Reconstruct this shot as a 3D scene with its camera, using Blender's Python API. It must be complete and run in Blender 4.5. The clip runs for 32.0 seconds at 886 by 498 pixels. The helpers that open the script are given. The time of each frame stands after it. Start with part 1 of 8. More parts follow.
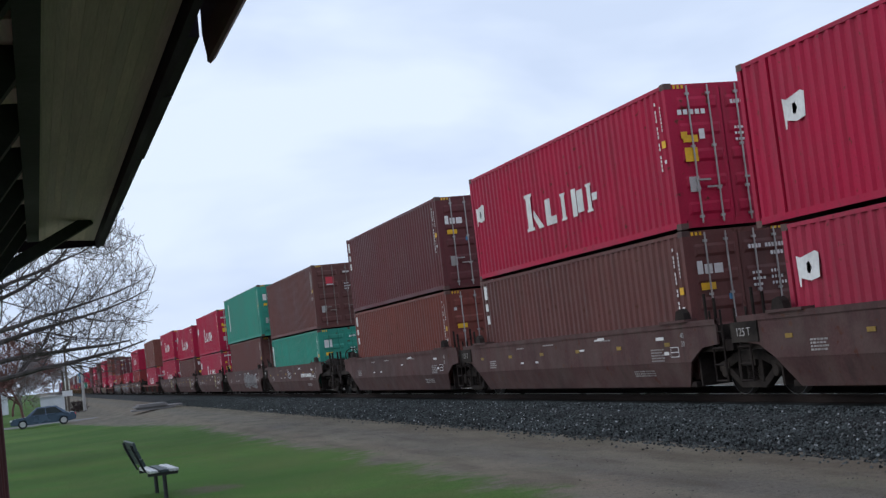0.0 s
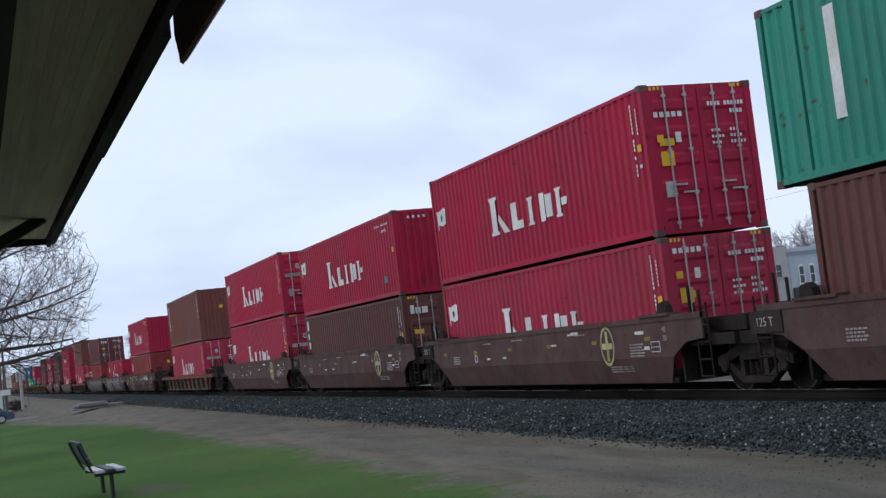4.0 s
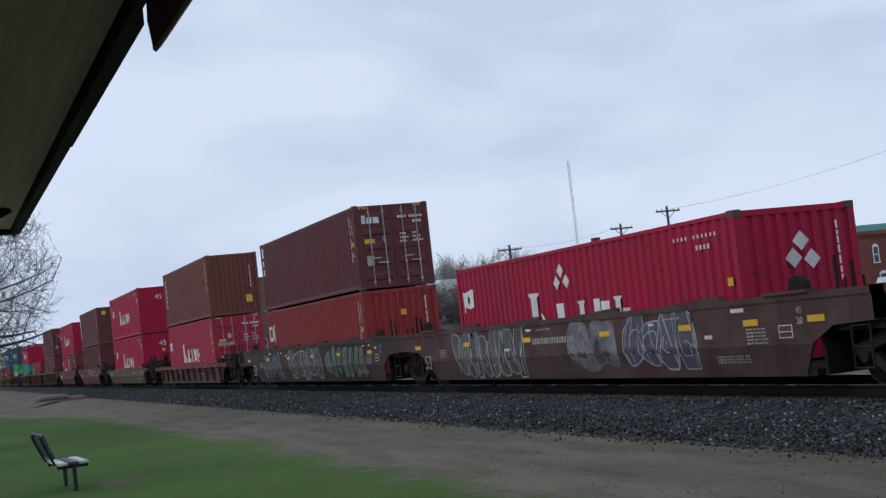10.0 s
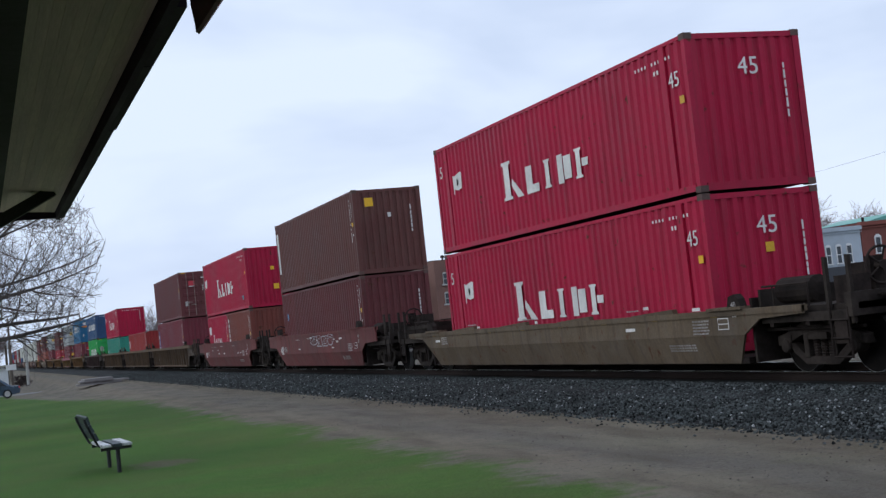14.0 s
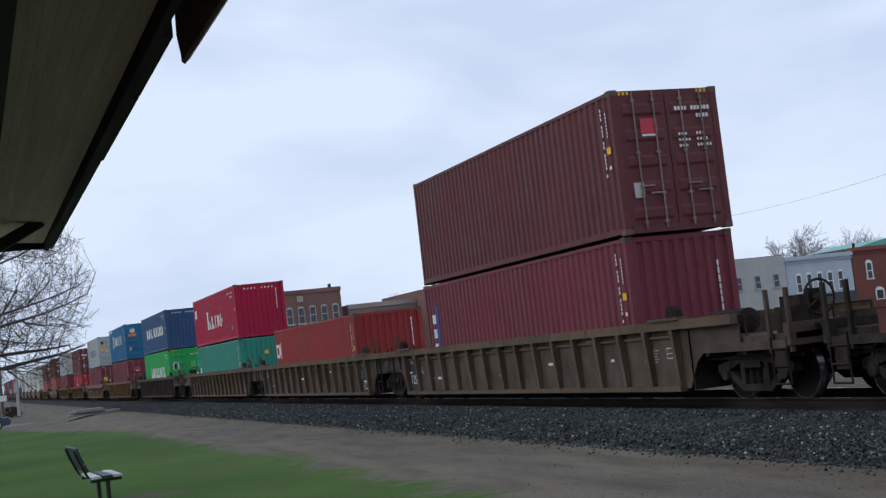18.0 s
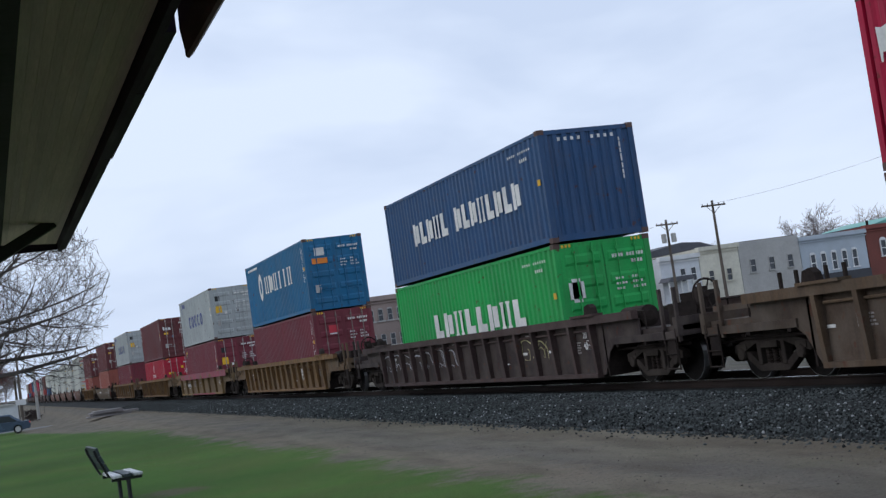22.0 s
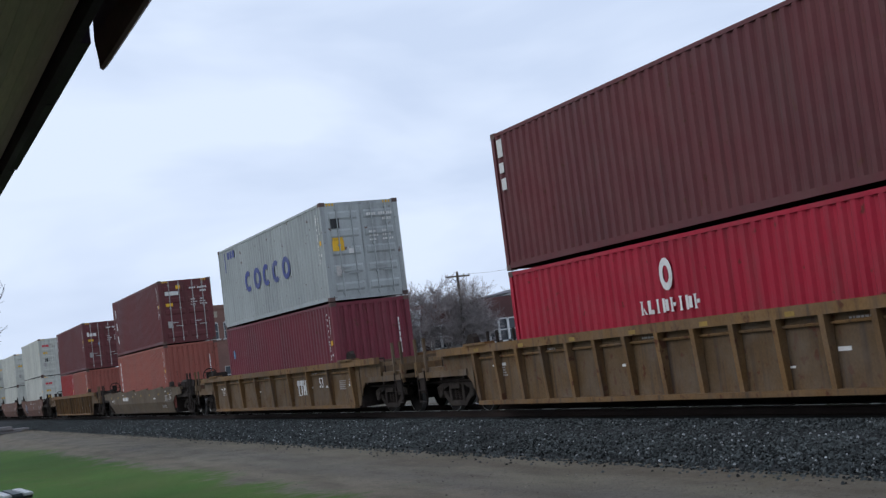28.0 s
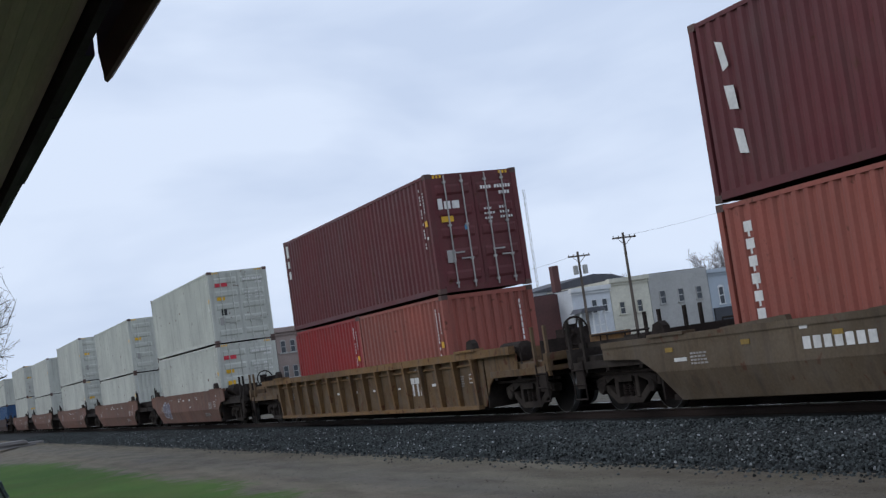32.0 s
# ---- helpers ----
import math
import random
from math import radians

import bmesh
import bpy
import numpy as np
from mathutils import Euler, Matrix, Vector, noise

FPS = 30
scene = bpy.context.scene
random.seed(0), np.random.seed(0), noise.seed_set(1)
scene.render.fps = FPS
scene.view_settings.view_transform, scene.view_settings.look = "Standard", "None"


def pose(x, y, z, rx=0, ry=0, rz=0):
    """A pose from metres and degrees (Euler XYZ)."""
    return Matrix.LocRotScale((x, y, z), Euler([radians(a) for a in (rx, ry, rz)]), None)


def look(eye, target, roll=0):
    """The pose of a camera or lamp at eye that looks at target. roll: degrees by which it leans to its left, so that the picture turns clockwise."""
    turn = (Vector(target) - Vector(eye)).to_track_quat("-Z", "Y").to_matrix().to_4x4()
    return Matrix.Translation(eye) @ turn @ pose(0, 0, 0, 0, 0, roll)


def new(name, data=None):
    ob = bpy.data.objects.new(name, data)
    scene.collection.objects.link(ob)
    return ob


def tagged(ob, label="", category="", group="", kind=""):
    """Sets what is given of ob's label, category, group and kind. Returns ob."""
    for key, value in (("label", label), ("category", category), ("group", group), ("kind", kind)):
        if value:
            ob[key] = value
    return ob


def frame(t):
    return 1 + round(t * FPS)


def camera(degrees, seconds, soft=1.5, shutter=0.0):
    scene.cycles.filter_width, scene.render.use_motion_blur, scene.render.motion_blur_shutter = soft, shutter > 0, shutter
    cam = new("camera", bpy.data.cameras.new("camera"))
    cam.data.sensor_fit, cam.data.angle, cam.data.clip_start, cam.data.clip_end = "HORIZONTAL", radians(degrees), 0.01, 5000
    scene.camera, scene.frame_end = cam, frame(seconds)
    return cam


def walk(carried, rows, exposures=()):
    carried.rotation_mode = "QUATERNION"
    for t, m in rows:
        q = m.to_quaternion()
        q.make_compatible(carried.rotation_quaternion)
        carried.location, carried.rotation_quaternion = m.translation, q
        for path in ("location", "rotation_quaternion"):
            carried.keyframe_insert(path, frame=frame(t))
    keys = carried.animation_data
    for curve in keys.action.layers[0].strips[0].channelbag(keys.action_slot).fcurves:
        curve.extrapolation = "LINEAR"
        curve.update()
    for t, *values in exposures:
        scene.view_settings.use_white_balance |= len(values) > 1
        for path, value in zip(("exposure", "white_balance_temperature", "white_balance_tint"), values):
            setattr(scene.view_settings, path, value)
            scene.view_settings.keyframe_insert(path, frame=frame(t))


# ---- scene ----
# ---- camera and its walk ----
cam = camera(37.42, 32.0, soft=1.35)
PATH = [
    (0.0, 0.143, -0.017, 1.942, 94.278, 6.553, -17.234), (0.5, 0.149, -0.021, 1.945, 93.986, 5.728, -16.576), (1.0, 0.148, -0.023, 1.945, 94.010, 5.571, -16.154),
    (1.5, 0.161, -0.018, 1.945, 94.229, 5.671, -15.924), (2.0, 0.141, -0.015, 1.944, 94.198, 4.652, -16.379), (2.5, 0.078, -0.004, 1.940, 93.882, 5.920, -18.099),
    (4.5, 0.007, -0.038, 1.969, 94.024, 6.332, -20.315), (5.0, -0.001, -0.036, 1.962, 94.348, 5.762, -20.572), (5.5, -0.002, -0.039, 1.959, 94.090, 6.389, -20.721),
    (6.0, -0.003, -0.042, 1.956, 93.765, 6.772, -20.341), (6.5, -0.009, -0.037, 1.957, 93.565, 6.889, -20.453), (7.0, -0.018, -0.028, 1.959, 93.464, 6.980, -20.440),
    (7.5, -0.030, -0.021, 1.955, 93.299, 6.370, -20.702), (8.0, -0.043, -0.013, 1.951, 93.803, 6.511, -22.492), (8.5, -0.018, -0.019, 1.958, 93.949, 6.690, -22.652),
    (9.0, -0.012, -0.020, 1.953, 93.863, 7.117, -21.890), (9.5, -0.019, -0.014, 1.955, 93.636, 6.692, -21.572), (10.0, -0.018, -0.010, 1.955, 93.452, 6.415, -21.369),
    (10.5, -0.017, 0.003, 1.954, 93.503, 6.008, -20.990), (11.0, -0.013, 0.010, 1.958, 93.869, 5.865, -21.104), (11.5, -0.013, 0.006, 1.952, 93.765, 6.153, -20.947),
    (12.0, -0.024, 0.004, 1.946, 93.555, 6.278, -20.699), (12.5, -0.022, 0.004, 1.947, 93.200, 6.457, -20.449), (13.0, -0.022, 0.008, 1.948, 92.919, 6.461, -20.258),
    (13.5, -0.016, 0.016, 1.948, 92.986, 6.488, -19.934), (14.0, -0.016, 0.021, 1.950, 92.990, 6.155, -19.593), (14.5, -0.034, 0.026, 1.948, 92.919, 6.018, -19.374),
    (16.5, -0.020, 0.027, 1.942, 93.361, 6.827, -19.818), (17.0, -0.022, 0.027, 1.945, 93.784, 7.359, -19.837), (17.5, -0.001, 0.033, 1.952, 93.941, 6.689, -19.750),
    (18.0, 0.007, 0.031, 1.951, 94.190, 6.513, -19.929), (18.5, 0.014, 0.024, 1.949, 93.983, 6.812, -20.231), (19.0, 0.023, 0.016, 1.950, 94.070, 7.118, -20.575),
    (19.5, 0.030, 0.008, 1.954, 94.123, 7.871, -20.807), (20.0, 0.040, -0.006, 1.960, 94.689, 6.810, -20.580), (20.5, 0.045, -0.017, 1.946, 94.971, 6.713, -20.987),
    (21.0, 0.072, -0.027, 1.945, 94.431, 7.032, -20.830), (21.5, 0.075, -0.020, 1.939, 93.683, 6.673, -19.530), (22.0, 0.012, 0.004, 1.925, 93.877, 8.268, -19.235),
    (22.5, -0.054, 0.021, 1.913, 93.153, 5.931, -24.779), (23.0, -0.062, 0.015, 1.912, 93.054, 5.592, -26.603), (23.5, -0.051, 0.008, 1.918, 93.019, 6.172, -25.814),
    (24.0, -0.043, 0.004, 1.916, 92.801, 6.312, -25.157), (24.5, -0.056, -0.004, 1.917, 92.774, 6.662, -24.672), (26.5, -0.037, 0.002, 1.922, 94.262, 7.080, -23.440),
    (27.0, -0.021, 0.003, 1.918, 94.489, 7.220, -23.468), (27.5, -0.020, 0.003, 1.921, 94.423, 7.141, -23.513), (28.0, -0.033, 0.000, 1.916, 94.386, 7.067, -23.645),
    (28.5, -0.033, 0.000, 1.918, 94.086, 6.921, -23.367), (29.0, -0.024, 0.003, 1.919, 94.014, 7.236, -23.086), (29.5, -0.026, 0.011, 1.920, 94.228, 7.357, -22.979),
    (30.0, -0.020, 0.023, 1.922, 94.558, 7.539, -23.116), (30.5, -0.016, 0.031, 1.928, 94.859, 7.313, -23.180), (31.0, -0.020, 0.037, 1.925, 94.943, 7.548, -23.011),
    (31.5, -0.017, 0.039, 1.924, 94.831, 7.961, -22.926), (32.0, -0.015, 0.039, 1.925, 94.660, 8.228, -23.102),
]
walk(cam, [(t, pose(*p)) for t, *p in PATH], exposures=[(0.0, 0.10), (2.0, 0.06), (5.0, 0.08), (9.0, -0.04), (10.0, -0.15), (11.0, 0.0), (12.0, 0.1), (13.0, 0.09), (14.0, 0.08), (17.0, 0.06), (18.0, 0.0), (19.0, -0.04), (20.0, -0.15), (21.0, -0.06), (22.0, 0.02), (23.0, 0.2), (24.0, 0.16), (26.5, -0.14), (28.0, 0.04), (29.0, -0.10), (30.0, 0.0), (32.0, -0.06)])

# ---- world and light: overcast spring sky ----
world = bpy.data.worlds.new("overcast_sky")
scene.world = world
world.use_nodes = True
wn, wl = world.node_tree.nodes, world.node_tree.links
wn.clear()


def wnode(kind, **inputs):
    n = wn.new(kind)
    for k, v in inputs.items():
        n.inputs[k].default_value = v
    return n


coord = wnode("ShaderNodeTexCoord")
sep = wnode("ShaderNodeSeparateXYZ")
wl.new(coord.outputs["Generated"], sep.inputs[0])
squash = wnode("ShaderNodeMapping")
squash.inputs["Scale"].default_value = (1.0, 1.0, 3.0)
wl.new(coord.outputs["Generated"], squash.inputs["Vector"])
clouds = wnode("ShaderNodeTexNoise", Scale=4.2, Detail=4.0, Roughness=0.48, Distortion=0.3)
wl.new(squash.outputs[0], clouds.inputs["Vector"])
ramp = wnode("ShaderNodeValToRGB")
ramp.color_ramp.elements[0].position, ramp.color_ramp.elements[0].color = 0.36, (0.60, 0.71, 0.92, 1)
ramp.color_ramp.elements[1].position, ramp.color_ramp.elements[1].color = 0.60, (0.745, 0.852, 1.045, 1)
wl.new(clouds.outputs["Fac"], ramp.inputs["Fac"])
sky = wnode("ShaderNodeTexSky")
sky.sky_type = "NISHITA"
sky.sun_disc = False
sky.sun_elevation, sky.sun_rotation = radians(31), radians(287)
sky_dim = wnode("ShaderNodeVectorMath")
sky_dim.operation = "SCALE"
sky_dim.inputs["Scale"].default_value = 0.1
wl.new(sky.outputs[0], sky_dim.inputs[0])
blend = wnode("ShaderNodeMix")
blend.data_type = "RGBA"
blend.inputs["Factor"].default_value = 0.97
wl.new(sky_dim.outputs[0], blend.inputs[6])
wl.new(ramp.outputs[0], blend.inputs[7])
# an overcast dome grows brighter towards the zenith
up = wnode("ShaderNodeMapRange")
up.inputs["From Min"].default_value, up.inputs["From Max"].default_value = 0.12, 1.0
up.inputs["To Min"].default_value, up.inputs["To Max"].default_value = 1.0, 1.02
wl.new(sep.outputs["Z"], up.inputs["Value"])
bright = wnode("ShaderNodeVectorMath")
bright.operation = "SCALE"
wl.new(blend.outputs[2], bright.inputs[0])
wl.new(up.outputs[0], bright.inputs["Scale"])
bg = wnode("ShaderNodeBackground", Strength=1.0)
wl.new(bright.outputs[0], bg.inputs["Color"])
wout = wnode("ShaderNodeOutputWorld")
wl.new(bg.outputs[0], wout.inputs["Surface"])

sun_data = bpy.data.lights.new("sun", "SUN")
sun_data.energy, sun_data.angle, sun_data.color = 0.55, radians(35), (1.0, 0.98, 0.95)
sun = new("sun", sun_data)
sun.matrix_world = look((-60, 42, 46), (12, 20, 0))


# ---- materials ----
def material(name, base, rough=0.7, metal=0.0, grain=30.0, var=0.25, big=0.8, bump=0.15, rust=None, rust_amount=0.0,
             streak=0.0, dust=0.0, island=False, spread=0.55, gloss=0.5, stretch=(1, 1, 1), upright=False):
    """A surface with grain and larger patches, and where asked rust spots, vertical streaks and dust."""
    m = bpy.data.materials.new(name)
    m.use_nodes = True
    nt = m.node_tree
    n, l = nt.nodes, nt.links
    b = n["Principled BSDF"]
    b.inputs["Roughness"].default_value, b.inputs["Metallic"].default_value = rough, metal
    b.inputs["Specular IOR Level"].default_value = gloss
    tc = n.new("ShaderNodeTexCoord")
    mp = n.new("ShaderNodeMapping")
    mp.inputs["Scale"].default_value = stretch
    l.new(tc.outputs["Object"], mp.inputs["Vector"])
    info = n.new("ShaderNodeObjectInfo")
    shift = n.new("ShaderNodeVectorMath")
    shift.operation = "SCALE"
    shift.inputs["Scale"].default_value = 37.0
    vec = n.new("ShaderNodeCombineXYZ")
    rnd = info.outputs["Random"]
    for k in range(3):
        l.new(rnd, vec.inputs[k])
    l.new(vec.outputs[0], shift.inputs[0])
    add = n.new("ShaderNodeVectorMath")
    l.new(mp.outputs[0], add.inputs[0])
    l.new(shift.outputs[0], add.inputs[1])
    where = add.outputs[0]

    def noise_tex(scale, detail=4.0, v=where):
        t = n.new("ShaderNodeTexNoise")
        t.inputs["Scale"].default_value, t.inputs["Detail"].default_value = scale, detail
        l.new(v, t.inputs["Vector"])
        return t.outputs["Fac"]

    def remap(f, a, c, d, e):
        r = n.new("ShaderNodeMapRange")
        for k, val in zip(("From Min", "From Max", "To Min", "To Max"), (a, c, d, e)):
            r.inputs[k].default_value = val
        l.new(f, r.inputs["Value"])
        return r.outputs[0]

    def times(f, g):
        r = n.new("ShaderNodeMath")
        r.operation = "MULTIPLY"
        l.new(f, r.inputs[0])
        l.new(g, r.inputs[1])
        return r.outputs[0]

    def mixed(f, a, c):
        x = n.new("ShaderNodeMix")
        x.data_type = "RGBA"
        if isinstance(f, float):
            x.inputs["Factor"].default_value = f
        else:
            l.new(f, x.inputs["Factor"])
        for slot, val in ((6, a), (7, c)):
            if isinstance(val, tuple):
                x.inputs[slot].default_value = val
            else:
                l.new(val, x.inputs[slot])
        return x.outputs[2]

    fine, coarse = noise_tex(grain), noise_tex(big, 3.0)
    tone = times(remap(fine, 0.3, 0.7, 1 - var * 0.5, 1 + var * 0.5), remap(coarse, 0.3, 0.7, 1 - var, 1 + var))
    if island:
        geo = n.new("ShaderNodeNewGeometry")
        tone = times(tone, remap(geo.outputs["Random Per Island"], 0, 1, 1 - spread, 1 + spread))
    else:
        tone = times(tone, remap(rnd, 0, 1, 1 - var * 0.3, 1 + var * 0.3))
    sc = n.new("ShaderNodeVectorMath")
    sc.operation = "SCALE"
    sc.inputs[0].default_value = base[:3]
    l.new(tone, sc.inputs["Scale"])
    col = sc.outputs[0]
    if streak:
        mp2 = n.new("ShaderNodeMapping")
        mp2.inputs["Scale"].default_value = (6.0, 6.0, 0.35)
        l.new(where, mp2.inputs["Vector"])
        s = noise_tex(1.0, 3.0, mp2.outputs[0])
        col = mixed(remap(s, 0.52, 0.75, 0.0, streak), col, (0.05, 0.035, 0.03, 1))
    if rust_amount:
        r1 = noise_tex(5.0, 6.0)
        edge = 0.72 - 0.14 * rust_amount
        col = mixed(remap(r1, edge, edge + 0.07, 0.0, 0.85), col, (*(rust or (0.09, 0.03, 0.015)), 1))
    if dust:
        d1 = noise_tex(1.7, 5.0)
        col = mixed(remap(d1, 0.4, 0.75, 0.0, dust), col, (0.19, 0.16, 0.13, 1))
    l.new(col, b.inputs["Base Color"])
    l.new(remap(coarse, 0.3, 0.7, max(rough - 0.12, 0.05), min(rough + 0.12, 1)), b.inputs["Roughness"])
    if upright:
        z = n.new("ShaderNodeCombineXYZ")
        z.inputs[2].default_value = 1.0
        l.new(z.outputs[0], b.inputs["Normal"])
    if bump:
        bp = n.new("ShaderNodeBump")
        bp.inputs["Strength"].default_value, bp.inputs["Distance"].default_value = bump, 0.01
        l.new(fine, bp.inputs["Height"])
        l.new(bp.outputs[0], b.inputs["Normal"])
    return m


def paint(name, base, rust=0.45, streak=0.28, dust=0.10, rough=0.55, var=0.13):
    return material(name, base, rough=rough, grain=22, var=var, big=0.45, bump=0.08, rust_amount=rust, streak=streak, dust=dust, gloss=0.2)


BOX = {
    "crimson": paint("crimson_container_paint", (0.40, 0.011, 0.048), dust=0.05),
    "pinkred": paint("faded_red_container_paint", (0.39, 0.026, 0.062)),
    "brown": paint("brown_container_paint", (0.13, 0.049, 0.043)),
    "texbrown": paint("dark_brown_container_paint", (0.125, 0.034, 0.037)),
    "tan": paint("tan_brown_container_paint", (0.18, 0.056, 0.043), rust=0.75),
    "orange": paint("orange_brown_container_paint", (0.19, 0.053, 0.041), rust=0.6),
    "salmon": paint("faded_orange_container_paint", (0.30, 0.092, 0.07)),
    "maroon": paint("maroon_container_paint", (0.172, 0.034, 0.048)),
    "teal": paint("teal_green_container_paint", (0.034, 0.255, 0.185)),
    "green": paint("bright_green_container_paint", (0.022, 0.36, 0.085)),
    "navy": paint("dark_blue_container_paint", (0.034, 0.085, 0.185)),
    "blue": paint("mid_blue_container_paint", (0.018, 0.135, 0.27)),
    "grey": paint("pale_grey_container_paint", (0.375, 0.395, 0.39)),
    "white": paint("off_white_container_paint", (0.52, 0.52, 0.465)),
    "red": paint("bright_red_container_paint", (0.38, 0.015, 0.038)),
    "brick": paint("brick_red_container_paint", (0.26, 0.034, 0.034)),
    "caired": paint("weathered_red_container_paint", (0.29, 0.032, 0.032)),
}
def railcar(name, base, rust=0.6, streak=0.6, dust=0.28):
    return paint(name, base, rust=rust, streak=streak, dust=dust, rough=0.8, var=0.26)


CAR = {
    "brown": railcar("brown_railcar_paint", (0.086, 0.044, 0.041)),
    "dark": railcar("dark_brown_railcar_paint", (0.062, 0.04, 0.037), dust=0.2),
    "yellow": railcar("weathered_yellow_railcar_paint", (0.178, 0.099, 0.04), rust=0.85, streak=0.75, dust=0.3),
    "mustard": railcar("mustard_railcar_paint", (0.20, 0.127, 0.052), rust=0.75, streak=0.7),
    "tan": railcar("tan_railcar_paint", (0.112, 0.072, 0.043), rust=0.7, streak=0.7, dust=0.3),
    "olive": railcar("olive_railcar_paint", (0.118, 0.086, 0.055), dust=0.35),
    "oxide": railcar("red_oxide_railcar_paint", (0.14, 0.043, 0.042), dust=0.2),
    "rust": railcar("rusty_red_railcar_paint", (0.17, 0.042, 0.036), rust=0.6),
    "clay": railcar("clay_brown_railcar_paint", (0.17, 0.09, 0.068), dust=0.25),
    "russet": railcar("russet_brown_railcar_paint", (0.075, 0.032, 0.028)),
}
# car paints darkened for the shade between ribs, with heavier dirt as well
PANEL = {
    "yellow": railcar("shaded_dirty_yellow_panel", (0.125, 0.076, 0.037), rust=0.9, streak=0.85, dust=0.45),
    "mustard": railcar("shaded_dirty_mustard_panel", (0.155, 0.102, 0.052), rust=0.85, streak=0.8, dust=0.35),
    "tan": railcar("shaded_dirty_tan_panel", (0.068, 0.047, 0.034), rust=0.8, streak=0.85, dust=0.4),
    "dark": railcar("shaded_dirty_dark_panel", (0.045, 0.033, 0.031), rust=0.6, streak=0.7, dust=0.3),
}
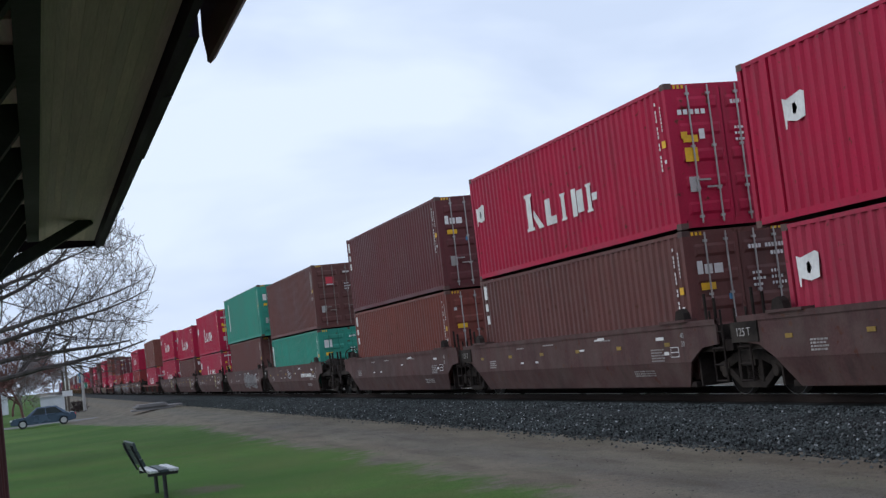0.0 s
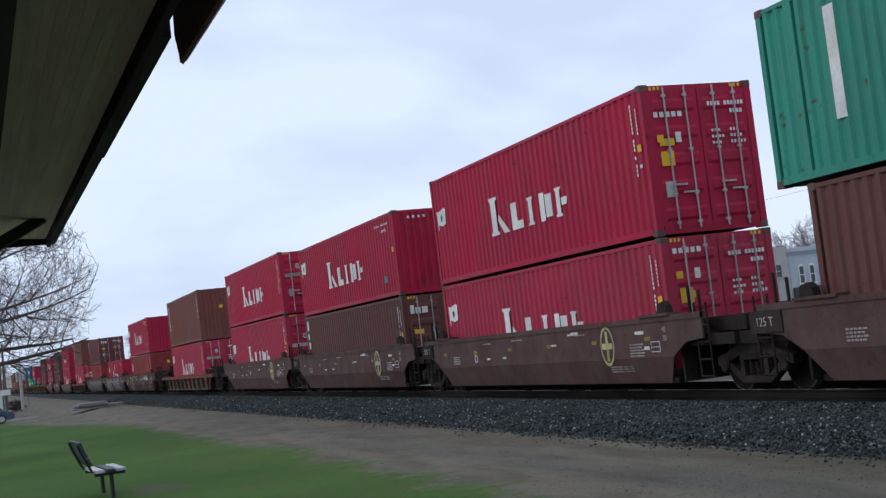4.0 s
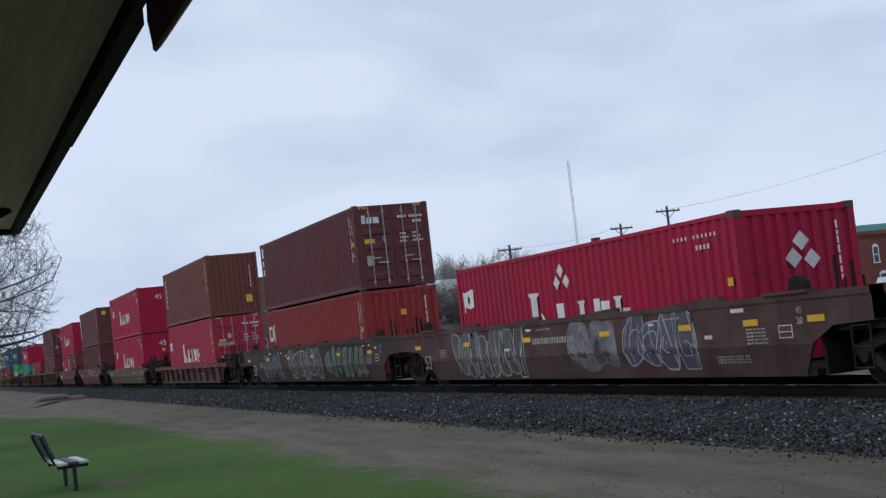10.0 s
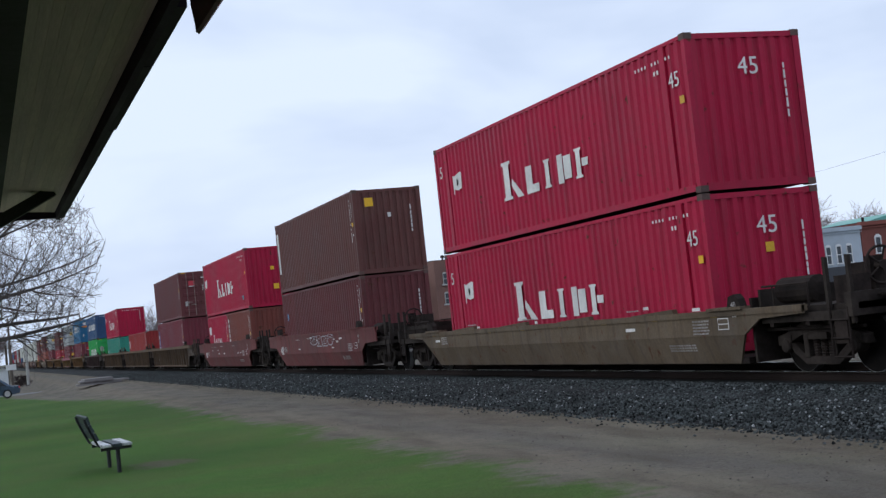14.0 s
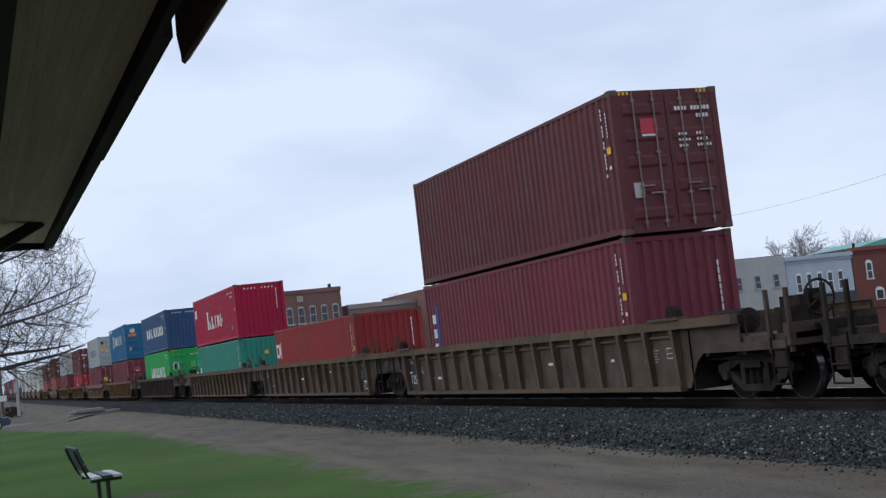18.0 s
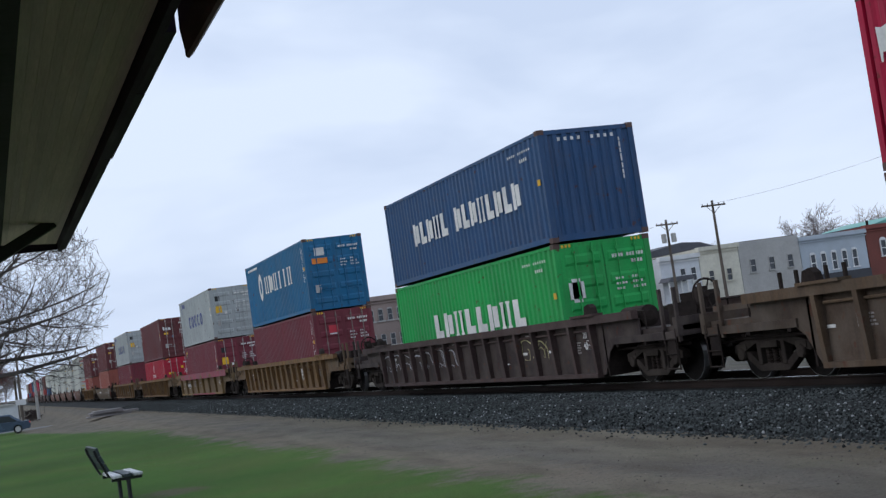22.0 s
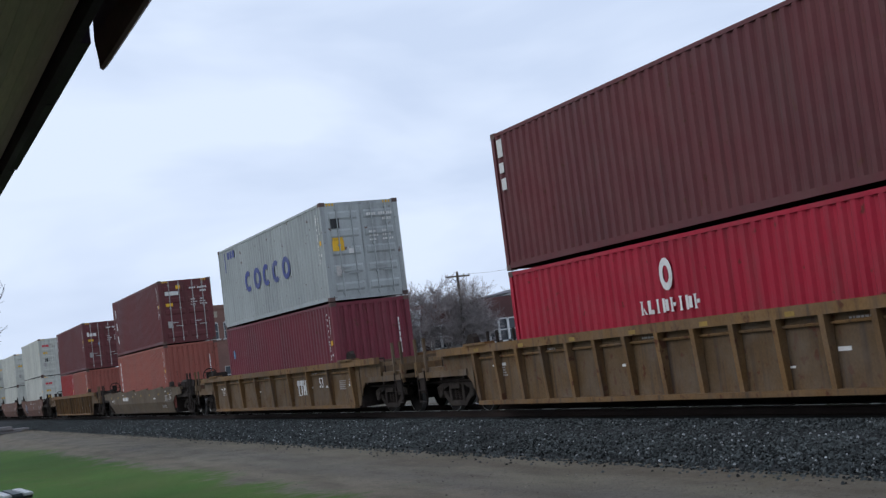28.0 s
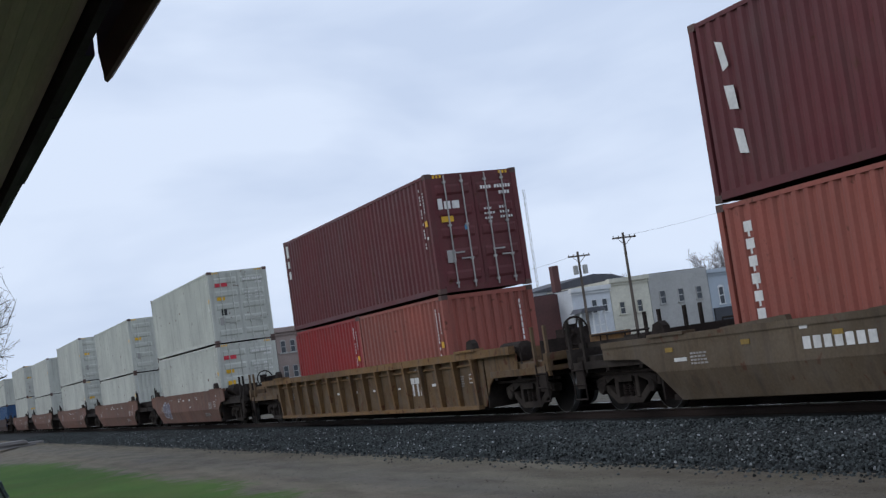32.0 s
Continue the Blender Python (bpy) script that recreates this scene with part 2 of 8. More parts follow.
M = {
    "grime": material("grimy_steel", (0.024, 0.018, 0.016), rough=0.85, grain=14, var=0.4, big=2, bump=0.3, dust=0.12, gloss=0.08),
    "frame": material("dusty_cast_steel", (0.030, 0.024, 0.021), rough=0.9, grain=14, var=0.4, big=2, bump=0.3, dust=0.15, gloss=0.08),
    "panel_dark": material("dark_brown_side_panel", (0.075, 0.05, 0.044), rough=0.85, grain=10, var=0.35, big=1.2, bump=0.15, dust=0.3, gloss=0.08),
    "wheel": material("wheel_steel", (0.014, 0.012, 0.011), rough=0.8, metal=0.0, grain=20, var=0.35, big=4, bump=0.1, gloss=0.08),
    "tread": material("worn_wheel_tread", (0.34, 0.33, 0.32), rough=0.35, metal=0.9, grain=60, var=0.1, bump=0.02),
    "galv": material("galvanised_lock_rod", (0.40, 0.38, 0.36), rough=0.5, metal=0.2, grain=40, var=0.25, bump=0.05, dust=0.25),
    "dull_rod": material("dull_painted_lock_rod", (0.21, 0.16, 0.14), rough=0.6, grain=40, var=0.3, bump=0.05, dust=0.3),
    "brick_dark": material("sooty_dark_brick", (0.105, 0.047, 0.043), rough=0.9, grain=9, var=0.25, big=0.3, bump=0.4),
    "slate": material("grey_slate_roof", (0.085, 0.085, 0.095), rough=0.85, grain=8, var=0.25, big=0.5, bump=0.3),
    "casting": material("corner_casting_steel", (0.10, 0.055, 0.045), rough=0.7, grain=30, var=0.35, bump=0.2),
    "lettering": material("white_lettering_paint", (0.72, 0.70, 0.67), rough=0.6, grain=16, var=0.16, big=1.5, bump=0.05, dust=0.18),
    "stencil": material("faded_stencil_paint", (0.34, 0.31, 0.29), rough=0.7, grain=12, var=0.4, big=1.5, bump=0.05, dust=0.3),
    "bluemark": material("navy_lettering_paint", (0.035, 0.05, 0.21), rough=0.6, grain=16, var=0.16, big=1.5, bump=0.05),
    "yellow": material("yellow_sticker", (0.75, 0.42, 0.015), rough=0.5, grain=20, var=0.15, bump=0.02),
    "dull_yellow": material("faded_yellow_plate", (0.26, 0.16, 0.03), rough=0.7, grain=20, var=0.3, bump=0.05),
    "orange_mark": material("orange_sticker", (0.75, 0.22, 0.02), rough=0.5, grain=20, var=0.15, bump=0.02),
    "skyblue": material("sky_blue_sticker", (0.09, 0.25, 0.42), rough=0.5, grain=20, var=0.1, bump=0.02),
    "redmark": material("red_sticker", (0.55, 0.03, 0.05), rough=0.5, grain=20, var=0.1, bump=0.02),
    "black": material("black_marking", (0.015, 0.015, 0.017), rough=0.6, grain=20, var=0.2, bump=0.02),
    "teal_mark": material("teal_sticker", (0.02, 0.22, 0.26), rough=0.5, grain=20, var=0.1, bump=0.02),
    "spray_white": material("white_spray_paint", (0.42, 0.42, 0.44), rough=0.6, grain=9, var=0.35, big=2, bump=0.02),
    "spray_lilac": material("lilac_spray_paint", (0.095, 0.08, 0.115), rough=0.6, grain=9, var=0.35, big=2, bump=0.02),
    "sill_red": material("faded_red_sill_paint", (0.24, 0.036, 0.06), rough=0.7, grain=8, var=0.35, big=1.2, bump=0.05, dust=0.25),
    "spray_grey": material("grey_spray_paint", (0.085, 0.075, 0.075), rough=0.7, grain=5, var=0.5, big=1.2, bump=0.02, dust=0.3),
    "spray_dim": material("thin_grey_spray_paint", (0.20, 0.17, 0.165), rough=0.7, grain=9, var=0.5, big=2, bump=0.02),
    "spray_pale": material("pale_lilac_spray_paint", (0.17, 0.16, 0.185), rough=0.7, grain=6, var=0.8, big=1.6, bump=0.02, dust=0.3),
    "spray_black": material("black_spray_paint", (0.02, 0.02, 0.022), rough=0.7, grain=9, var=0.3, big=2, bump=0.02),
    "spray_green": material("pale_green_spray_paint", (0.115, 0.145, 0.115), rough=0.6, grain=9, var=0.35, big=2, bump=0.02),
    "spray_yellow": material("pale_yellow_spray_paint", (0.42, 0.38, 0.18), rough=0.6, grain=9, var=0.35, big=2, bump=0.02),
    "ballast": material("granite_ballast", (0.054, 0.060, 0.059), rough=0.85, grain=40, var=0.3, big=1.5, bump=0.4, island=True, spread=0.85, gloss=0.08),
    "pebble": material("tan_pebble", (0.13, 0.115, 0.10), rough=0.9, grain=40, var=0.3, big=1.5, bump=0.2, island=True, spread=0.5, gloss=0.1),
    "pale_stone": material("pale_broken_stone", (0.26, 0.27, 0.27), rough=0.9, grain=40, var=0.3, big=1.5, bump=0.2, island=True, spread=0.5, gloss=0.1),
    "red_patch": material("orange_red_repaint", (0.50, 0.05, 0.025), rough=0.6, grain=20, var=0.15, bump=0.05),
    # bed darker than its stones: shade in the gaps is put into the colour
    "ballast_bed": material("gap_shaded_ballast", (0.03, 0.032, 0.032), rough=0.95, grain=26, var=0.6, big=1.2, bump=1.0, gloss=0.08),
    "rail": material("rusty_rail_steel", (0.032, 0.024, 0.021), rough=0.85, metal=0.0, grain=30, var=0.3, bump=0.1, gloss=0.08),
    "railhead": material("polished_rail_head", (0.5, 0.49, 0.48), rough=0.28, metal=1.0, grain=60, var=0.1, bump=0.02),
    "tie": material("creosoted_timber", (0.03, 0.024, 0.02), rough=0.9, grain=12, var=0.4, bump=0.4, stretch=(1, 6, 6), gloss=0.08),
    "soffit": material("cream_painted_boards", (0.52, 0.46, 0.36), rough=0.7, grain=18, var=0.16, big=0.9, bump=0.25, dust=0.35, stretch=(5, 0.4, 5)),
    "trim_green": material("dark_green_trim_paint", (0.034, 0.040, 0.034), rough=0.7, grain=20, var=0.25, bump=0.15, gloss=0.15),
    "fascia": material("dark_brown_trim_paint", (0.022, 0.015, 0.026), rough=0.7, grain=20, var=0.25, bump=0.12, gloss=0.15),
    "gutter": material("brown_metal_gutter", (0.085, 0.045, 0.035), rough=0.45, grain=25, var=0.2, bump=0.05),
    "siding": material("dark_red_board_siding", (0.10, 0.03, 0.03), rough=0.7, grain=20, var=0.25, bump=0.2, stretch=(4, 4, 0.5)),
    "bead": material("pinkish_edge_paint", (0.17, 0.085, 0.085), rough=0.8, grain=20, var=0.3, bump=0.1),
    "shingle": material("dark_roof_shingles", (0.06, 0.058, 0.06), rough=0.95, grain=20, var=0.4, bump=0.5),
    "concrete": material("worn_concrete", (0.33, 0.30, 0.26), rough=0.9, grain=14, var=0.25, bump=0.3, dust=0.3),
    "grassblade": material("spring_grass_blade", (0.075, 0.155, 0.027), rough=0.9, grain=2, var=0.15, big=0.35, bump=0, island=True, spread=0.2, gloss=0.05),
    "drygrass": material("dry_grass_stem", (0.20, 0.175, 0.12), rough=0.9, grain=2, var=0.2, big=0.5, bump=0, island=True, spread=0.3, gloss=0.05),
    "bark": material("grey_brown_bark", (0.07, 0.057, 0.055), rough=0.95, grain=12, var=0.4, big=1.2, bump=0.5, stretch=(3, 3, 0.7)),
    "farbark": material("pale_grey_twigs", (0.24, 0.21, 0.205), rough=0.95, grain=6, var=0.3, big=0.8, bump=0.1),
    "redtwig": material("reddish_spring_twigs", (0.15, 0.07, 0.06), rough=0.95, grain=6, var=0.35, big=0.8, bump=0.1),
    "pole": material("weathered_pole_timber", (0.10, 0.08, 0.065), rough=0.9, grain=12, var=0.35, bump=0.4, stretch=(3, 3, 0.5)),
    "bush": material("dark_brown_bush_twigs", (0.045, 0.03, 0.028), rough=0.95, grain=6, var=0.35, big=0.8, bump=0.1),
    "bench_iron": material("black_iron", (0.02, 0.021, 0.025), rough=0.5, metal=0.2, grain=30, var=0.2, bump=0.1),
    "bench_dark": material("dark_green_slat_paint", (0.03, 0.045, 0.05), rough=0.55, grain=18, var=0.3, bump=0.2, stretch=(4, 0.5, 4)),
    "bench_pale": material("whitish_slat", (0.46, 0.47, 0.47), rough=0.6, grain=5, var=0.6, bump=0.2, stretch=(4, 0.5, 4)),
    "brick": material("dark_red_brick", (0.20, 0.062, 0.048), rough=0.9, grain=9, var=0.22, big=0.3, bump=0.4),
    "brick_brown": material("brown_brick", (0.20, 0.105, 0.085), rough=0.9, grain=9, var=0.22, big=0.3, bump=0.4),
    "brick_grey": material("grey_brown_brick", (0.30, 0.235, 0.21), rough=0.9, grain=9, var=0.22, big=0.3, bump=0.4),
    "cream_wall": material("cream_render", (0.62, 0.59, 0.49), rough=0.85, grain=6, var=0.12, big=0.3, bump=0.15, dust=0.2),
    "white_wall": material("white_painted_wall", (0.62, 0.64, 0.66), rough=0.8, grain=6, var=0.12, big=0.3, bump=0.15, dust=0.12),
    "grey_wall": material("pale_grey_block_wall", (0.43, 0.42, 0.40), rough=0.85, grain=6, var=0.12, big=0.3, bump=0.2, dust=0.15),
    "blue_wall": material("pale_blue_grey_painted_brick", (0.42, 0.47, 0.52), rough=0.8, grain=9, var=0.1, big=0.3, bump=0.2, dust=0.1),
    "tan_wall": material("tan_side_wall", (0.36, 0.32, 0.25), rough=0.9, grain=6, var=0.15, big=0.3, bump=0.2, dust=0.2),
    "teal_roof": material("pale_green_metal_roof", (0.13, 0.40, 0.33), rough=0.5, grain=5, var=0.12, big=0.2, bump=0.1, dust=0.15),
    "dark_roof": material("dark_flat_roof", (0.06, 0.06, 0.065), rough=0.9, grain=8, var=0.2, bump=0.2),
    "white_trim": material("white_window_trim", (0.70, 0.70, 0.69), rough=0.6, grain=20, var=0.08, bump=0.05),
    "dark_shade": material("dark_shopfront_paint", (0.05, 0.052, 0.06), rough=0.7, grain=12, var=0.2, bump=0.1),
    "car_blue": material("slate_blue_car_paint", (0.055, 0.085, 0.13), rough=0.25, metal=0.4, grain=50, var=0.06, bump=0.0, gloss=0.7),
    "rubber": material("black_rubber", (0.02, 0.02, 0.021), rough=0.85, grain=20, var=0.2, bump=0.1),
    "silver": material("silver_wheel", (0.5, 0.5, 0.5), rough=0.35, metal=0.8, grain=30, var=0.1, bump=0.0),
    "asphalt": material("worn_asphalt", (0.15, 0.148, 0.145), rough=0.9, grain=20, var=0.25, bump=0.3),
    "planks": material("weathered_grey_planks", (0.20, 0.185, 0.18), rough=0.9, grain=12, var=0.3, bump=0.4, stretch=(0.5, 4, 4)),
}
glass = bpy.data.materials.new("dark_window_glass")
glass.use_nodes = True
gb = glass.node_tree.nodes["Principled BSDF"]
gb.inputs["Base Color"].default_value, gb.inputs["Roughness"].default_value = (0.035, 0.04, 0.048, 1), 0.08
M["glass"] = glass


def ground_material():
    """Lawn, stony dirt track and rough ground, one running into the next along a wavering edge."""
    m = bpy.data.materials.new("lawn_and_stony_dirt")
    m.use_nodes = True
    n, l = m.node_tree.nodes, m.node_tree.links
    b = n["Principled BSDF"]
    b.inputs["Roughness"].default_value, b.inputs["Specular IOR Level"].default_value = 0.95, 0.15
    tc = n.new("ShaderNodeTexCoord")
    pos = tc.outputs["Object"]
    sp = n.new("ShaderNodeSeparateXYZ")
    l.new(pos, sp.inputs[0])

    def nz(scale, detail=5.0):
        t = n.new("ShaderNodeTexNoise")
        t.inputs["Scale"].default_value, t.inputs["Detail"].default_value = scale, detail
        l.new(pos, t.inputs["Vector"])
        return t.outputs["Fac"]

    def op(kind, a, c):
        r = n.new("ShaderNodeMath")
        r.operation = kind
        for k, val in enumerate((a, c)):
            if isinstance(val, (int, float)):
                r.inputs[k].default_value = val
            else:
                l.new(val, r.inputs[k])
        return r.outputs[0]

    def rng(f, a, c, d=0.0, e=1.0):
        r = n.new("ShaderNodeMapRange")
        for k, val in zip(("From Min", "From Max", "To Min", "To Max"), (a, c, d, e)):
            r.inputs[k].default_value = val
        l.new(f, r.inputs["Value"])
        return r.outputs[0]

    def mix(f, a, c):
        x = n.new("ShaderNodeMix")
        x.data_type = "RGBA"
        l.new(f, x.inputs["Factor"])
        for slot, val in ((6, a), (7, c)):
            if isinstance(val, tuple):
                x.inputs[slot].default_value = (*val, 1)
            else:
                l.new(val, x.inputs[slot])
        return x.outputs[2]

    fine, mid, big, huge = nz(28, 6), nz(3.2), nz(0.55), nz(0.12)
    stones = n.new("ShaderNodeTexVoronoi")
    stones.inputs["Scale"].default_value = 17
    l.new(pos, stones.inputs["Vector"])
    grass = mix(rng(mid, 0.3, 0.7), (0.055, 0.13, 0.02), (0.08, 0.165, 0.03))
    grass = mix(rng(big, 0.40, 0.60, 0.0, 0.8), grass, (0.100, 0.118, 0.036))
    grass = mix(rng(sp.outputs["X"], 3.6, 6.2, 0.0, 0.45), grass, (0.105, 0.118, 0.045))
    grass = mix(rng(fine, 0.35, 0.75, 0.0, 0.55), grass, (0.03, 0.075, 0.012))
    grass = mix(rng(nz(9.0, 4), 0.45, 0.7, 0.0, 0.45), grass, (0.098, 0.185, 0.036))
    grass = mix(rng(huge, 0.36, 0.58, 0.0, 0.75), grass, (0.036, 0.085, 0.014))
    dirt = mix(rng(mid, 0.3, 0.7), (0.100, 0.088, 0.067), (0.135, 0.119, 0.090))
    dirt = mix(rng(big, 0.45, 0.65, 0.0, 0.7), dirt, (0.112, 0.104, 0.10))
    grit = n.new("ShaderNodeTexVoronoi")
    grit.inputs["Scale"].default_value = 26
    l.new(pos, grit.inputs["Vector"])
    dirt = mix(rng(grit.outputs["Color"], 0.2, 1.0, 0.0, 0.6), dirt, (0.20, 0.175, 0.15))
    dirt = mix(rng(stones.outputs["Color"], 0.45, 1.0, 0.0, 0.3), dirt, (0.065, 0.06, 0.056))
    dirt = mix(rng(fine, 0.55, 0.75, 0.0, 0.5), dirt, (0.18, 0.165, 0.145))
    dirt = mix(rng(nz(1.1, 6), 0.5, 0.68, 0.0, 0.6), dirt, (0.20, 0.17, 0.135))
    dirt = mix(rng(nz(0.8, 6), 0.52, 0.7, 0.0, 0.45), dirt, (0.095, 0.10, 0.06))
    # bands worn along the line: tan by the lawn, grey wheel tracks, brown dead grass by the stones
    along = n.new("ShaderNodeMapping")
    along.inputs["Scale"].default_value = (1.5, 0.30, 1.0)
    l.new(pos, along.inputs["Vector"])

    def streak(scale, lo, hi, most):
        t = n.new("ShaderNodeTexNoise")
        t.inputs["Scale"].default_value, t.inputs["Detail"].default_value = scale, 6.0
        l.new(along.outputs[0], t.inputs["Vector"])
        return rng(t.outputs["Fac"], lo, hi, 0.0, most)

    def strip(x, half, most):
        off = op("ADD", op("SUBTRACT", sp.outputs["X"], x), op("MULTIPLY", op("SUBTRACT", mid, 0.5), 1.4))
        return rng(op("ABSOLUTE", off, 0), 0.2 * half, half, most, 0.0)

    dirt = mix(strip(6.45, 0.75, 0.6), dirt, (0.175, 0.142, 0.104))
    dirt = mix(strip(7.6, 0.7, 0.5), dirt, (0.122, 0.112, 0.097))
    dirt = mix(strip(8.9, 0.8, 0.6), dirt, (0.118, 0.094, 0.064))
    dirt = mix(streak(0.7, 0.38, 0.68, 0.75), dirt, (0.178, 0.157, 0.119))
    dirt = mix(streak(1.5, 0.44, 0.72, 0.6), dirt, (0.070, 0.060, 0.042))
    dirt = mix(rng(nz(13.0, 3), 0.56, 0.72, 0.0, 0.55), dirt, (0.070, 0.060, 0.046))
    edge = op("ADD", sp.outputs["X"], op("MULTIPLY", op("SUBTRACT", big, 0.5), 2.2))
    edge = op("ADD", edge, op("MULTIPLY", op("SUBTRACT", mid, 0.5), 1.5))
    edge = op("ADD", edge, op("MULTIPLY", op("SUBTRACT", fine, 0.5), 0.6))
    edge = op("ADD", edge, rng(sp.outputs["Y"], 55, 95, 0.0, 4.0))
    col = mix(rng(edge, 5.6, 6.25), grass, dirt)
    # bare patch by the bench
    dx, dy = op("SUBTRACT", sp.outputs["X"], 2.75), op("MULTIPLY", op("SUBTRACT", sp.outputs["Y"], 22.7), 0.7)
    far = op("ADD", op("ADD", op("MULTIPLY", dx, dx), op("MULTIPLY", dy, dy)), op("MULTIPLY", op("SUBTRACT", mid, 0.5), 0.9))
    col = mix(rng(far, 0.05, 0.42, 0.8, 0.0), col, (0.098, 0.085, 0.058))
    # rough ground beyond the line
    rough = mix(rng(big, 0.4, 0.6), (0.12, 0.12, 0.07), (0.10, 0.10, 0.10))
    col = mix(rng(sp.outputs["X"], 19, 24), col, rough)
    l.new(col, b.inputs["Base Color"])
    bp = n.new("ShaderNodeBump")
    bp.inputs["Strength"].default_value, bp.inputs["Distance"].default_value = 0.9, 0.03
    l.new(op("ADD", fine, op("MULTIPLY", stones.outputs["Distance"], 0.6)), bp.inputs["Height"])
    l.new(bp.outputs[0], b.inputs["Normal"])
    return m


M["ground"] = ground_material()

# ---- building helpers ----
MESHES = {}


def box(bm, x0, x1, y0, y1, z0, z1):
    vs = [bm.verts.new((x, y, z)) for x in (x0, x1) for y in (y0, y1) for z in (z0, z1)]
    for f in ((0, 1, 3, 2), (4, 6, 7, 5), (0, 4, 5, 1), (2, 3, 7, 6), (0, 2, 6, 4), (1, 5, 7, 3)):
        bm.faces.new([vs[i] for i in f])


def slab(bm, pts, axis, a, b):
    """A polygon of two coordinates, swept along the axis from a to b."""
    def at(p, w):
        return {"x": (w, p[0], p[1]), "y": (p[0], w, p[1]), "z": (p[0], p[1], w)}[axis]
    one, two = [bm.verts.new(at(p, a)) for p in pts], [bm.verts.new(at(p, b)) for p in pts]
    bm.faces.new(one)
    bm.faces.new(two[::-1])
    for i in range(len(pts)):
        j = (i + 1) % len(pts)
        bm.faces.new([one[i], two[i], two[j], one[j]])


def tube(bm, p, q, r, r2=None, sides=8):
    p, q = Vector(p), Vector(q)
    w = (q - p).normalized()
    u = w.orthogonal().normalized()
    v = w.cross(u)
    rings = []
    for c, rad in ((p, r), (q, r if r2 is None else r2)):
        rings.append([bm.verts.new(c + rad * (math.cos(2 * math.pi * k / sides) * u + math.sin(2 * math.pi * k / sides) * v)) for k in range(sides)])
    for k in range(sides):
        j = (k + 1) % sides
        bm.faces.new([rings[0][k], rings[0][j], rings[1][j], rings[1][k]])
    bm.faces.new(rings[0][::-1])
    bm.faces.new(rings[1])


def lathe(bm, profile, axis="x", sides=24, centre=(0, 0, 0), caps=True):
    """Turns a profile of (distance along the axis, radius)."""
    rings = []
    for d, r in profile:
        ring = []
        for k in range(sides):
            a = 2 * math.pi * k / sides
            c, s = r * math.cos(a), r * math.sin(a)
            p = {"x": (d, c, s), "y": (c, d, s), "z": (c, s, d)}[axis]
            ring.append(bm.verts.new(Vector(p) + Vector(centre)))
        rings.append(ring)
    for a, b in zip(rings, rings[1:]):
        for k in range(sides):
            j = (k + 1) % sides
            bm.faces.new([a[k], a[j], b[j], b[k]])
    if caps:
        bm.faces.new(rings[0][::-1])
        bm.faces.new(rings[-1])


def finish(bm, name):
    bmesh.ops.recalc_face_normals(bm, faces=bm.faces)
    me = bpy.data.meshes.new(name)
    bm.to_mesh(me)
    bm.free()
    me.materials.append(None)
    return me


def shared(key, build, name):
    """The mesh under a key, built the first time that it is asked for."""
    if key not in MESHES:
        bm = bmesh.new()
        build(bm)
        MESHES[key] = finish(bm, name)
    return MESHES[key]


def put(name, me, mat, parent=None, at=(0, 0, 0), turn=None, label=""):
    ob = new(name, me)
    ob.material_slots[0].link = "OBJECT"
    ob.material_slots[0].material = mat
    ob.location = at
    if turn:
        ob.rotation_euler = [radians(a) for a in turn]
    if parent:
        ob.parent = parent
    if label:
        ob["label"] = label
    return ob


def part(name, build, mat, parent=None, label="", at=(0, 0, 0), turn=None, key=None):
    """One mesh part: build(bm) fills it. Parts with the same key share their mesh."""
    if key is None:
        bm = bmesh.new()
        build(bm)
        me = finish(bm, name)
    else:
        me = shared(key, build, name)
    return put(name, me, mat, parent, at, turn, label)


def blocks(*bs):
    """A builder of several boxes in one mesh."""
    def build(bm):
        for b in bs:
            box(bm, *b)
    return build


def wordmesh(text, size):
    """Raised characters, flat in x, upright, read from the near side of a train (towards -y is right)."""
    key = ("text", text, size)
    if key not in MESHES:
        cu = bpy.data.curves.new("lettering", "FONT")
        cu.body, cu.size, cu.extrude = text, size, 0.003
        ob = bpy.data.objects.new("lettering", cu)
        me = bpy.data.meshes.new_from_object(ob)
        me.transform(Matrix(((0, 0, -1, 0), (-1, 0, 0, 0), (0, 1, 0, 0), (0, 0, 0, 1))))
        me.materials.clear()
        me.materials.append(None)
        bpy.data.objects.remove(ob)
        MESHES[key] = me
    return MESHES[key]

# ---- the ground and the line ----
TRACK_X, RAIL_Z, SIDE_X = 13.54, 0.42, 12.324   # track centre, rail top, near face of the containers
BOX_Z = RAIL_Z + 0.33                            # floor of the lower container


def ground_height(x, y):
    lawn = -0.006 * min(max(y - 23, 0), 90)
    k = min(max((x - 4.5) / 3.0, 0), 1)
    hump = 0.03 * noise.noise((x * 0.35, y * 0.2, 0)) + 0.015 * noise.noise((x * 1.3, y * 0.9, 5))
    return lawn * (1 - k) + 0.04 * k + (hump if x < 9 else 0)


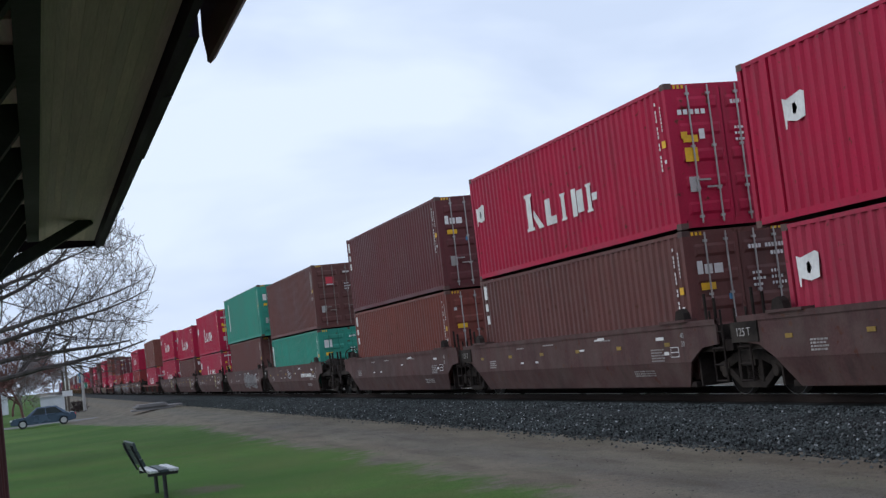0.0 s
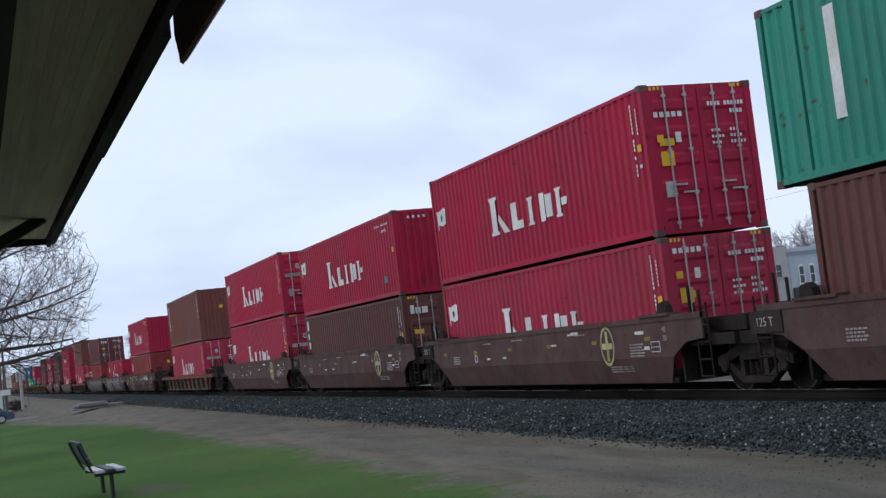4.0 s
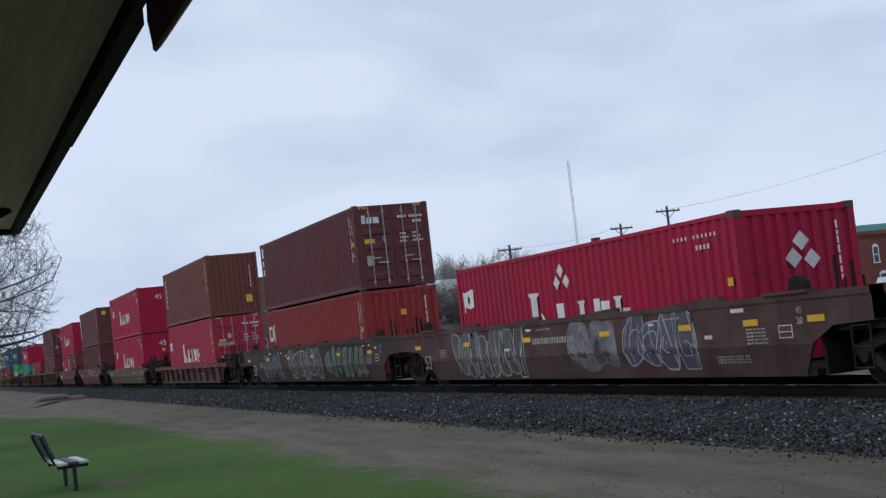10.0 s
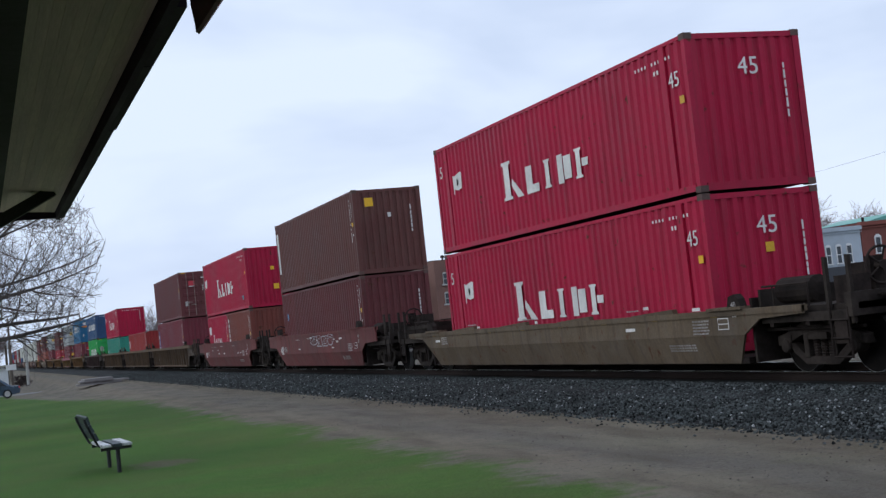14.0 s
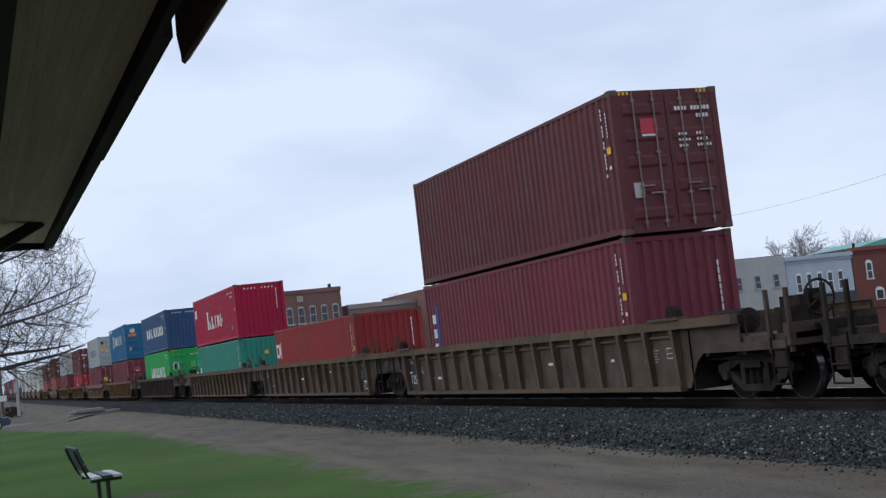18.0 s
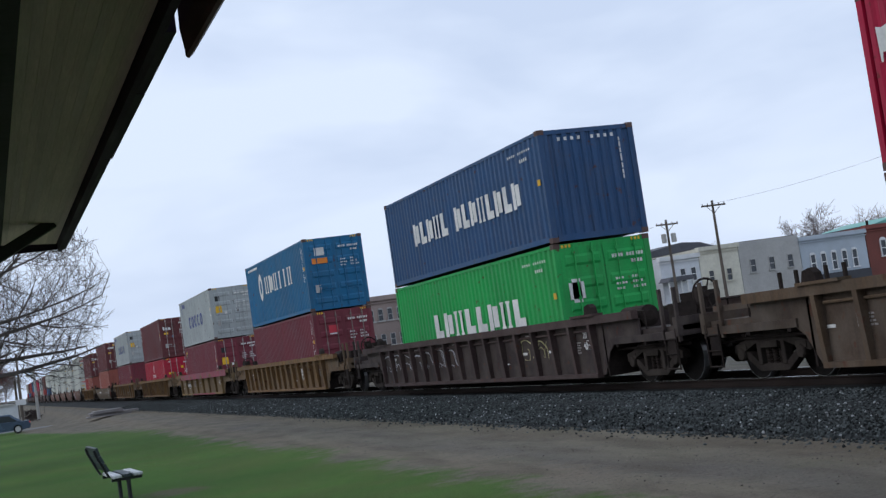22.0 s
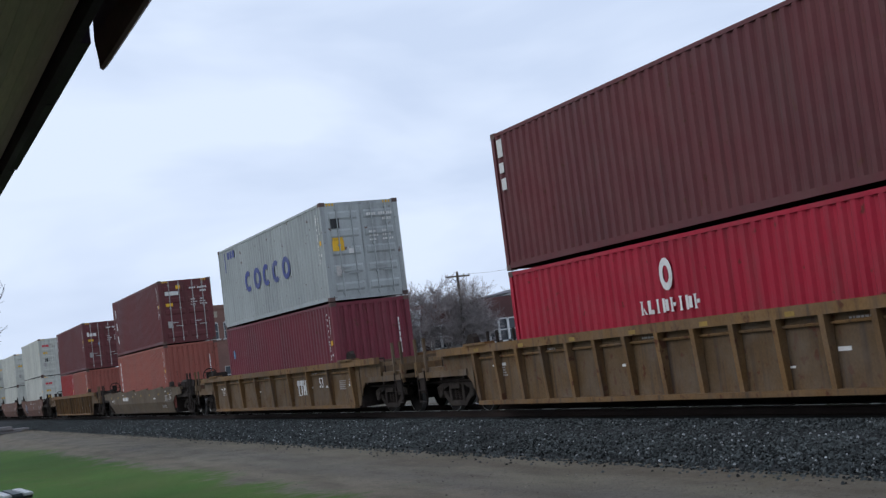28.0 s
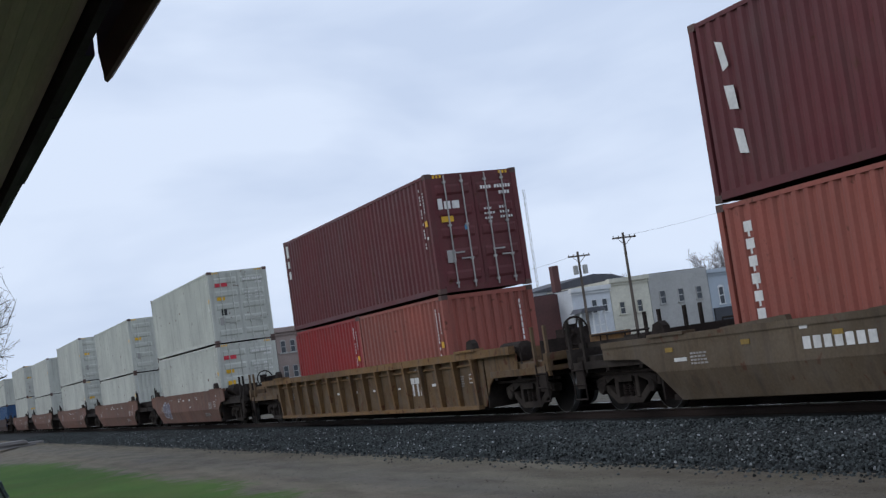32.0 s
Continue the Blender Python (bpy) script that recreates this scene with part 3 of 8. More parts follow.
def build_ground():
    xs = [-3000, -800, -250, -90, -40, -20, -12] + [-8 + 0.6 * i for i in range(34)] + [13, 18, 26, 45, 90, 200, 600, 3000]
    ys = [-3000, -600, -120, -40, -12, -4] + [0.8 * i for i in range(70)] + [60 + 5 * i for i in range(20)] + [170, 220, 320, 600, 1400, 4500]
    verts = [(x, y, ground_height(x, y)) for y in ys for x in xs]
    w = len(xs)
    faces = [(j * w + i, j * w + i + 1, (j + 1) * w + i + 1, (j + 1) * w + i) for j in range(len(ys) - 1) for i in range(w - 1)]
    me = bpy.data.meshes.new("ground")
    me.from_pydata(verts, [], faces)
    me.polygons.foreach_set("use_smooth", [True] * len(me.polygons))
    me.materials.append(M["ground"])
    tagged(new("ground", me), "spring lawn running into a stony dirt track beside the railway", "ground", kind="structure")


build_ground()


def build_ballast():
    prof = [(9.35, 0.02), (9.8, 0.07), (10.4, 0.15), (11.1, 0.25), (11.6, 0.285), (12.4, 0.27), (13.5, 0.25), (14.7, 0.27), (15.5, 0.285), (17.8, 0.0)]
    ys = [-300 + 6 * i for i in range(50)] + [0.5 * i for i in range(110)] + [55 + 6 * i for i in range(60)] + [450, 700, 1500]
    verts, faces = [], []
    for y in ys:
        for i, (x, z) in enumerate(prof):
            j = 0.10 * noise.noise((x * 3, y * 1.3, 3)) if i in (0, 1) else 0.04 * noise.noise((x * 3, y * 2, 1))
            verts.append((x + 2.2 * j * (1 if i == 0 else 0.4), y, z + 0.25 * j * (i > 0)))
    w = len(prof)
    for j in range(len(ys) - 1):
        for i in range(w - 1):
            faces.append((j * w + i, j * w + i + 1, (j + 1) * w + i + 1, (j + 1) * w + i))
    me = bpy.data.meshes.new("ballast_bed")
    me.from_pydata(verts, [], faces)
    me.materials.append(M["ballast_bed"])
    tagged(new("ballast_bed", me), "bed of dark grey crushed stone under the railway track", "ballast", kind="structure")


build_ballast()


def scatter(name, spots, mat, label, category, size):
    """Many small broken stones in one mesh."""
    ico = [(-0.6, -0.5, -0.4), (0.6, -0.55, -0.4), (0.5, 0.6, -0.4), (-0.55, 0.5, -0.4), (-0.35, -0.3, 0.5), (0.4, -0.35, 0.45), (0.3, 0.35, 0.55), (-0.3, 0.4, 0.4)]
    fcs = ((0, 1, 5, 4), (1, 2, 6, 5), (2, 3, 7, 6), (3, 0, 4, 7), (4, 5, 6, 7))
    verts, faces = [], []
    rnd = random.Random(5)
    for x, y, z in spots:
        base = len(verts)
        s = size * rnd.uniform(0.55, 1.35)
        m = Euler((rnd.uniform(-0.6, 0.6), rnd.uniform(-0.6, 0.6), rnd.uniform(0, 6.28))).to_matrix()
        for c in ico:
            v = m @ (Vector(c) * s * rnd.uniform(0.75, 1.2))
            verts.append((x + v.x, y + v.y, z + v.z))
        faces += [tuple(base + k for k in f) for f in fcs]
    me = bpy.data.meshes.new(name)
    me.from_pydata(verts, [], faces)
    me.materials.append(mat)
    tagged(new(name, me), label, category, kind="stuff")


def stone_spots():
    rnd = random.Random(11)
    for _ in range(90000):
        y = 5 + 105 * rnd.random() ** 1.9
        x = 9.25 + 2.9 * rnd.random()
        if x < 9.7 and rnd.random() < 0.6:
            if rnd.random() < 0.85:
                continue
            x -= 0.6 * rnd.random() ** 3
        z = 0.03 + 0.25 * min(max((x - 9.4) / 2.2, 0), 1) ** 0.9
        yield x, y, (z + 0.012 if x > 9.3 else ground_height(x, y) + 0.006)


scatter("ballast_stones", stone_spots(), M["ballast"], "loose dark grey crushed stones on the track shoulder", "ballast", 0.030)


def pale_spots():
    rnd = random.Random(14)
    for _ in range(900):
        y, x = 6 + 70 * rnd.random() ** 1.6, 9.5 + 2.4 * rnd.random()
        yield x, y, 0.055 + 0.25 * min(max((x - 9.4) / 2.2, 0), 1) ** 0.9


scatter("pale_stones", pale_spots(), M["pale_stone"], "pale broken stones among the dark ballast", "ballast", 0.027)


def pebble_spots():
    rnd = random.Random(12)
    for _ in range(1400):
        y = 7 + 42 * rnd.random() ** 1.4
        x = 6.1 + 3.3 * rnd.random() ** 0.65
        yield x, y, ground_height(x, y) + 0.004


scatter("scattered_pebbles", pebble_spots(), M["pebble"], "small stones scattered over the dirt track", "gravel", 0.013)


def build_blades(name, count, seed, mat, label, place, height):
    rnd = random.Random(seed)
    verts, faces = [], []
    for _ in range(count):
        got = place(rnd)
        if not got:
            continue
        x, y = got
        z = ground_height(x, y)
        h, a = height * rnd.uniform(0.5, 1.4), rnd.uniform(0, 6.28)
        w = 0.005 + 0.00022 * y
        dx, dy = w * math.cos(a), w * math.sin(a)
        b = len(verts)
        verts += [(x - dx, y - dy, z + 0.003), (x + dx, y + dy, z + 0.003), (x - 1.6 * h * math.sin(a), y + 1.6 * h * math.cos(a), z + 0.003 + 0.22 * h)]
        faces.append((b, b + 1, b + 2))
    me = bpy.data.meshes.new(name)
    me.from_pydata(verts, [], faces)
    me.materials.append(mat)
    tagged(new(name, me), label, "grass", kind="stuff")


def lawn_spot(rnd):
    y = 9 + 75 * rnd.random() ** 1.6
    if y > 40 and rnd.random() < (y - 40) / 44:
        return None
    x = rnd.uniform(max(-2.5, -0.03 * y - 1), 6.1)
    edge = 5.8 + 0.5 * noise.noise((x * 0.5, y * 0.35, 9)) - rnd.random() * 0.7
    if x > edge or ((x - 2.75) ** 2 + (0.7 * (y - 22.7)) ** 2 < 0.3 and rnd.random() < 0.85):
        return None
    return x, y


build_blades("lawn_grass", 36000, 21, M["grassblade"], "short green spring grass of the lawn", lawn_spot, 0.013)


def verge_spot(rnd):
    y, x = 8 + 45 * rnd.random() ** 1.3, 5.3 + 4.1 * rnd.random()
    if noise.noise((x * 0.9, y * 0.5, 2)) < 0.02 + 0.25 * abs(x - 7.8) * (x < 8.6):
        return None
    return x, y


build_blades("verge_grass", 900, 22, M["drygrass"], "thin dry grass along the dirt track", verge_spot, 0.02)


def build_track():
    for off in (-0.7175, 0.7175):
        rail = new("rail")
        tagged(rail, "steel railway rail with a polished head", "rail", kind="structure")
        rail.location = (TRACK_X + off, 0, 0)
        z = RAIL_Z

        def web(bm):
            slab(bm, [(-0.07, z - 0.17), (0.07, z - 0.17), (0.07, z - 0.155), (0.012, z - 0.14), (0.012, z - 0.045), (0.036, z - 0.035), (0.036, z - 0.006), (-0.036, z - 0.006), (-0.036, z - 0.035), (-0.012, z - 0.045), (-0.012, z - 0.14), (-0.07, z - 0.155)], "y", -300, 1500)

        part("rail_web", web, M["rail"], rail, key="railweb")
        part("rail_head", blocks((-0.03, 0.03, -300, 1500, z - 0.0055, z)), M["railhead"], rail, "bright worn running surface", key="railhead")
    bed = new("track_ties")
    tagged(bed, "row of dark creosoted timber ties under the rails", "railway tie", kind="structure")
    for k in range(120):
        part("tie", blocks((TRACK_X - 1.3, TRACK_X + 1.3, -0.11, 0.11, 0.10, RAIL_Z - 0.17)), M["tie"], bed, at=(0, 4 + 0.53 * k, 0), key="tie")


# ---- containers ----
def side_profile(length):
    """Corrugation of a container's side as (along, depth)."""
    n = round((length - 0.28) / 0.2785)
    p = (length - 0.28) / n
    pts = []
    for k in range(n):
        y = 0.14 + k * p
        pts += [(y, 0.048), (y + 0.27 * p, 0.048), (y + 0.46 * p, 0.006), (y + 0.80 * p, 0.006)]
    return pts + [(length - 0.14, 0.048)]


def build_side(length, high):
    def build(bm):
        rows = [[bm.verts.new((d, y, z)) for y, d in side_profile(length)] for z in (0.155, high - 0.085)]
        for k in range(len(rows[0]) - 1):
            bm.faces.new([rows[0][k], rows[0][k + 1], rows[1][k + 1], rows[1][k]])
        back = [[bm.verts.new((0.07, y, z)) for y in (0.14, length - 0.14)] for z in (0.155, high - 0.085)]
        bm.faces.new([back[0][0], back[1][0], back[1][1], back[0][1]])
    return build


def build_end(high):
    """A blank corrugated end wall in the plane y = 0."""
    def build(bm):
        w = 2.438
        n = 9
        p = (w - 0.30) / n
        pts = []
        for k in range(n):
            x = 0.15 + k * p
            pts += [(x, 0.015), (x + 0.42 * p, 0.015), (x + 0.56 * p, 0.058), (x + 0.86 * p, 0.058)]
        pts.append((w - 0.15, 0.015))
        rows = [[bm.verts.new((x, d, z)) for x, d in pts] for z in (0.16, high - 0.11)]
        for k in range(len(pts) - 1):
            bm.faces.new([rows[0][k], rows[0][k + 1], rows[1][k + 1], rows[1][k]])
    return build


def build_door(high):
    """One door leaf, 1.1 m wide: a sheet pressed into five broad horizontal ribs, with a flat border."""
    def build(bm):
        z0, z1, n = 0.16, high - 0.12, 5
        prof = [(z0, 0.0)]
        for k in range(n):
            a, b = z0 + (z1 - z0) * (k + 0.2) / n, z0 + (z1 - z0) * (k + 0.7) / n
            prof += [(a, 0.0), (a + 0.06, 1.0), (b - 0.06, 1.0), (b, 0.0)]
        prof.append((z1, 0.0))
        cols = ((0.0, 0), (0.09, 0), (0.13, 1), (0.97, 1), (1.01, 0), (1.10, 0))
        grid = [[bm.verts.new((x, 0.012 - 0.028 * d * on, z)) for z, d in prof] for x, on in cols]
        for i in range(len(cols) - 1):
            for j in range(len(prof) - 1):
                bm.faces.new([grid[i][j], grid[i + 1][j], grid[i + 1][j + 1], grid[i][j + 1]])
        back = [bm.verts.new(v) for v in ((0, 0.05, z0), (1.10, 0.05, z0), (1.10, 0.05, z1), (0, 0.05, z1))]
        bm.faces.new(back)
        edge = [grid[0][0], grid[-1][0], grid[-1][-1], grid[0][-1]]
        for i in range(4):
            bm.faces.new([edge[i], edge[(i + 1) % 4], back[(i + 1) % 4], back[i]]) if i in (0, 2) else None
    return build


FLARE = [(0.0, 0.0), (0.42, 0.0), (0.42, 0.07), (0.34, 0.10), (0.34, 0.90), (0.42, 0.93), (0.42, 1.0), (0.0, 1.0), (0.0, 0.93), (0.08, 0.90), (0.08, 0.10), (0.0, 0.07)]


def shifted(pts, du, k=1.0):
    return [(u * k + du, v) for u, v in pts]


RING = [(0.5 + 0.42 * math.cos(a * math.pi / 7), 0.5 + 0.5 * math.sin(a * math.pi / 7)) for a in range(15)]
HOLE = [(0.5 + 0.2 * math.cos(a * math.pi / 7), 0.5 + 0.27 * math.sin(a * math.pi / 7)) for a in range(14, -1, -1)]
SHAPES = {
    "bar": [shifted(FLARE, 0.25)],
    "two": [shifted(FLARE, 0.04, 0.8), shifted(FLARE, 0.56, 0.8)],
    "wedge": [shifted(FLARE, 0.04), [(0.50, 0.52), (1.0, 0.0), (0.72, 0.0), (0.46, 0.34)]],
    "block": [shifted(FLARE, 0.06), [(0.48, 0.36), (0.82, 0.36), (0.86, 0.62), (0.48, 0.62)]],
    "slab": [[(0.06, 0.0), (0.94, 0.0), (0.94, 0.3), (0.5, 0.3), (0.5, 1.0), (0.06, 1.0)]],
    "full": [[(0.06, 0.0), (0.40, 0.0), (0.40, 1.0), (0.06, 1.0)], [(0.46, 0.1), (0.92, 0.1), (0.92, 0.9), (0.46, 0.9)]],
    "ring": [RING + HOLE],
    "half": [RING[2:13] + HOLE[2:13]],
}


def letter_row(y_far, y_near, z0, z1, shapes, first=1.0):
    """Plain shapes in a row where a trade name stands, as outlines of (along, up)."""
    out = []
    cell = (y_far - y_near) / (len(shapes) + first - 1.0)
    y = y_far
    for i, kind in enumerate(shapes):
        w = cell * (first if i == 0 else 1.0)
        top = z1 if i or first == 1.0 else z1 + (z1 - z0) * 0.45
        for poly in SHAPES[kind]:
            out.append([(y - u * w * 0.9, z0 + v * (top - z0)) for u, v in poly])
        y -= w
    return out


def rect(a, b, c, d):
    return [(a, c), (b, c), (b, d), (a, d)]


def plates(rows, x=-0.005):
    def build(bm):
        for r in rows:
            slab(bm, rect(*r) if len(r) == 4 and not isinstance(r[0], tuple) else r, "x", x, x + 0.004)
    return build


BARS = ["wedge", "slab", "bar", "full", "block"]
TALL = ["full", "slab", "full", "two", "slab"]
FLAG = [[(11.86, 2.02), (11.74, 1.98), (11.3, 2.06), (11.2, 2.02), (11.24, 1.62), (11.5, 1.58), (11.78, 1.64), (11.80, 1.5), (11.84, 1.5)]]
EMBLEM = [[(11.58, 1.72), (11.5, 1.70), (11.44, 1.80), (11.5, 1.9), (11.58, 1.88)]]


def brand(kind, length, high):
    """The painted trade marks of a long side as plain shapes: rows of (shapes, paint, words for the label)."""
    top = high - 2.591
    f = length - 12.192
    if kind == "kline_hazard":
        def diamond(y, z):
            return [(y - 0.15, z), (y, z - 0.15), (y + 0.15, z), (y, z + 0.15)]
        return brand("kline", length, high) + [([diamond(6.45, 2.12), diamond(6.66, 1.88), diamond(6.22, 1.88)], "lettering", "white diamond hazard placards")]
    if kind in ("kline", "kline45"):
        rise = 0.33 * top / 0.305 + (0.02 if f > 1 else 0.0)
        rows = letter_row(8.15 + f * 0.6, 3.5 + f * 0.4, 0.80 + rise * 0.33, 1.44 + rise * 0.33, BARS, 1.6)
        flag, dot = ([[(y + f * 0.37, z) for y, z in r] for r in rs] for rs in (FLAG, EMBLEM))
        return [(rows, "lettering", "big white trade mark"), (flag, "lettering", "white flag emblem"), (dot, "black", "small dark emblem")]
    if kind == "kline20":
        return [(letter_row(4.6, 1.9, 0.85, 1.35, BARS, 1.35), "lettering", "big white trade mark"), ([[(y - 6.1, z) for y, z in FLAG[0]]], "lettering", "white flag emblem")]
    if kind == "vertical3":
        return [([(11.95, 11.72, 2.05 + top, 2.42 + top), (11.95, 11.75, 1.72 + top, 1.93 + top), (11.93, 11.72, 1.36 + top, 1.6 + top)], "lettering", "upright white trade mark")]
    if kind == "vertical3wide":
        return [([[(11.56, 2.16 + top), (11.38, 2.10 + top), (11.30, 1.72 + top), (11.46, 1.66 + top)], [(11.5, 1.44 + top), (11.26, 1.40 + top), (11.22, 1.02 + top), (11.44, 1.06 + top)], [(11.42, 0.76 + top), (11.2, 0.7 + top), (11.14, 0.32 + top), (11.36, 0.36 + top)]], "lettering", "upright white trade mark")]
    if kind == "vertical6":
        return [([(11.56, 11.36, 2.08 - 0.27 * k + top, 2.24 - 0.27 * k + top) for k in range(6)] + [(11.48, 11.43, 2.0 - 0.27 * k + top, 2.08 - 0.27 * k + top) for k in range(5)], "lettering", "upright white trade mark")]
    if kind == "vertical6short":
        return [([(5.85, 5.6, 2.1 - 0.25 * k, 2.26 - 0.25 * k) for k in range(6)], "lettering", "upright white trade mark")]
    if kind == "cai_patch":
        p = (12.192 - 0.28) / 43
        return brand("cai", length, high) + [([(0.14 + (k + 0.47) * p, 0.14 + (k + 0.79) * p, 1.30 + 0.03 * (k % 3), 1.98 - 0.04 * (k % 2)) for k in range(5, 12)], "red_patch", "patch of brighter orange-red repaint")]
    if kind == "cai":
        return [([(12.02, 11.9, 1.42, 1.98), (11.88, 11.6, 1.42, 1.56), (11.88, 11.6, 1.86, 1.98), [(11.62, 1.42), (11.46, 1.98), (11.30, 1.98), (11.30, 1.42), (11.40, 1.42), (11.40, 1.55), (11.52, 1.58), (11.53, 1.42)], (11.22, 11.15, 1.36, 2.06)], "lettering", "white trade mark")]
    if kind == "cosco":
        rows = letter_row(8.9, 3.25, 1.05, 1.78, ["half", "ring", "half", "half", "ring"])
        return [(rows, "bluemark", "big navy trade mark"), ([(11.3, 11.22, 2.0, 2.72), (10.9, 10.6, 2.45, 2.7), (10.5, 10.25, 2.45, 2.7), (10.15, 9.9, 2.45, 2.7)], "bluemark", "small navy emblem")]
    if kind == "hanjin":
        return [(letter_row(8.15, 2.45, 1.35, 2.1, ["two", "full", "two", "bar", "bar", "two"]), "lettering", "big white trade mark"),
                (letter_row(9.5, 8.45, 1.12, 2.35, ["ring"]), "lettering", "round white emblem"),
                ([(11.5, 11.2, 2.62, 2.72), (11.1, 10.4, 2.62, 2.72), (10.3, 9.4, 2.62, 2.72)], "lettering", "small white writing")]
    if kind == "lloyd":
        return [(letter_row(9.68, 6.62, 1.02, 1.66, TALL), "lettering", "big white trade mark"), (letter_row(6.08, 1.36, 1.02, 1.66, TALL + TALL[:3]), "lettering", "big white trade mark")]
    if kind == "evergreen":
        return [(letter_row(8.92, 2.02, 1.17, 1.84, TALL[1:] + TALL[1:]), "lettering", "big white trade mark")]
    if kind == "magellan":
        return [(letter_row(7.31, 5.47, 1.32, 1.56, BARS + BARS[2:]), "lettering", "small white trade mark"),
                (letter_row(6.63, 6.12, 1.68, 2.24, ["ring"]), "lettering", "round white emblem")]
    if kind == "stripe":
        return [([(12.0, 11.75, 0.5 + top, 2.2 + top)], "lettering", "upright white trade mark")]
    if kind == "placard":
        return [([(11.62, 11.32, 0.28, 1.45)], "lettering", "upright white placard"), ([[(11.56, 0.40 + 0.19 * k), (11.38, 0.36 + 0.19 * k), (11.40, 0.46 + 0.19 * k), (11.55, 0.50 + 0.19 * k)] for k in range(4)], "black_raised", "dark marks on the placard")]
    if kind == "square":
        return [([(11.52, 11.08, 2.0 + top, 2.38 + top)], "black", "black square sticker"), ([[(11.48, 2.05 + top), (11.38, 2.05 + top), (11.32, 2.18 + top), (11.14, 2.22 + top), (11.12, 2.33 + top), (11.40, 2.30 + top)]], "yellow_raised", "yellow angular emblem")]
    if kind == "bluedot":
        return [([[(11.35 + 0.10 * math.cos(a * 0.524), 1.9 + 0.17 * math.sin(a * 0.524)) for a in range(12)]], "skyblue", "round blue emblem")]
    if kind == "stripes":
        return [([(11.7, 11.45, 0.6 + 0.4 * k, 0.85 + 0.4 * k) for k in range(4)], "lettering", "upright white trade mark"), ([(11.44, 11.2, 0.4, 2.3)], "bluemark", "upright blue stripe")]
    return []


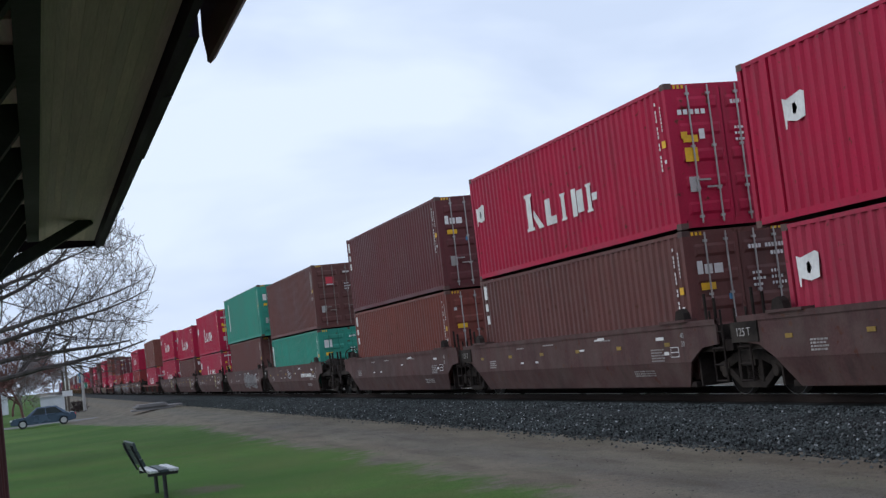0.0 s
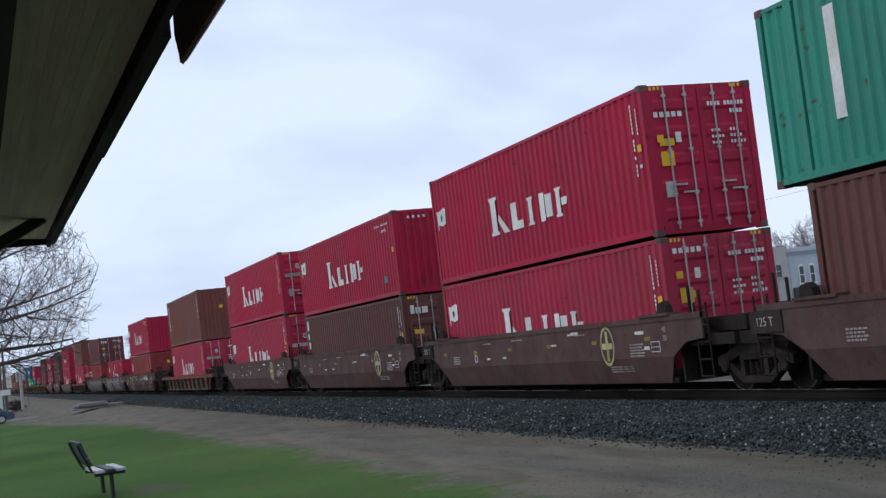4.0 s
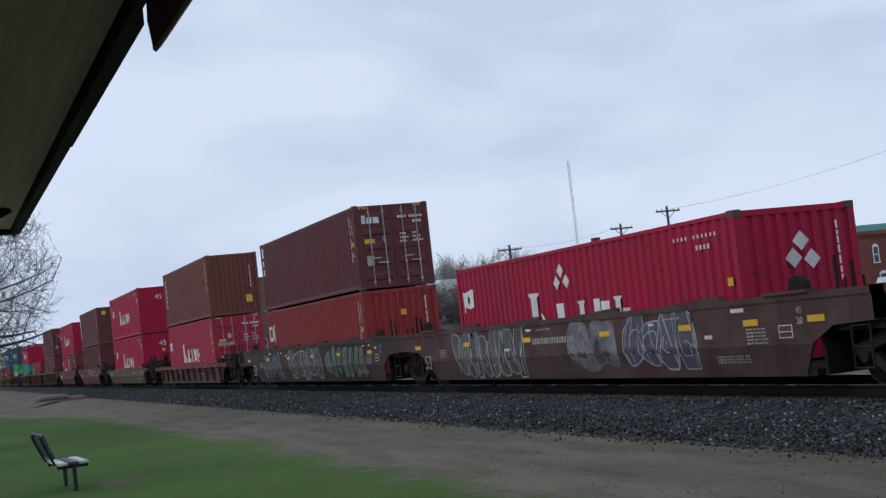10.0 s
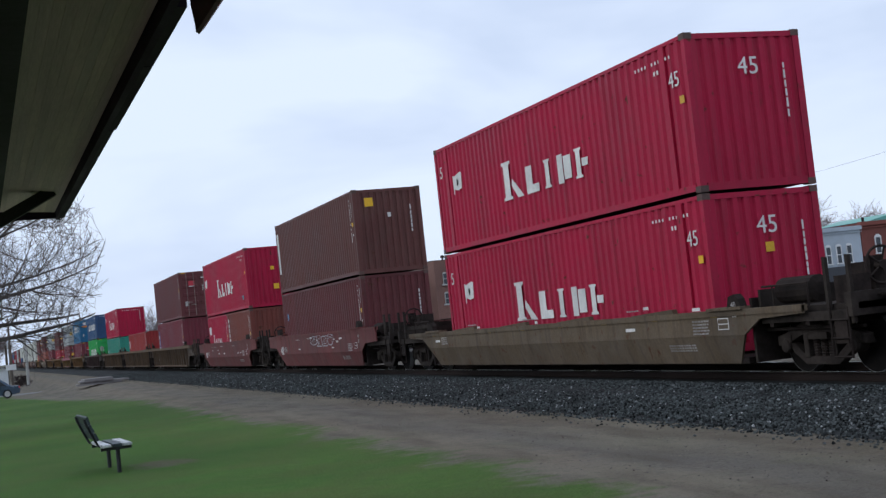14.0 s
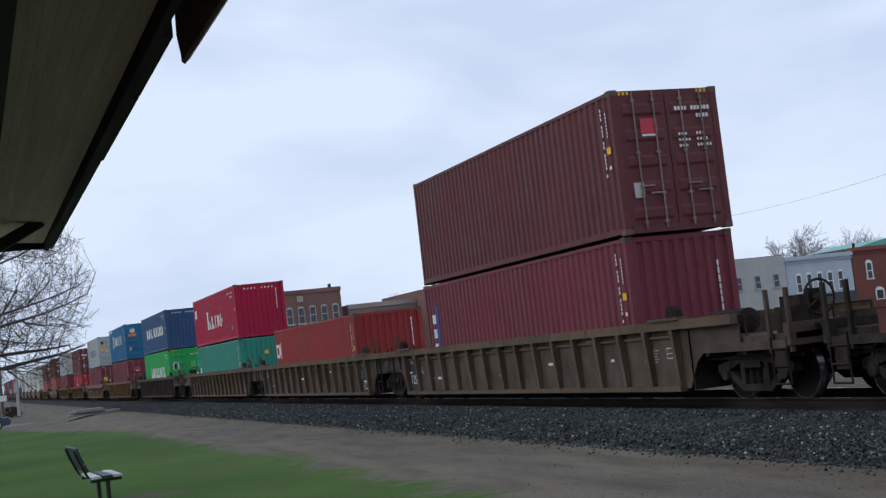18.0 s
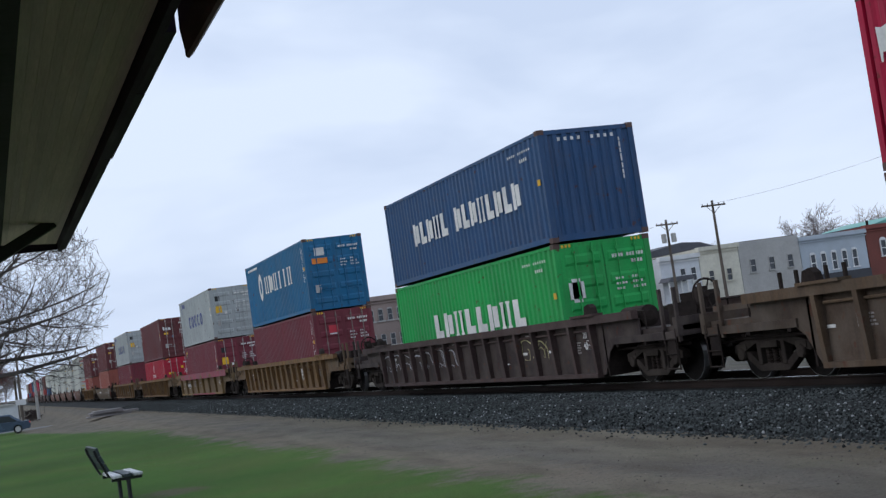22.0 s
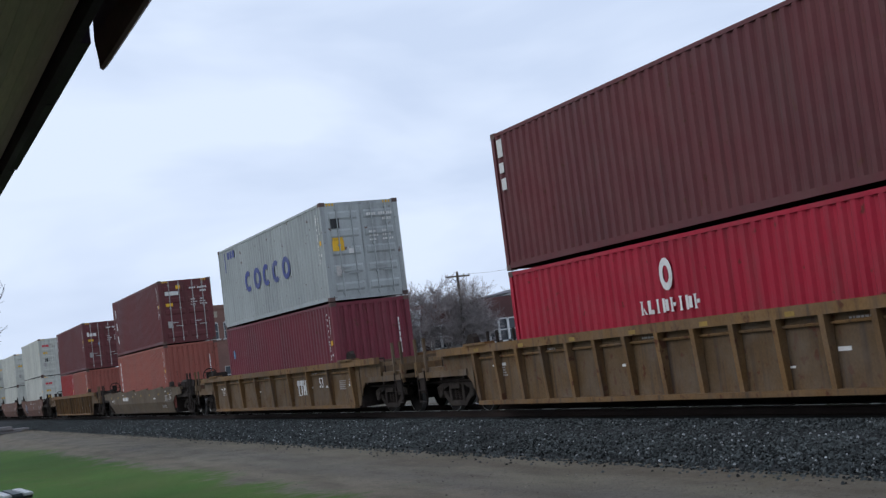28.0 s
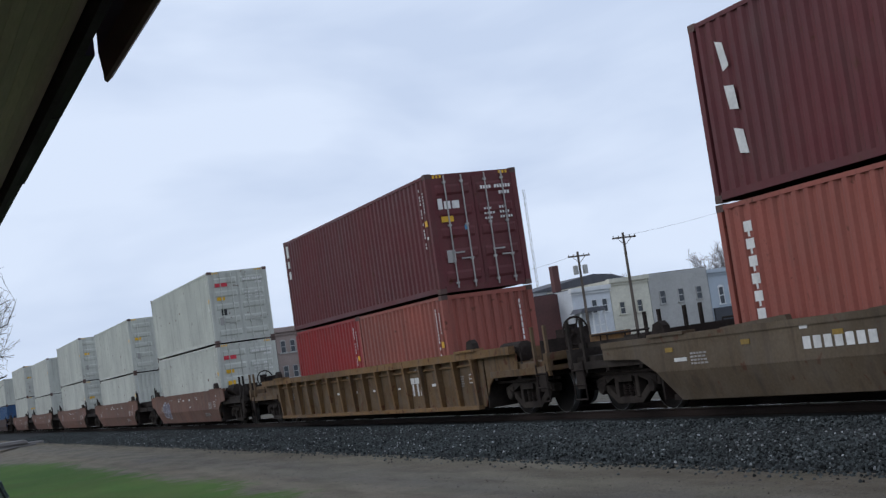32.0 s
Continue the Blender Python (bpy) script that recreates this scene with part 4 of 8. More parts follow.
def container(length, high, paint_key, mark="", end="front", label="", name="shipping_container", seed=0, full=True, end_marks=(), two_tone=None):
    """A shipping container: origin at the foot of its near leading corner, x across, y along its length, z up."""
    ob = new(name)
    tagged(ob, label, "shipping container", group="containers on the train")
    mat = BOX[paint_key]
    rnd = random.Random(seed)
    W = 2.438
    own_rods = paint_key in ("blue", "grey", "white", "green", "teal")
    rod_mat = mat if own_rods else (M["dull_rod"] if end_marks is TAL_DOOR else M["galv"])
    rod_words = "locking rod in the container's paint" if own_rods else ("dull locking rod" if end_marks is TAL_DOOR else "galvanised locking rod")
    part("side_wall", build_side(length, high), mat, ob, key=("side", length, high))
    put("side_wall", MESHES[("side", length, high)], mat, ob, at=(W, length, 0), turn=(0, 0, 180))

    def roof(bm):
        n = round(length / 0.3)
        for k in range(n):
            a, b = 0.12 + (length - 0.24) * k / n, 0.12 + (length - 0.24) * (k + 0.6) / n
            box(bm, 0.08, W - 0.08, a, b, high - 0.05, high - 0.012)
        box(bm, 0.06, W - 0.06, 0.10, length - 0.10, high - 0.08, high - 0.0505)

    part("roof", roof, mat, ob, key=("roof", length, high))
    part("floor", blocks((0.07, W - 0.07, 0.1, length - 0.1, 0.06, 0.15)), M["grime"], ob, key=("floor", length))
    for x in (0.0, W - 0.06):
        part("bottom_rail", blocks((0, 0.06, 0.165, length - 0.165, 0.04, 0.16)), mat, ob, at=(x, 0, 0), key=("brail", length))
        part("top_rail", blocks((0, 0.06, 0.165, length - 0.165, high - 0.09, high - 0.02)), mat, ob, at=(x, 0, 0), key=("trail", length, high))
    for y in (0.0, length - 0.12):
        for x in (0.0, W - 0.14):
            part("corner_post", blocks((0, 0.14, 0, 0.12, 0.115, high - 0.115)), mat, ob, at=(x, y, 0), key=("post", high))
        part("end_header", blocks((0.165, W - 0.165, 0.01, 0.09, high - 0.12, high - 0.02)), mat, ob, at=(0, y + (0 if y == 0 else 0.02), 0), key=("head", high))
        part("end_sill", blocks((0.165, W - 0.165, 0.01, 0.09, 0.02, 0.16)), mat, ob, at=(0, y + (0 if y == 0 else 0.02), 0), key="sill")

    def casting(bm):
        box(bm, -0.004, 0.162, -0.004, 0.178, 0, 0.118)
        for x0 in (-0.006,):
            box(bm, x0, x0 + 0.003, 0.055, 0.125, 0.03, 0.09)

    for x, y, z, turn in ((0, 0, 0, 0), (0, length - 0.174, 0, 0), (W - 0.158, 0, 0, 0), (W - 0.158, length - 0.174, 0, 0)):
        for zz in (0.0, high - 0.118):
            part("corner_casting", casting, M["casting"], ob, at=(x, y, zz), key="casting")
    # leading end
    if end == "front":
        part("end_wall", build_end(high), mat, ob, key=("endwall", high))
    else:
        for k in (0, 1):
            leaf = part("door", build_door(high), mat, ob, at=(0.135 + 1.084 * k, 0, 0), key=("door", high))
            if full:
                for rx in (0.34, 0.80):
                    def rod(bm):
                        tube(bm, (0, -0.035, 0.10), (0, -0.035, high - 0.06), 0.018, sides=6)
                        for zz in (0.2, 0.75, high * 0.55, high - 0.25):
                            box(bm, -0.038, 0.038, -0.05, 0.012, zz, zz + 0.05)
                    part("lock_rod", rod, rod_mat, leaf, rod_words, at=(rx, 0, 0), key=("rod", high))

                def handles(bm):
                    box(bm, 0.30, 0.62, -0.055, -0.035, 0.93, 0.965)
                    box(bm, 0.52, 0.85, -0.055, -0.035, 0.78, 0.815)
                part("door_handle", handles, rod_mat, leaf, "paired door handles", key="handles")
        for x in (0.2, 0.29, 0.38, W - 0.46, W - 0.37, W - 0.28):
            part("warning_stripe", blocks((0, 0.05, 0.002, 0.008, high - 0.11, high - 0.04)), M["yellow"], ob, "yellow height warning stripe", at=(x, 0, 0), key=("warn", high))
    part("end_wall", build_end(high), mat, ob, at=(W, length, 0), turn=(0, 0, 180), key=("endwall", high))
    # 45 foot boxes carry posts at the 40 foot points
    if length > 13:
        for y in (0.76, length - 0.96):
            part("corner_post", blocks((-0.006, 0.05, 0, 0.2, 0.1, high - 0.08)), mat, ob, at=(0, y, 0), key=("post45", high))
    # marks on the near side
    for group, (rows, paint_name, words) in enumerate(brand(mark, length, high)):
        for i, r in enumerate(rows):
            part("mark_shape", plates([r], -0.009 if paint_name.endswith("_raised") else -0.005), M[paint_name.replace("_raised", "")], ob, words if i == 0 else "", key=("mark", mark, length, high, group, i))
    if full:
        top = high - 2.591
        rows = []
        if mark.startswith("kline") and mark != "kline20" and end == "front" or mark in ("evergreen", "lloyd"):
            rows = [(1.9 - 0.13 * k, 1.85 - 0.13 * k, 2.24 + top, 2.30 + top) for k in range(11) if k != 4] + [(1.2 - 0.12 * k, 1.14 - 0.12 * k, 2.04 + top, 2.12 + top) for k in range(4)]
        else:
            z = 2.3 + top
            while z > 0.9 + top:
                step = rnd.choice((0.085, 0.085, 0.085, 0.16))
                rows.append((0.49, 0.445, z - 0.062, z))
                z -= step
            rows += [(0.29, 0.255, 2.14 - 0.075 * k + top, 2.19 - 0.075 * k + top) for k in range(7)] + [(0.33, 0.24, 1.05 + top, 1.12 + top)]
        part("code_mark", plates(rows), M["lettering"], ob, "small white code marks")["kind"] = "stuff"
        part("yellow_sticker", plates([(0.36, 0.20, 1.36 + top, 1.50 + top)]), M["yellow"], ob, "small yellow sticker")
        if mark == "kline" and end == "front":
            part("size_sticker", plates([(1.42, 1.12, 0.48, 0.68)]), M["teal_mark"], ob, "teal square sticker")
    # marks on the leading end
    if full and end == "doors":
        d = -0.017
        top = high - 2.591
        bars = [(1.42 + 0.075 * k, 1.475 + 0.075 * k, d, d + 0.004, 2.13 + top, 2.21 + top) for k in range(11) if k != 4] + [(1.9 + 0.075 * k, 1.955 + 0.075 * k, d, d + 0.004, 1.97 + top, 2.05 + top) for k in range(4)]
        for k in range(3):
            bars += [(1.44 + 0.075 * q, 1.49 + 0.075 * q, d, d + 0.004, 1.62 - 0.12 * k + top, 1.67 - 0.12 * k + top) for q in range(3 + k % 2)] + [(1.86 + 0.07 * q, 1.90 + 0.07 * q, d, d + 0.004, 1.62 - 0.12 * k + top, 1.68 - 0.12 * k + top) for q in range(3 + k % 3)]
        part("code_mark", blocks(*bars), M["lettering"], ob, "small white code marks", key=("dcode", high))["kind"] = "stuff"
        part("data_plate", blocks((0.30, 0.52, d, d + 0.004, 0.72, 1.02)), M["galv"], ob, "grey metal data plate", key="dplate")
        if end_marks not in (TAL_DOOR, P_DOOR, H_DOOR, G_DOOR):
            part("yellow_sticker", blocks((0.28, 0.60, d, d + 0.004, 1.40 + top, 1.54 + top)), M["yellow"], ob, "yellow warning sticker", key=("dyel", high))
    elif full:
        rows, z = [], 2.28
        while z > 1.35:
            step = rnd.uniform(0.10, 0.22)
            rows.append((2.02, 2.06, 0.008, 0.012, z - step * 0.8, z))
            z -= step
        part("code_mark", blocks(*rows), M["lettering"], ob, "upright white code marks")["kind"] = "stuff"
    for words, paint_name, (x0, x1, z0, z1) in end_marks:
        dd = -0.019 if end == "doors" else 0.005
        if "diamond" in words:
            cx, cz, r = (x0 + x1) / 2, (z0 + z1) / 2, (z1 - z0) * 0.65
            part("end_mark", lambda bm: slab(bm, [(cx - r, cz), (cx, cz - r), (cx + r, cz), (cx, cz + r)], "y", dd, dd + 0.004), M[paint_name], ob, words)
        else:
            part("end_mark", blocks((x0, x1, dd, dd + 0.004, z0, z1)), M[paint_name], ob, words)
    return ob


# ---- railway well cars ----
def build_wheel(bm):
    lathe(bm, [(-0.07, 0.30), (-0.065, 0.40), (-0.07, 0.455), (0.055, 0.463), (0.058, 0.49), (0.075, 0.49), (0.08, 0.42), (0.05, 0.36), (0.04, 0.18), (0.09, 0.14), (0.09, 0.08)], "x", 28)


def build_tread(bm):
    lathe(bm, [(-0.071, 0.458), (-0.071, 0.4635), (0.05, 0.466), (0.05, 0.458)], "x", 28, caps=False)


def build_sideframe(bm):
    # arched top member, sagging bottom member, columns either side of the bolster
    top = [(-1.14, 0.46), (-1.14, 0.62), (-0.78, 0.70), (-0.42, 0.84), (0.42, 0.84), (0.78, 0.70), (1.14, 0.62), (1.14, 0.46), (0.84, 0.50), (0.42, 0.66), (-0.42, 0.66), (-0.84, 0.50)]
    slab(bm, top, "x", -0.09, 0.08)
    slab(bm, [(-0.86, 0.52), (-0.70, 0.50), (-0.38, 0.27), (0.38, 0.27), (0.70, 0.50), (0.86, 0.52), (0.76, 0.36), (0.42, 0.15), (-0.42, 0.15), (-0.76, 0.36)], "x", -0.08, 0.07)
    for s in (-1, 1):
        box(bm, -0.10, 0.07, min(s * 0.30, s * 0.42), max(s * 0.30, s * 0.42), 0.262, 0.668)
    bmesh.ops.bevel(bm, geom=bm.edges[:], offset=0.012, segments=1, affect="EDGES")


def build_bearing(bm):
    lathe(bm, [(-0.05, 0.03), (-0.05, 0.10), (-0.02, 0.12), (0.16, 0.12), (0.16, 0.06)], "x", 12)
    box(bm, -0.02, 0.16, -0.15, 0.15, 0.06, 0.17)


def build_spring(bm):
    lathe(bm, [(0.045 * k / 2, 0.066 if k % 2 else 0.048) for k in range(14)], "z", 8)


def truck(parent, y):
    """A two-axle truck under a car; z is measured from the rail top."""
    bol = part("truck", blocks((-1.16, 1.16, -0.25, 0.25, 0.56, 0.665), (-0.55, 0.55, -0.3, 0.3, 0.66, 0.86)), M["frame"], parent, "grimy two-axle truck", at=(0, y, 0), key="bolster")
    for x in (-1.03, 1.03):
        part("side_frame", build_sideframe, M["frame"], bol, "dusty cast steel side frame", at=(x, 0, 0), key="sideframe")
        for dy in (-0.19, 0.0, 0.19):
            part("spring", build_spring, M["grime"], bol, "coil spring", at=(x, dy, 0.262), key="spring")
    for dy in (-0.89, 0.89):
        part("axle", lambda bm: tube(bm, (-1.05, 0, 0.46), (1.05, 0, 0.46), 0.08, sides=10), M["wheel"], bol, at=(0, dy, 0), key="axle")
        for x, turn in ((-0.72, 0), (0.72, 180)):
            w = part("wheel", build_wheel, M["wheel"], bol, "worn steel wheel", at=(x, dy, 0.46), turn=(0, 0, turn), key="wheel")
            part("wheel_tread", build_tread, M["tread"], bol, "worn wheel rim", at=(x, dy, 0.46), turn=(0, 0, turn), key="tread")
            part("bearing", build_bearing, M["frame"], bol, "dusty axle bearing", at=(x * 1.55, dy, 0.46), turn=(0, 0, turn), key="bearing")
    part("brake_beam", blocks((-0.8, 0.8, -0.40, -0.30, 0.32, 0.42)), M["grime"], bol, key="bbeam")


def build_brake_wheel(bm):
    n, r = 20, 0.29
    ring = [Vector((r * math.cos(2 * math.pi * k / n), 0, r * math.sin(2 * math.pi * k / n))) for k in range(n)]
    rim = [[bm.verts.new((v.x * (1 + 0.076 * math.cos(j * math.pi / 3)), 0.022 * math.sin(j * math.pi / 3), v.z * (1 + 0.076 * math.cos(j * math.pi / 3))))
            for j in range(6)] for v in ring]
    for k in range(n):
        for j in range(6):
            bm.faces.new((rim[k][j], rim[k][(j + 1) % 6], rim[(k + 1) % n][(j + 1) % 6], rim[(k + 1) % n][j]))
    for k in range(0, n, 4):
        tube(bm, (0, 0, 0), ring[k], 0.016, sides=5)
    tube(bm, (0, -0.04, 0), (0, 0.10, 0), 0.06, sides=10)


def end_platform(car, sign, y0, y1, mat, brake, dirty):
    """The deck past the well over a truck, with its coupler; sign is -1 at the leading end. y0 is the well's end, y1 the coupling."""
    deep = abs(y1 - y0)
    s = sign
    tip = y0 + s * (deep - 0.42)

    def span(a, b):
        return min(a, b), max(a, b)

    part("end_deck", blocks((-1.3, 1.3, *span(y0 - s * 0.05, tip), 1.0, 1.10)), dirty, car, "open end deck over the truck")
    part("end_sill", blocks((-1.42, 1.42, *span(tip - s * 0.16, tip), 0.90, 1.26)), dirty, car, "end sill over the coupler")
    part("centre_sill", blocks((-0.36, 0.36, *span(y0, tip), 0.62, 1.0)), M["grime"], car, "grimy centre sill")
    part("side_sill", blocks((-1.40, -1.28, *span(y0 + s * 0.3, tip - s * 0.16), 0.86, 1.0)), dirty, car)
    part("bulkhead", blocks((-1.25, 1.25, *span(y0 + s * 0.05, y0 + s * 0.12), 1.1, 1.42)), dirty, car, "dirty end bulkhead")
    for k in range(3):
        yy = y0 + s * (0.55 + (deep - 1.2) * k / 2)
        part("cross_bearer", blocks((-1.38, -0.4, yy - 0.05, yy + 0.05, 0.80, 1.0)), M["grime"], car)
    part("crossover_step", lambda bm: [box(bm, -0.95, 0.95, *span(tip + s * (0.02 + 0.07 * k), tip + s * (0.06 + 0.07 * k)), 1.18, 1.21) for k in range(4)] and box(bm, -0.9, -0.86, *span(tip, tip + s * 0.28), 1.15, 1.179), M["grime"], car, "crossover grating step")
    part("brake_pipe", lambda bm: tube(bm, (-1.15, y0 + s * 0.1, 0.74), (-1.15, tip - s * 0.1, 0.74), 0.03, sides=6), M["grime"], car)
    part("coupler", blocks((-0.11, 0.11, *span(tip, y1 - s * 0.02), 0.72, 0.98), (-0.18, 0.18, *span(y1 - s * 0.28, y1 - s * 0.03), 0.68, 1.02)), M["grime"], car, "steel knuckle coupler")
    part("air_hose", lambda bm: [tube(bm, (0.35, tip, 0.85), (0.40, tip + s * 0.12, 0.5), 0.03, sides=6), tube(bm, (0.40, tip + s * 0.12, 0.5), (0.30, tip + s * 0.36, 0.42), 0.03, sides=6)], M["black"], car, "black rubber air hose")
    for x in (-1.36, 1.36):
        for dy in (0.06, 0.62):
            part("stanchion", lambda bm: box(bm, -0.03, 0.03, -0.035, 0.035, 0.8, 1.82), dirty if x < 0 else M["grime"], car, at=(x, tip - s * dy, 0), key="stanchion")

        def steps(bm):
            for dy2 in (-0.22, 0.22):
                tube(bm, (0, dy2, 0.28), (0, dy2, 1.05), 0.018, sides=5)
            for z in (0.30, 0.58, 0.86):
                tube(bm, (0, -0.22, z), (0, 0.22, z), 0.018, sides=5)
        part("step_ladder", steps, M["grime"], car, "steel step ladder", at=(x * 1.04, tip - s * 0.34, 0), key="steps")

        def rail(bm):
            tube(bm, (x * 0.95, y0 + s * 0.25, 1.46), (x * 0.95, y0 + (tip - y0) * 0.55, 1.46), 0.02, sides=5)
            for q in (0.2, 0.55):
                yy = y0 + (tip - y0) * q
                tube(bm, (x * 0.95, yy, 1.1), (x * 0.95, yy, 1.46), 0.018, sides=5)
        part("grab_rail", rail, M["grime"], car, "low steel grab rail")
    part("mud_plate", blocks((-1.40, -1.37, *span(tip - s * 0.5, tip - s * 0.2), 0.5, 0.86)), M["grime"], car)
    if not brake:
        part("equipment_box", blocks((-1.22, -0.45, *span(y0 + s * 0.5, y0 + s * 1.25), 1.1, 1.40)), dirty, car, "rusty equipment box on the deck")
        part("rack", blocks((-1.30, -1.24, *span(y0 + s * 0.4, tip - s * 0.3), 1.26, 1.36), (-1.30, -1.24, *span(y0 + s * 0.4, y0 + s * 0.5), 1.1, 1.259)), dirty, car, "low side rack")
    if brake:
        part("brake_mast", blocks((-0.46, -0.34, tip - s * 0.70 - 0.06, tip - s * 0.70 + 0.06, 1.1, 1.72), (-0.52, -0.28, tip - s * 0.70 - 0.065, tip - s * 0.70 + 0.065, 1.46, 1.77)), M["grime"], car, "hand brake housing")
        part("brake_wheel", build_brake_wheel, M["grime"], car, "spoked hand brake wheel", at=(-0.4, tip - s * 0.52, 1.62), key="brakewheel")
        part("air_tank", lambda bm: lathe(bm, [(-0.5, 0.1), (-0.46, 0.22), (0.46, 0.22), (0.5, 0.1)], "y", 14), M["grime"], car, "round air reservoir", at=(-1.0, y0 + s * min(0.95, deep * 0.4), 1.36))
        part("brake_valve", blocks((0.2, 0.7, y0 + s * 0.9 - 0.3, y0 + s * 0.9 + 0.3, 1.1, 1.7)), M["grime"], car, "brake valve")
        part("valve_box", blocks((-1.15, -0.75, tip - s * 0.55 - 0.18, tip - s * 0.55 + 0.18, 1.1, 1.52)), M["grime"], car)
        part("brake_chain", lambda bm: tube(bm, (-0.42, tip - s * 0.6, 1.7), (-0.62, tip - s * 0.9, 0.9), 0.02, sides=5), M["grime"], car)


def smooth_side(half, top, ext):
    """A plain plate side: upright above, leaning in below, cut off aslant at its ends."""
    def build(bm):
        e = half + ext
        slab(bm, [(-e, top), (-e, 1.0), (-half - 0.4, 0.95), (-half + 0.1, 0.70), (half - 0.1, 0.70), (half + 0.4, 0.95), (e, 1.0), (e, top)], "x", -1.50, -1.46)
        vs = [bm.verts.new(v) for v in ((-1.50, -half + 0.1, 0.698), (-1.50, half - 0.1, 0.698), (-1.345, half - 0.55, 0.20), (-1.345, -half + 0.55, 0.20),
                                        (-1.46, -half + 0.1, 0.698), (-1.46, half - 0.1, 0.698), (-1.305, half - 0.55, 0.20), (-1.305, -half + 0.55, 0.20))]
        for f in ((0, 1, 2, 3), (4, 7, 6, 5), (0, 3, 7, 4), (1, 5, 6, 2), (2, 6, 7, 3), (0, 4, 5, 1)):
            bm.faces.new([vs[i] for i in f])
        box(bm, -1.52, -1.40, -e, e, top - 0.10, top + 0.005)
    return build


def bubble_shapes(seed, y0, y1, z0, z1, count):
    """Outlines of swollen hand-drawn letters in a row."""
    rnd = random.Random(seed)
    out = []
    cell = (y1 - y0) / count
    for k in range(count):
        cy, cz = y0 + cell * (k + 0.5), (z0 + z1) / 2 + rnd.uniform(-0.06, 0.06)
        ry, rz = cell * rnd.uniform(0.50, 0.64), (z1 - z0) / 2 * rnd.uniform(0.78, 1.0)
        wob = [(n, rnd.uniform(0.05, 0.20) / (n - 1), rnd.uniform(0, 6.28)) for n in (2, 3, 4, 5)]
        lean = rnd.uniform(-0.35, 0.35)
        loop = []
        for i in range(36):
            a = 2 * math.pi * i / 36
            f = 1 + sum(m * math.sin(n * a + ph) for n, m, ph in wob)
            c, s = math.cos(a), math.sin(a)
            v = rz * f * math.copysign(abs(s) ** 0.75, s)
            loop.append((cy + ry * f * math.copysign(abs(c) ** 0.75, c) + lean * v, min(max(cz + v, z0), z1)))
        out.append((loop, rnd.random()))
    return out


def side_x(z):
    """Depth of the bent side plate at a height."""
    return -1.502 if z > 0.7 else -1.502 + 0.155 * (0.7 - z) / 0.5


def ribbon(bm, pts, width, x_off):
    for a, b in zip(pts, pts[1:]):
        d = Vector((b[0] - a[0], b[1] - a[1], 0))
        if d.length < 1e-4:
            continue
        w = Vector((-d.y, d.x, 0)).normalized() * width
        e = d.normalized() * width * 0.5
        vs = [(a[0] - w.x - e.x, a[1] - w.y - e.y), (b[0] - w.x + e.x, b[1] - w.y + e.y), (b[0] + w.x + e.x, b[1] + w.y + e.y), (a[0] + w.x - e.x, a[1] + w.y - e.y)]
        bm.faces.new([bm.verts.new((side_x(q[1]) + x_off, q[0], q[1])) for q in vs])


def graffiti_lines(seed, y0, y1, z0, z1, count, bold=False):
    def build(bm):
        rnd = random.Random(seed + 900)
        for loop, r in bubble_shapes(seed, y0, y1, z0, z1, count):
            ribbon(bm, loop + loop[:1], 0.026 if bold else rnd.uniform(0.011, 0.02), -0.006)
            n = len(loop)
            start, take = int(r * n), int(n * rnd.uniform(0.35, 0.6))
            cy, cz = sum(p[0] for p in loop) / n, sum(p[1] for p in loop) / n
            k = rnd.uniform(0.3, 0.55)
            ribbon(bm, [(cy + (p[0] - cy) * k, cz + (p[1] - cz) * k) for p in (loop * 2)[start:start + take]], 0.012, -0.006)
            tall = max(p[1] for p in loop) - min(p[1] for p in loop)
            for q in range(2):
                y2 = cy + rnd.uniform(-0.4, 0.4) * (max(p[0] for p in loop) - min(p[0] for p in loop))
                ribbon(bm, [(y2 + 0.12 * math.sin(3.0 * s2 + r * 6) + 0.25 * s2 * (r - 0.5), cz + tall * (s2 - 0.5) * 0.9) for s2 in (0.0, 0.2, 0.4, 0.6, 0.8, 1.0)], 0.011, -0.006)
            if r > 0.5:
                ribbon(bm, [loop[start % n], (cy, cz), (cy + rnd.uniform(-0.1, 0.1), cz - 0.2)], 0.010, -0.006)
    return build


def graffiti_fill(seed, y0, y1, z0, z1, count):
    def build(bm):
        for i, (loop, r) in enumerate(bubble_shapes(seed, y0, y1, z0, z1, count)):
            n = len(loop)
            cy, cz = sum(p[0] for p in loop) / n, sum(p[1] for p in loop) / n
            rings = [[bm.verts.new((side_x(cz + (p[1] - cz) * f) - 0.002 - 0.0004 * i, cy + (p[0] - cy) * f, cz + (p[1] - cz) * f)) for p in loop] for f in (1.0, 0.6, 0.25)]
            for a, b in zip(rings, rings[1:]):
                for k in range(n):
                    bm.faces.new([a[k], a[(k + 1) % n], b[(k + 1) % n], b[k]])
            bm.faces.new(rings[-1])
    return build


